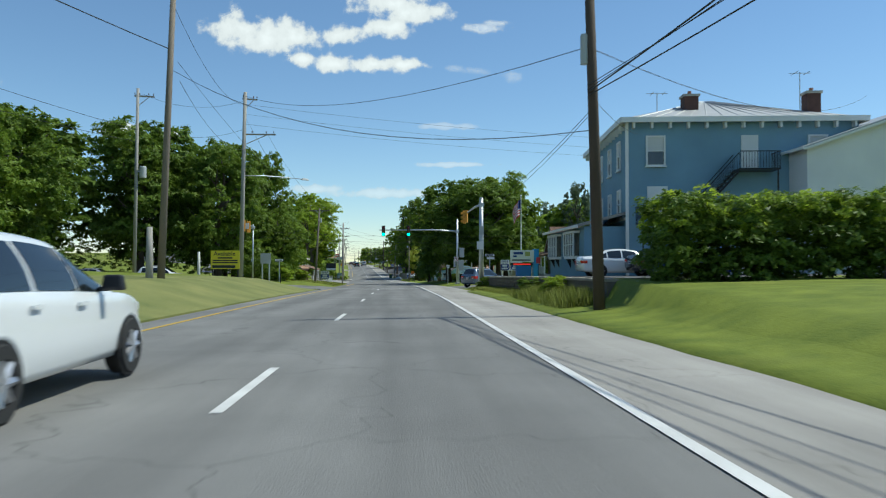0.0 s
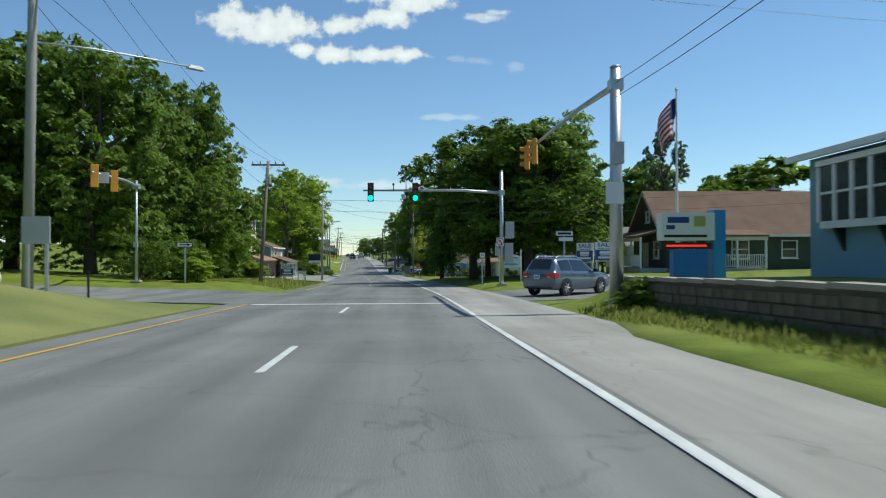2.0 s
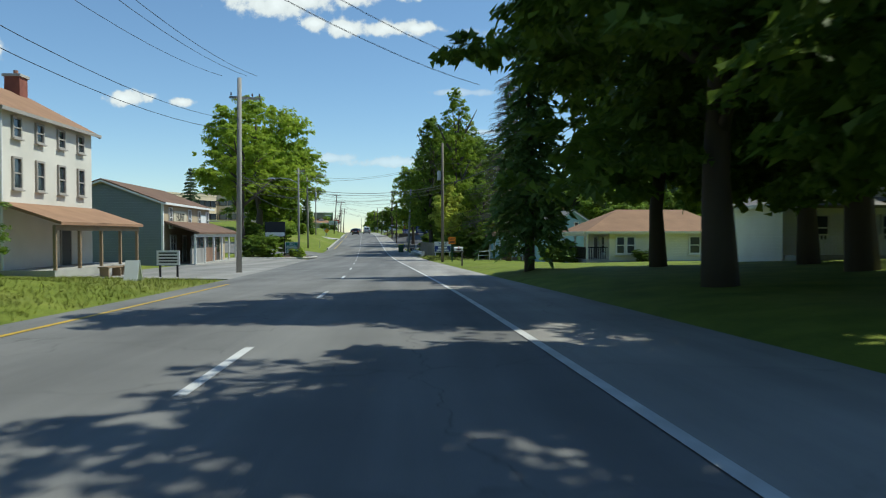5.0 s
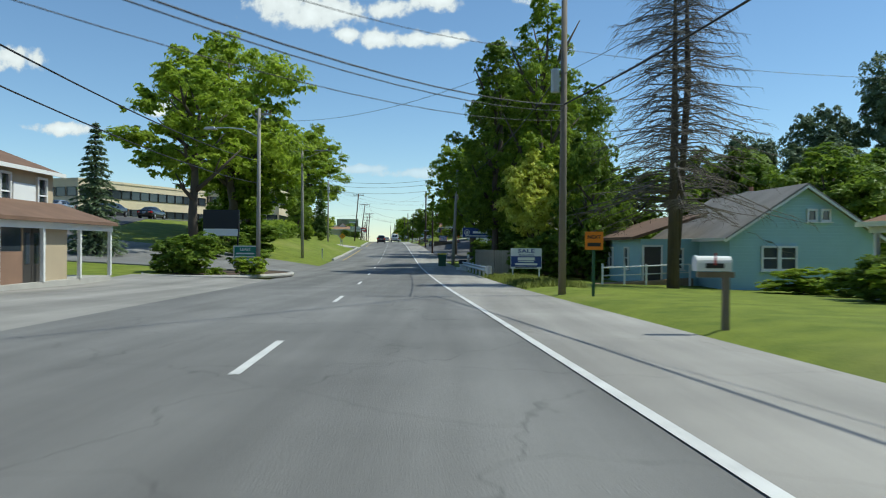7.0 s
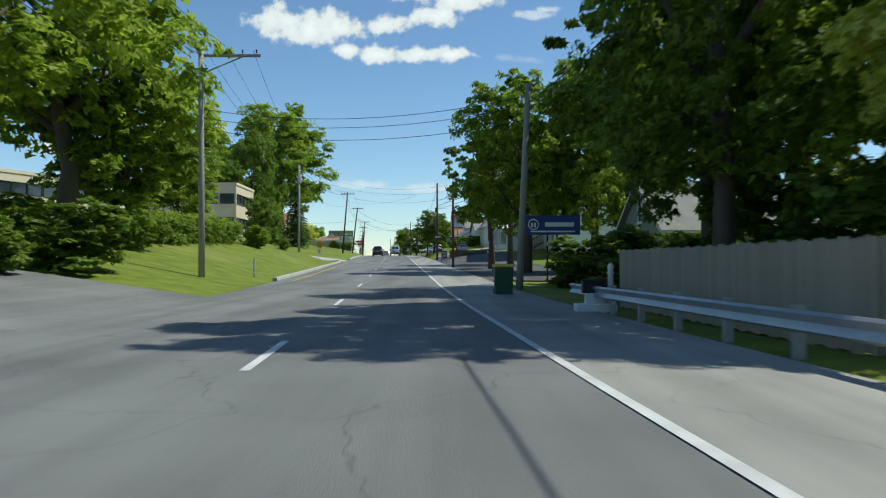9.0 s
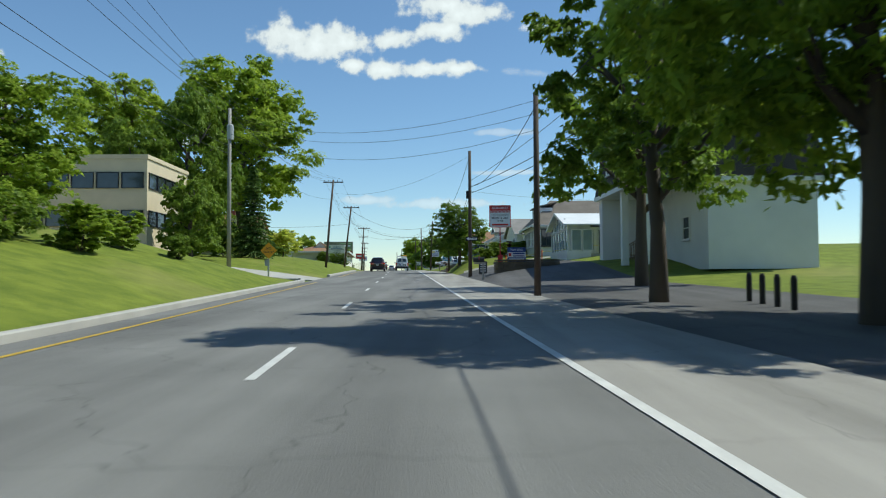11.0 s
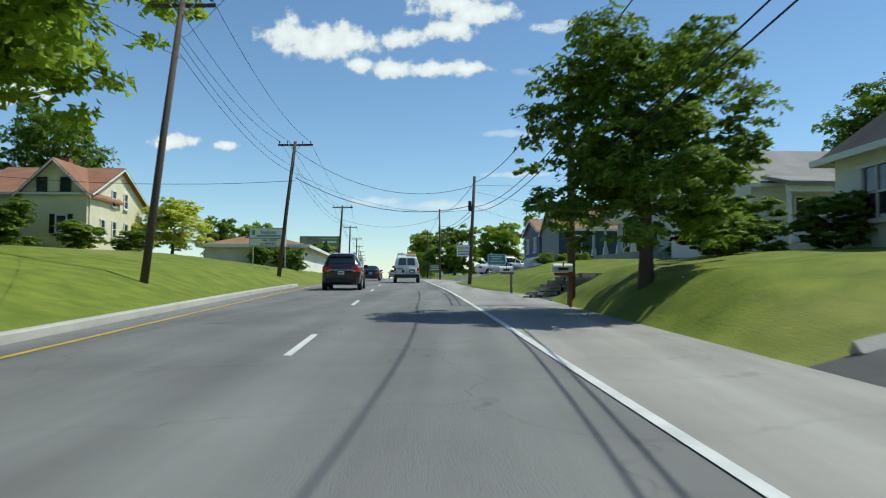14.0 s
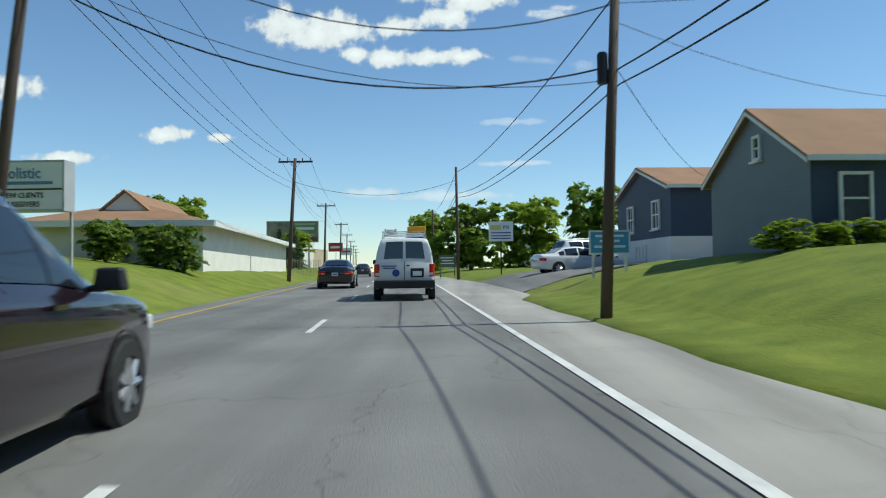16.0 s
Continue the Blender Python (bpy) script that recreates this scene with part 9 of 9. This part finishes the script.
part("lower_wall", Geo().box((0, 0, 0.35), (6.56, 8.06, 1.5)), WHITE_PAINT, n2)
mailbox(285.2, 4.5, "white metal mailbox on a dark post beside the bank", WHITE_PAINT, WOOD_POLE, 1.0)
mailbox(274.5, 4.7, "white metal mailbox on a thick brown post", WHITE_PAINT, BRICK, 1.1)
lk = thing("lot_kerb", at(262.6, 9.6), "weathered pale concrete kerb round the lot", "kerb")
for i in range(5):
    a_, b_ = at(262.0 + 0.15 * i, 5.6 + 1.7 * i), at(262.15 + 0.15 * i, 7.27 + 1.7 * i)
    g = Geo().tube([a_ - lk.location + Vector((0, 0, 0.04)), b_ - lk.location + Vector((0, 0, 0.04))], 0.15, 4)
    part("kerbstone", g, CONCRETE, lk)
dw = thing("dry_stone_wall", at(280.9, 4.5), "rough grey dry-stone wall at the drive", "wall")
rs = random.Random(8)
GREY_STONE = mat("grey_field_stone", (0.22, 0.20, 0.17), 0.95, vary=0.4, scale=6, grain=25, bump=0.8, island=0.4)
part("core", Geo().prism([(0.0, -0.3), (4.6, -0.3), (4.6, 0.95), (2.0, 0.8), (0.3, 0.2)], -0.15, 0.5, "y"), MORTAR, dw)
for row in range(8):
    x = -0.4 + row * 0.26 + rs.uniform(-0.1, 0.1)
    while x < 4.6:
        w = rs.uniform(0.18, 0.62)
        part("stone", Geo().box((x + w / 2, -0.26 + rs.uniform(-0.12, 0.06), -0.06 + row * 0.14), (w - 0.02, 0.5, rs.uniform(0.09, 0.15)), rs.uniform(-0.2, 0.2), rs.uniform(0.82, 1.0)), GREY_STONE, dw)
        x += w
s = panel_sign(334.8, 0, 1.6, 1.3, 2.2, "white pole sign with blue letters", WHITE_SIGN, 1, BLACK_METAL, x=-10.65, thick=0.25)
bar(s, -0.35, 3.1, 0.7, 0.34, mat("pale_yellow_print", (0.7, 0.6, 0.2), 0.5), -0.13)
letters(s, "PSI", 0.34, (0.35, -0.13, 3.1), material=SIGN_BLUE)
for z in (2.75, 2.55, 2.38):
    bar(s, 0, z, 1.3, 0.07, SIGN_BLUE, -0.13)
s = panel_sign(312.2, 0, 1.4, 0.8, 0.75, "sky-blue shop board with white trim on two posts", mat("sky_blue_board", (0.08, 0.32, 0.52), 0.5), 2, WHITE_PAINT, x=-8.1, edge=WHITE_PAINT)
for z, w in ((1.38, 1.0), (1.2, 0.7), (1.0, 1.1)):
    bar(s, 0, z, w, 0.08, WHITE_SIGN)
s = panel_sign(352, 0, 1.5, 1.1, 1.0, "dark green notice board on posts", mat("olive_board", (0.10, 0.13, 0.06), 0.6), 2, WOOD_POLE, x=-14.5)
for z, w in ((1.85, 1.2), (1.6, 1.0), (1.35, 1.2)):
    bar(s, 0, z, w, 0.09, WHITE_SIGN)
suv(at(328.5, 9.0), -1.2, "white sport utility parked in the yard", PEARL)
sedan(at(325, 7.2), -1.3, "white sedan parked in the yard", PEARL)

# third stretch, left side
no = thing("no_outlet_sign", at(242.0, -8.9), "yellow diamond no-outlet sign on a post", "sign", rz=0.05)
part("post", Geo().box((0, 0.03, 0.9), (0.06, 0.05, 2.1)), GALV, no)
part("plate", Geo().prism([(-0.54, 1.75), (0, 1.21), (0.54, 1.75), (0, 2.29)], -0.01, 0.01, "y"), mat("orange_yellow_sheet", (0.75, 0.33, 0.01), 0.45, vary=0.05, bump=0), no)
letters(no, "NO", 0.22, (0, -0.02, 1.88), material=INK)
letters(no, "OUTLET", 0.19, (0, -0.02, 1.64), material=INK)
part("lower_plate", Geo().box((-0.1, -0.01, 0.95), (0.3, 0.02, 0.42)), GREY_METAL, no)
st = thing("stop_sign", at(244.5, -9.4), "grey back of a stop sign on a post", "sign")
part("post", Geo().box((0, 0, 0.9), (0.06, 0.05, 2.0)), GALV, st)
part("plate", Geo().prism([(0.38 * math.cos(math.pi / 8 + math.pi * k / 4), 1.9 + 0.38 * math.sin(math.pi / 8 + math.pi * k / 4)) for k in range(8)], -0.012, 0.012, "y"), GREY_METAL, st)
kt = [(rx_(243) - 6.5 - 5.5 * (1 - math.cos(a)) , 240.5 + 4.6 * math.sin(a), gz(243, -7) + 0.08) for a in [math.pi / 2 * k / 8 for k in range(9)]]
setting("corner_kerb", Geo().tube(kt, 0.13, 8), CONCRETE, "curved concrete kerb at the side street", "kerb")

RED_BROWN = board_mat("red_brown_shingles", (0.27, 0.125, 0.075), 0.2, "Z", 0.9, 0.6, 0.25)
yh = house(307.5, 0, 8.0, 10, 3.9, "gable_x", 2.3, "pale yellow two-storey house with brown roof and black shutters", YELLOW_SIDING, RED_BROWN, [("E", a, z, 0.8, 1.25) for z, q in ((3.9, 1), (1.6, 2)) for a in ((-1.1, 1.1) if q == 1 else (-3, -1, 1.2, 3.2))] + [("S", 2.9, 1.6, 0.8, 1.3), ("S", -2.6, 1.6, 0.8, 1.3)], rz=0.06, x=-41.0, name="house", over=0.4, base=0.0)
part("cross_wing", Geo().prism([(-0.6, -0.6), (3.9, -0.6), (3.9, 3.9), (1.65, 6.1), (-0.6, 3.9)], -5.25, 0.0, "y"), YELLOW_SIDING, yh, "gabled front wing of the house")
for k in (-1, 1):
    part("roof", Geo().prism([(1.65 + k * 2.65, 3.5), (1.65, 6.12), (1.65, 6.28), (1.65 + k * 2.65, 3.66)], -5.6, 0.2, "y"), RED_BROWN, yh, "shingled roof slope")
    part("barge_board", Geo().prism([(1.65 + k * 2.65, 3.42), (1.65, 6.04), (1.65, 6.2), (1.65 + k * 2.65, 3.58)], -5.65, -5.6, "y"), WHITE_PAINT, yh)
for a in (0.85, 2.45):
    window(yh, Vector((a, -5.262, 4.35)), 0.7, 1.15, 0.0, BLACK_METAL)
window(yh, Vector((2.2, -5.262, 1.7)), 0.8, 1.3)
for k in (-0.62, 0.62):
    part("shutter", Geo().box((2.2 + k, -5.29, 1.7), (0.34, 0.05, 1.35)), BLACK_METAL, yh)
part("chimney", Geo().box((-0.5, 1.0, 6.4), (0.7, 0.7, 1.6)), BRICK, yh)
s = panel_sign(307, 0, 3.5, 1.55, 1.7, "white two-part clinic board with green and blue name", WHITE_SIGN, 2, GREY_METAL, x=-26.1, thick=0.5, edge=GREY_METAL, dz=-0.5)
letters(s, "Holistic", 0.5, (0.15, -0.26, 2.86), material=mat("steel_blue_ink", (0.10, 0.22, 0.36), 0.5))
s.location, s.scale = (-24.8, 304.8, 1.22), (0.715, 1, 0.813)
bar(s, -1.35, 2.86, 0.3, 0.42, mat("green_ink", (0.05, 0.35, 0.25), 0.5), -0.262)
bar(s, 0.15, 2.56, 2.4, 0.10, mat("steel_blue_ink", (0.10, 0.22, 0.36), 0.5), -0.262)
bar(s, 0, 2.36, 3.4, 0.05, INK, -0.262)
letters(s, "NEW CLIENTS", 0.24, (0.25, -0.26, 2.16), material=INK)
letters(s, "& CAREGIVERS", 0.24, (0.1, -0.26, 1.88), material=INK)
lb = house(336, 0, 9, 30, 3.0, "hip", 1.4, "long low white building with a tan hipped roof", mat("warm_white_stucco", (0.76, 0.73, 0.66), 0.85, vary=0.1), ROOF_TAN, [("S", 2.0, 1.7, 1.0, 1.0, "plain")], rz=0.1, x=-31.9, base=-1.25, name="clinic_building", category="building", over=0.7)
part("gablet", Geo().prism([(-1.7, 3.3), (1.7, 3.3), (0, 4.75)], -12.6, -3.0, "y"), WHITE_PAINT, lb, "small white roof gable")
for k in (-1, 1):
    part("gablet_roof", Geo().prism([(k * 2.0, 3.1), (0, 4.8), (0, 4.9), (k * 2.0, 3.2)], -12.8, -3.0, "y"), ROOF_TAN, lb)
part("fascia", Geo().box((5.22, 0, 2.92), (0.06, 31.2, 0.2)), WHITE_PAINT, lb)
for y, x, w, h, k in ((318.5, -25.7, 2.0, 2.0, 1), (319.6, -27.4, 2.2, 1.9, 2), (317.2, -28.6, 2.3, 1.7, 3), (320.5, -29.9, 2.2, 1.9, 4)):
    bush(y, 0, w, h, "dark green shrub before the clinic wall", LEAF_DARK if k % 2 else LEAF, k, x=x)
fn = thing("board_fence", Vector((-27.2, 352, gz(352, -8))), "tan board fence beside the clinic", "fence", rz=0.1)
for i in range(30):
    part("board", bm_, None, fn).location = (-3.0 + i * 0.145, 0, 0)
bb = thing("billboard", Vector((-39.8, 402, gz(402, -18) - 1.7)), "large roadside billboard with green and red artwork", "billboard", rz=0.05)
part("panel", Geo().box((0, 0, 7.0), (8.0, 0.4, 3.2)), mat("billboard_print", (0.10, 0.20, 0.06), 0.5, vary=0.6, scale=3, grain=6, dark=(0.30, 0.24, 0.16)), bb)
part("lower_band", Geo().box((0, -0.21, 5.75), (7.9, 0.02, 0.7)), mat("brown_print", (0.26, 0.075, 0.045), 0.5, vary=0.2), bb, "brown-red lower band")
part("dark_picture", Geo().box((-2.0, -0.21, 7.35), (3.7, 0.02, 2.3)), mat("dark_leafy_print", (0.05, 0.06, 0.03), 0.5, vary=0.9, scale=2.5, grain=5, dark=(0.42, 0.36, 0.26)), bb, "dark mottled picture half")
for z_, w_ in ((8.2, 3.2), (6.5, 2.9)):
    bar(bb, 2.0, z_, w_, 0.22, mat("pale_green_print", (0.45, 0.55, 0.3), 0.5), -0.22)
part("frame", frame_box(Geo(), 8.2, 3.4, 0.12, 0.5), GREY_METAL, bb).location = (0, 0, 7.0)
for x in (-2.5, 2.5):
    part("leg", Geo().box((x, 0.3, 2.6), (0.25, 0.25, 5.6)), GREY_METAL, bb)
bar(bb, 2.0, 7.5, 2.8, 0.4, WHITE_SIGN, -0.22)
for i, (y, x, w, d, h, m) in enumerate(((430, -52, 16, 20, 4.5, WHITE_STUCCO), (470, -18, 14, 16, 4.2, PALE_WALL), (500, -62, 16, 24, 5, TAN_STUCCO), (400, 2, 12, 12, 3.6, PALE_WALL), (560, -20, 18, 18, 5, WHITE_STUCCO))):
    house(y, 0, w, d, h, "flat", 0, "far low roadside shop with a flat roof", m, ROOF_GREY, [("S", a, 1.7, 2.0, 1.6, "cross") for a in (-4, 0, 4)], x=x, name="shop", category="building")
for y, x, h, w, m in ((420, -36, 5.2, 2.6, SIGN_RED), (452, -39, 5.5, 2.8, WHITE_SIGN), (440, -20, 4.5, 2.4, SIGN_RED), (480, -24, 5, 2.6, SIGN_BLUE)):
    s = panel_sign(y, 0, w, 1.6, h - 1.6, "far pole sign beside the road", m, 1, GREY_METAL, x=x, thick=0.3)
    bar(s, 0, h - 0.8, w * 0.7, 0.4, WHITE_SIGN if m is not WHITE_SIGN else SIGN_RED, -0.16)

# ---------- traffic ahead ----------
WHITE_VAN = mat("white_van_paint", (0.72, 0.73, 0.74), 0.3, vary=0.05, bump=0, coat=0.5)
van, _ = car(on_road(310.2, 0.15), 0.075, "white work van with ladder rack and yellow light bar", VAN, WHITE_VAN, [(2, 3, (0.74, 0.02, 0.1, 0.12)), (3, 4, (0.1, 0.15, 0.1, 0.12))],
             [(0, 1, (0.09, 0.53, 0.10, 0.12)), (0, 1, (0.53, 0.09, 0.10, 0.12))], [(4, 5, (0.05, 0.05, 0.05, 0.08))], (1.0, 4.5), 0.38, "work_van", tail=[(0.82, 0.09, 1.0, 0.42)], plate=False, category="van", mirror=(4.3, 1.35))
part("rear_bumper", Geo().box((0, -0.08, 0.55), (1.98, 0.24, 0.26)), BLACK_METAL, van, "black step bumper", bevel=0.04)
part("door_seam", Geo().box((0, -0.012, 0.98), (0.02, 0.03, 0.66)), INK, van)
part("plate_recess", Geo().box((0.42, -0.015, 0.92), (0.44, 0.03, 0.3)), INK, van)
part("number_plate", Geo().box((0.42, -0.035, 0.90), (0.30, 0.015, 0.15)), WHITE_SIGN, van)
part("door_handle", Geo().box((0.12, -0.02, 1.16), (0.1, 0.04, 0.05)), INK, van)
part("emblem", Geo().tube([(-0.28, -0.005, 0.92), (-0.28, -0.02, 0.92)], 0.12, 18), SIGN_BLUE, van, "round dark blue emblem")
for z, w in ((1.15, 0.5), (1.08, 0.42)):
    part("lettering_bar", Geo().box((-0.5, -0.012, z), (w, 0.02, 0.035)), SIGN_BLUE, van)
rack = part("roof_rack", Geo().tube([(-0.72, 0.4, 2.3), (-0.72, 3.6, 2.3)], 0.025, 6).tube([(0.72, 0.4, 2.3), (0.72, 3.6, 2.3)], 0.025, 6), GALV, van)
for yy in (0.5, 1.6, 2.6, 3.5):
    part("rack_bar", Geo().tube([(-0.74, yy, 2.02), (-0.72, yy, 2.3), (0.72, yy, 2.3), (0.74, yy, 2.02)], 0.022, 6), GALV, rack)
lad = Geo()
for x in (-0.62, -0.28):
    lad.tube([(x, 0.2, 2.36), (x, 3.6, 2.36)], 0.03, 6)
for i in range(11):
    lad.tube([(-0.62, 0.4 + 0.3 * i, 2.36), (-0.28, 0.4 + 0.3 * i, 2.36)], 0.018, 5)
part("ladder", lad, GALV, van, "aluminium ladder")
part("light_bar", Geo().box((0.42, 0.45, 2.38), (0.62, 0.22, 0.18)), mat("amber_plastic", (0.75, 0.36, 0.02), 0.35, bump=0), van, "amber light bar", bevel=0.03)
maroon, _ = suv(on_road(288.3, -3.2), 0.075, "dark maroon sport utility with red tail lights", DARK_RED, lift=0.09)
part("chrome_strip", Geo().box((0, -0.02, 1.0), (1.2, 0.03, 0.04)), GALV, maroon)
part("rear_spoiler", Geo().box((0, 0.36, 1.68), (1.1, 0.22, 0.04)), DARK_RED, maroon, bevel=0.015)
part("bumper_trim", Geo().box((0, -0.01, 0.5), (1.5, 0.12, 0.2)), BLACK_METAL, maroon, bevel=0.03)
sedan(on_road(322, -3.2), 0.09, "black sedan driving ahead in the passing lane", BLACKISH)
sedan(on_road(368, -3.2), 0.11, "dark sedan far ahead on the road", CHARCOAL)
suv(on_road(400, 0.1), 0.11, "silver car far ahead in the lane", SILVER)
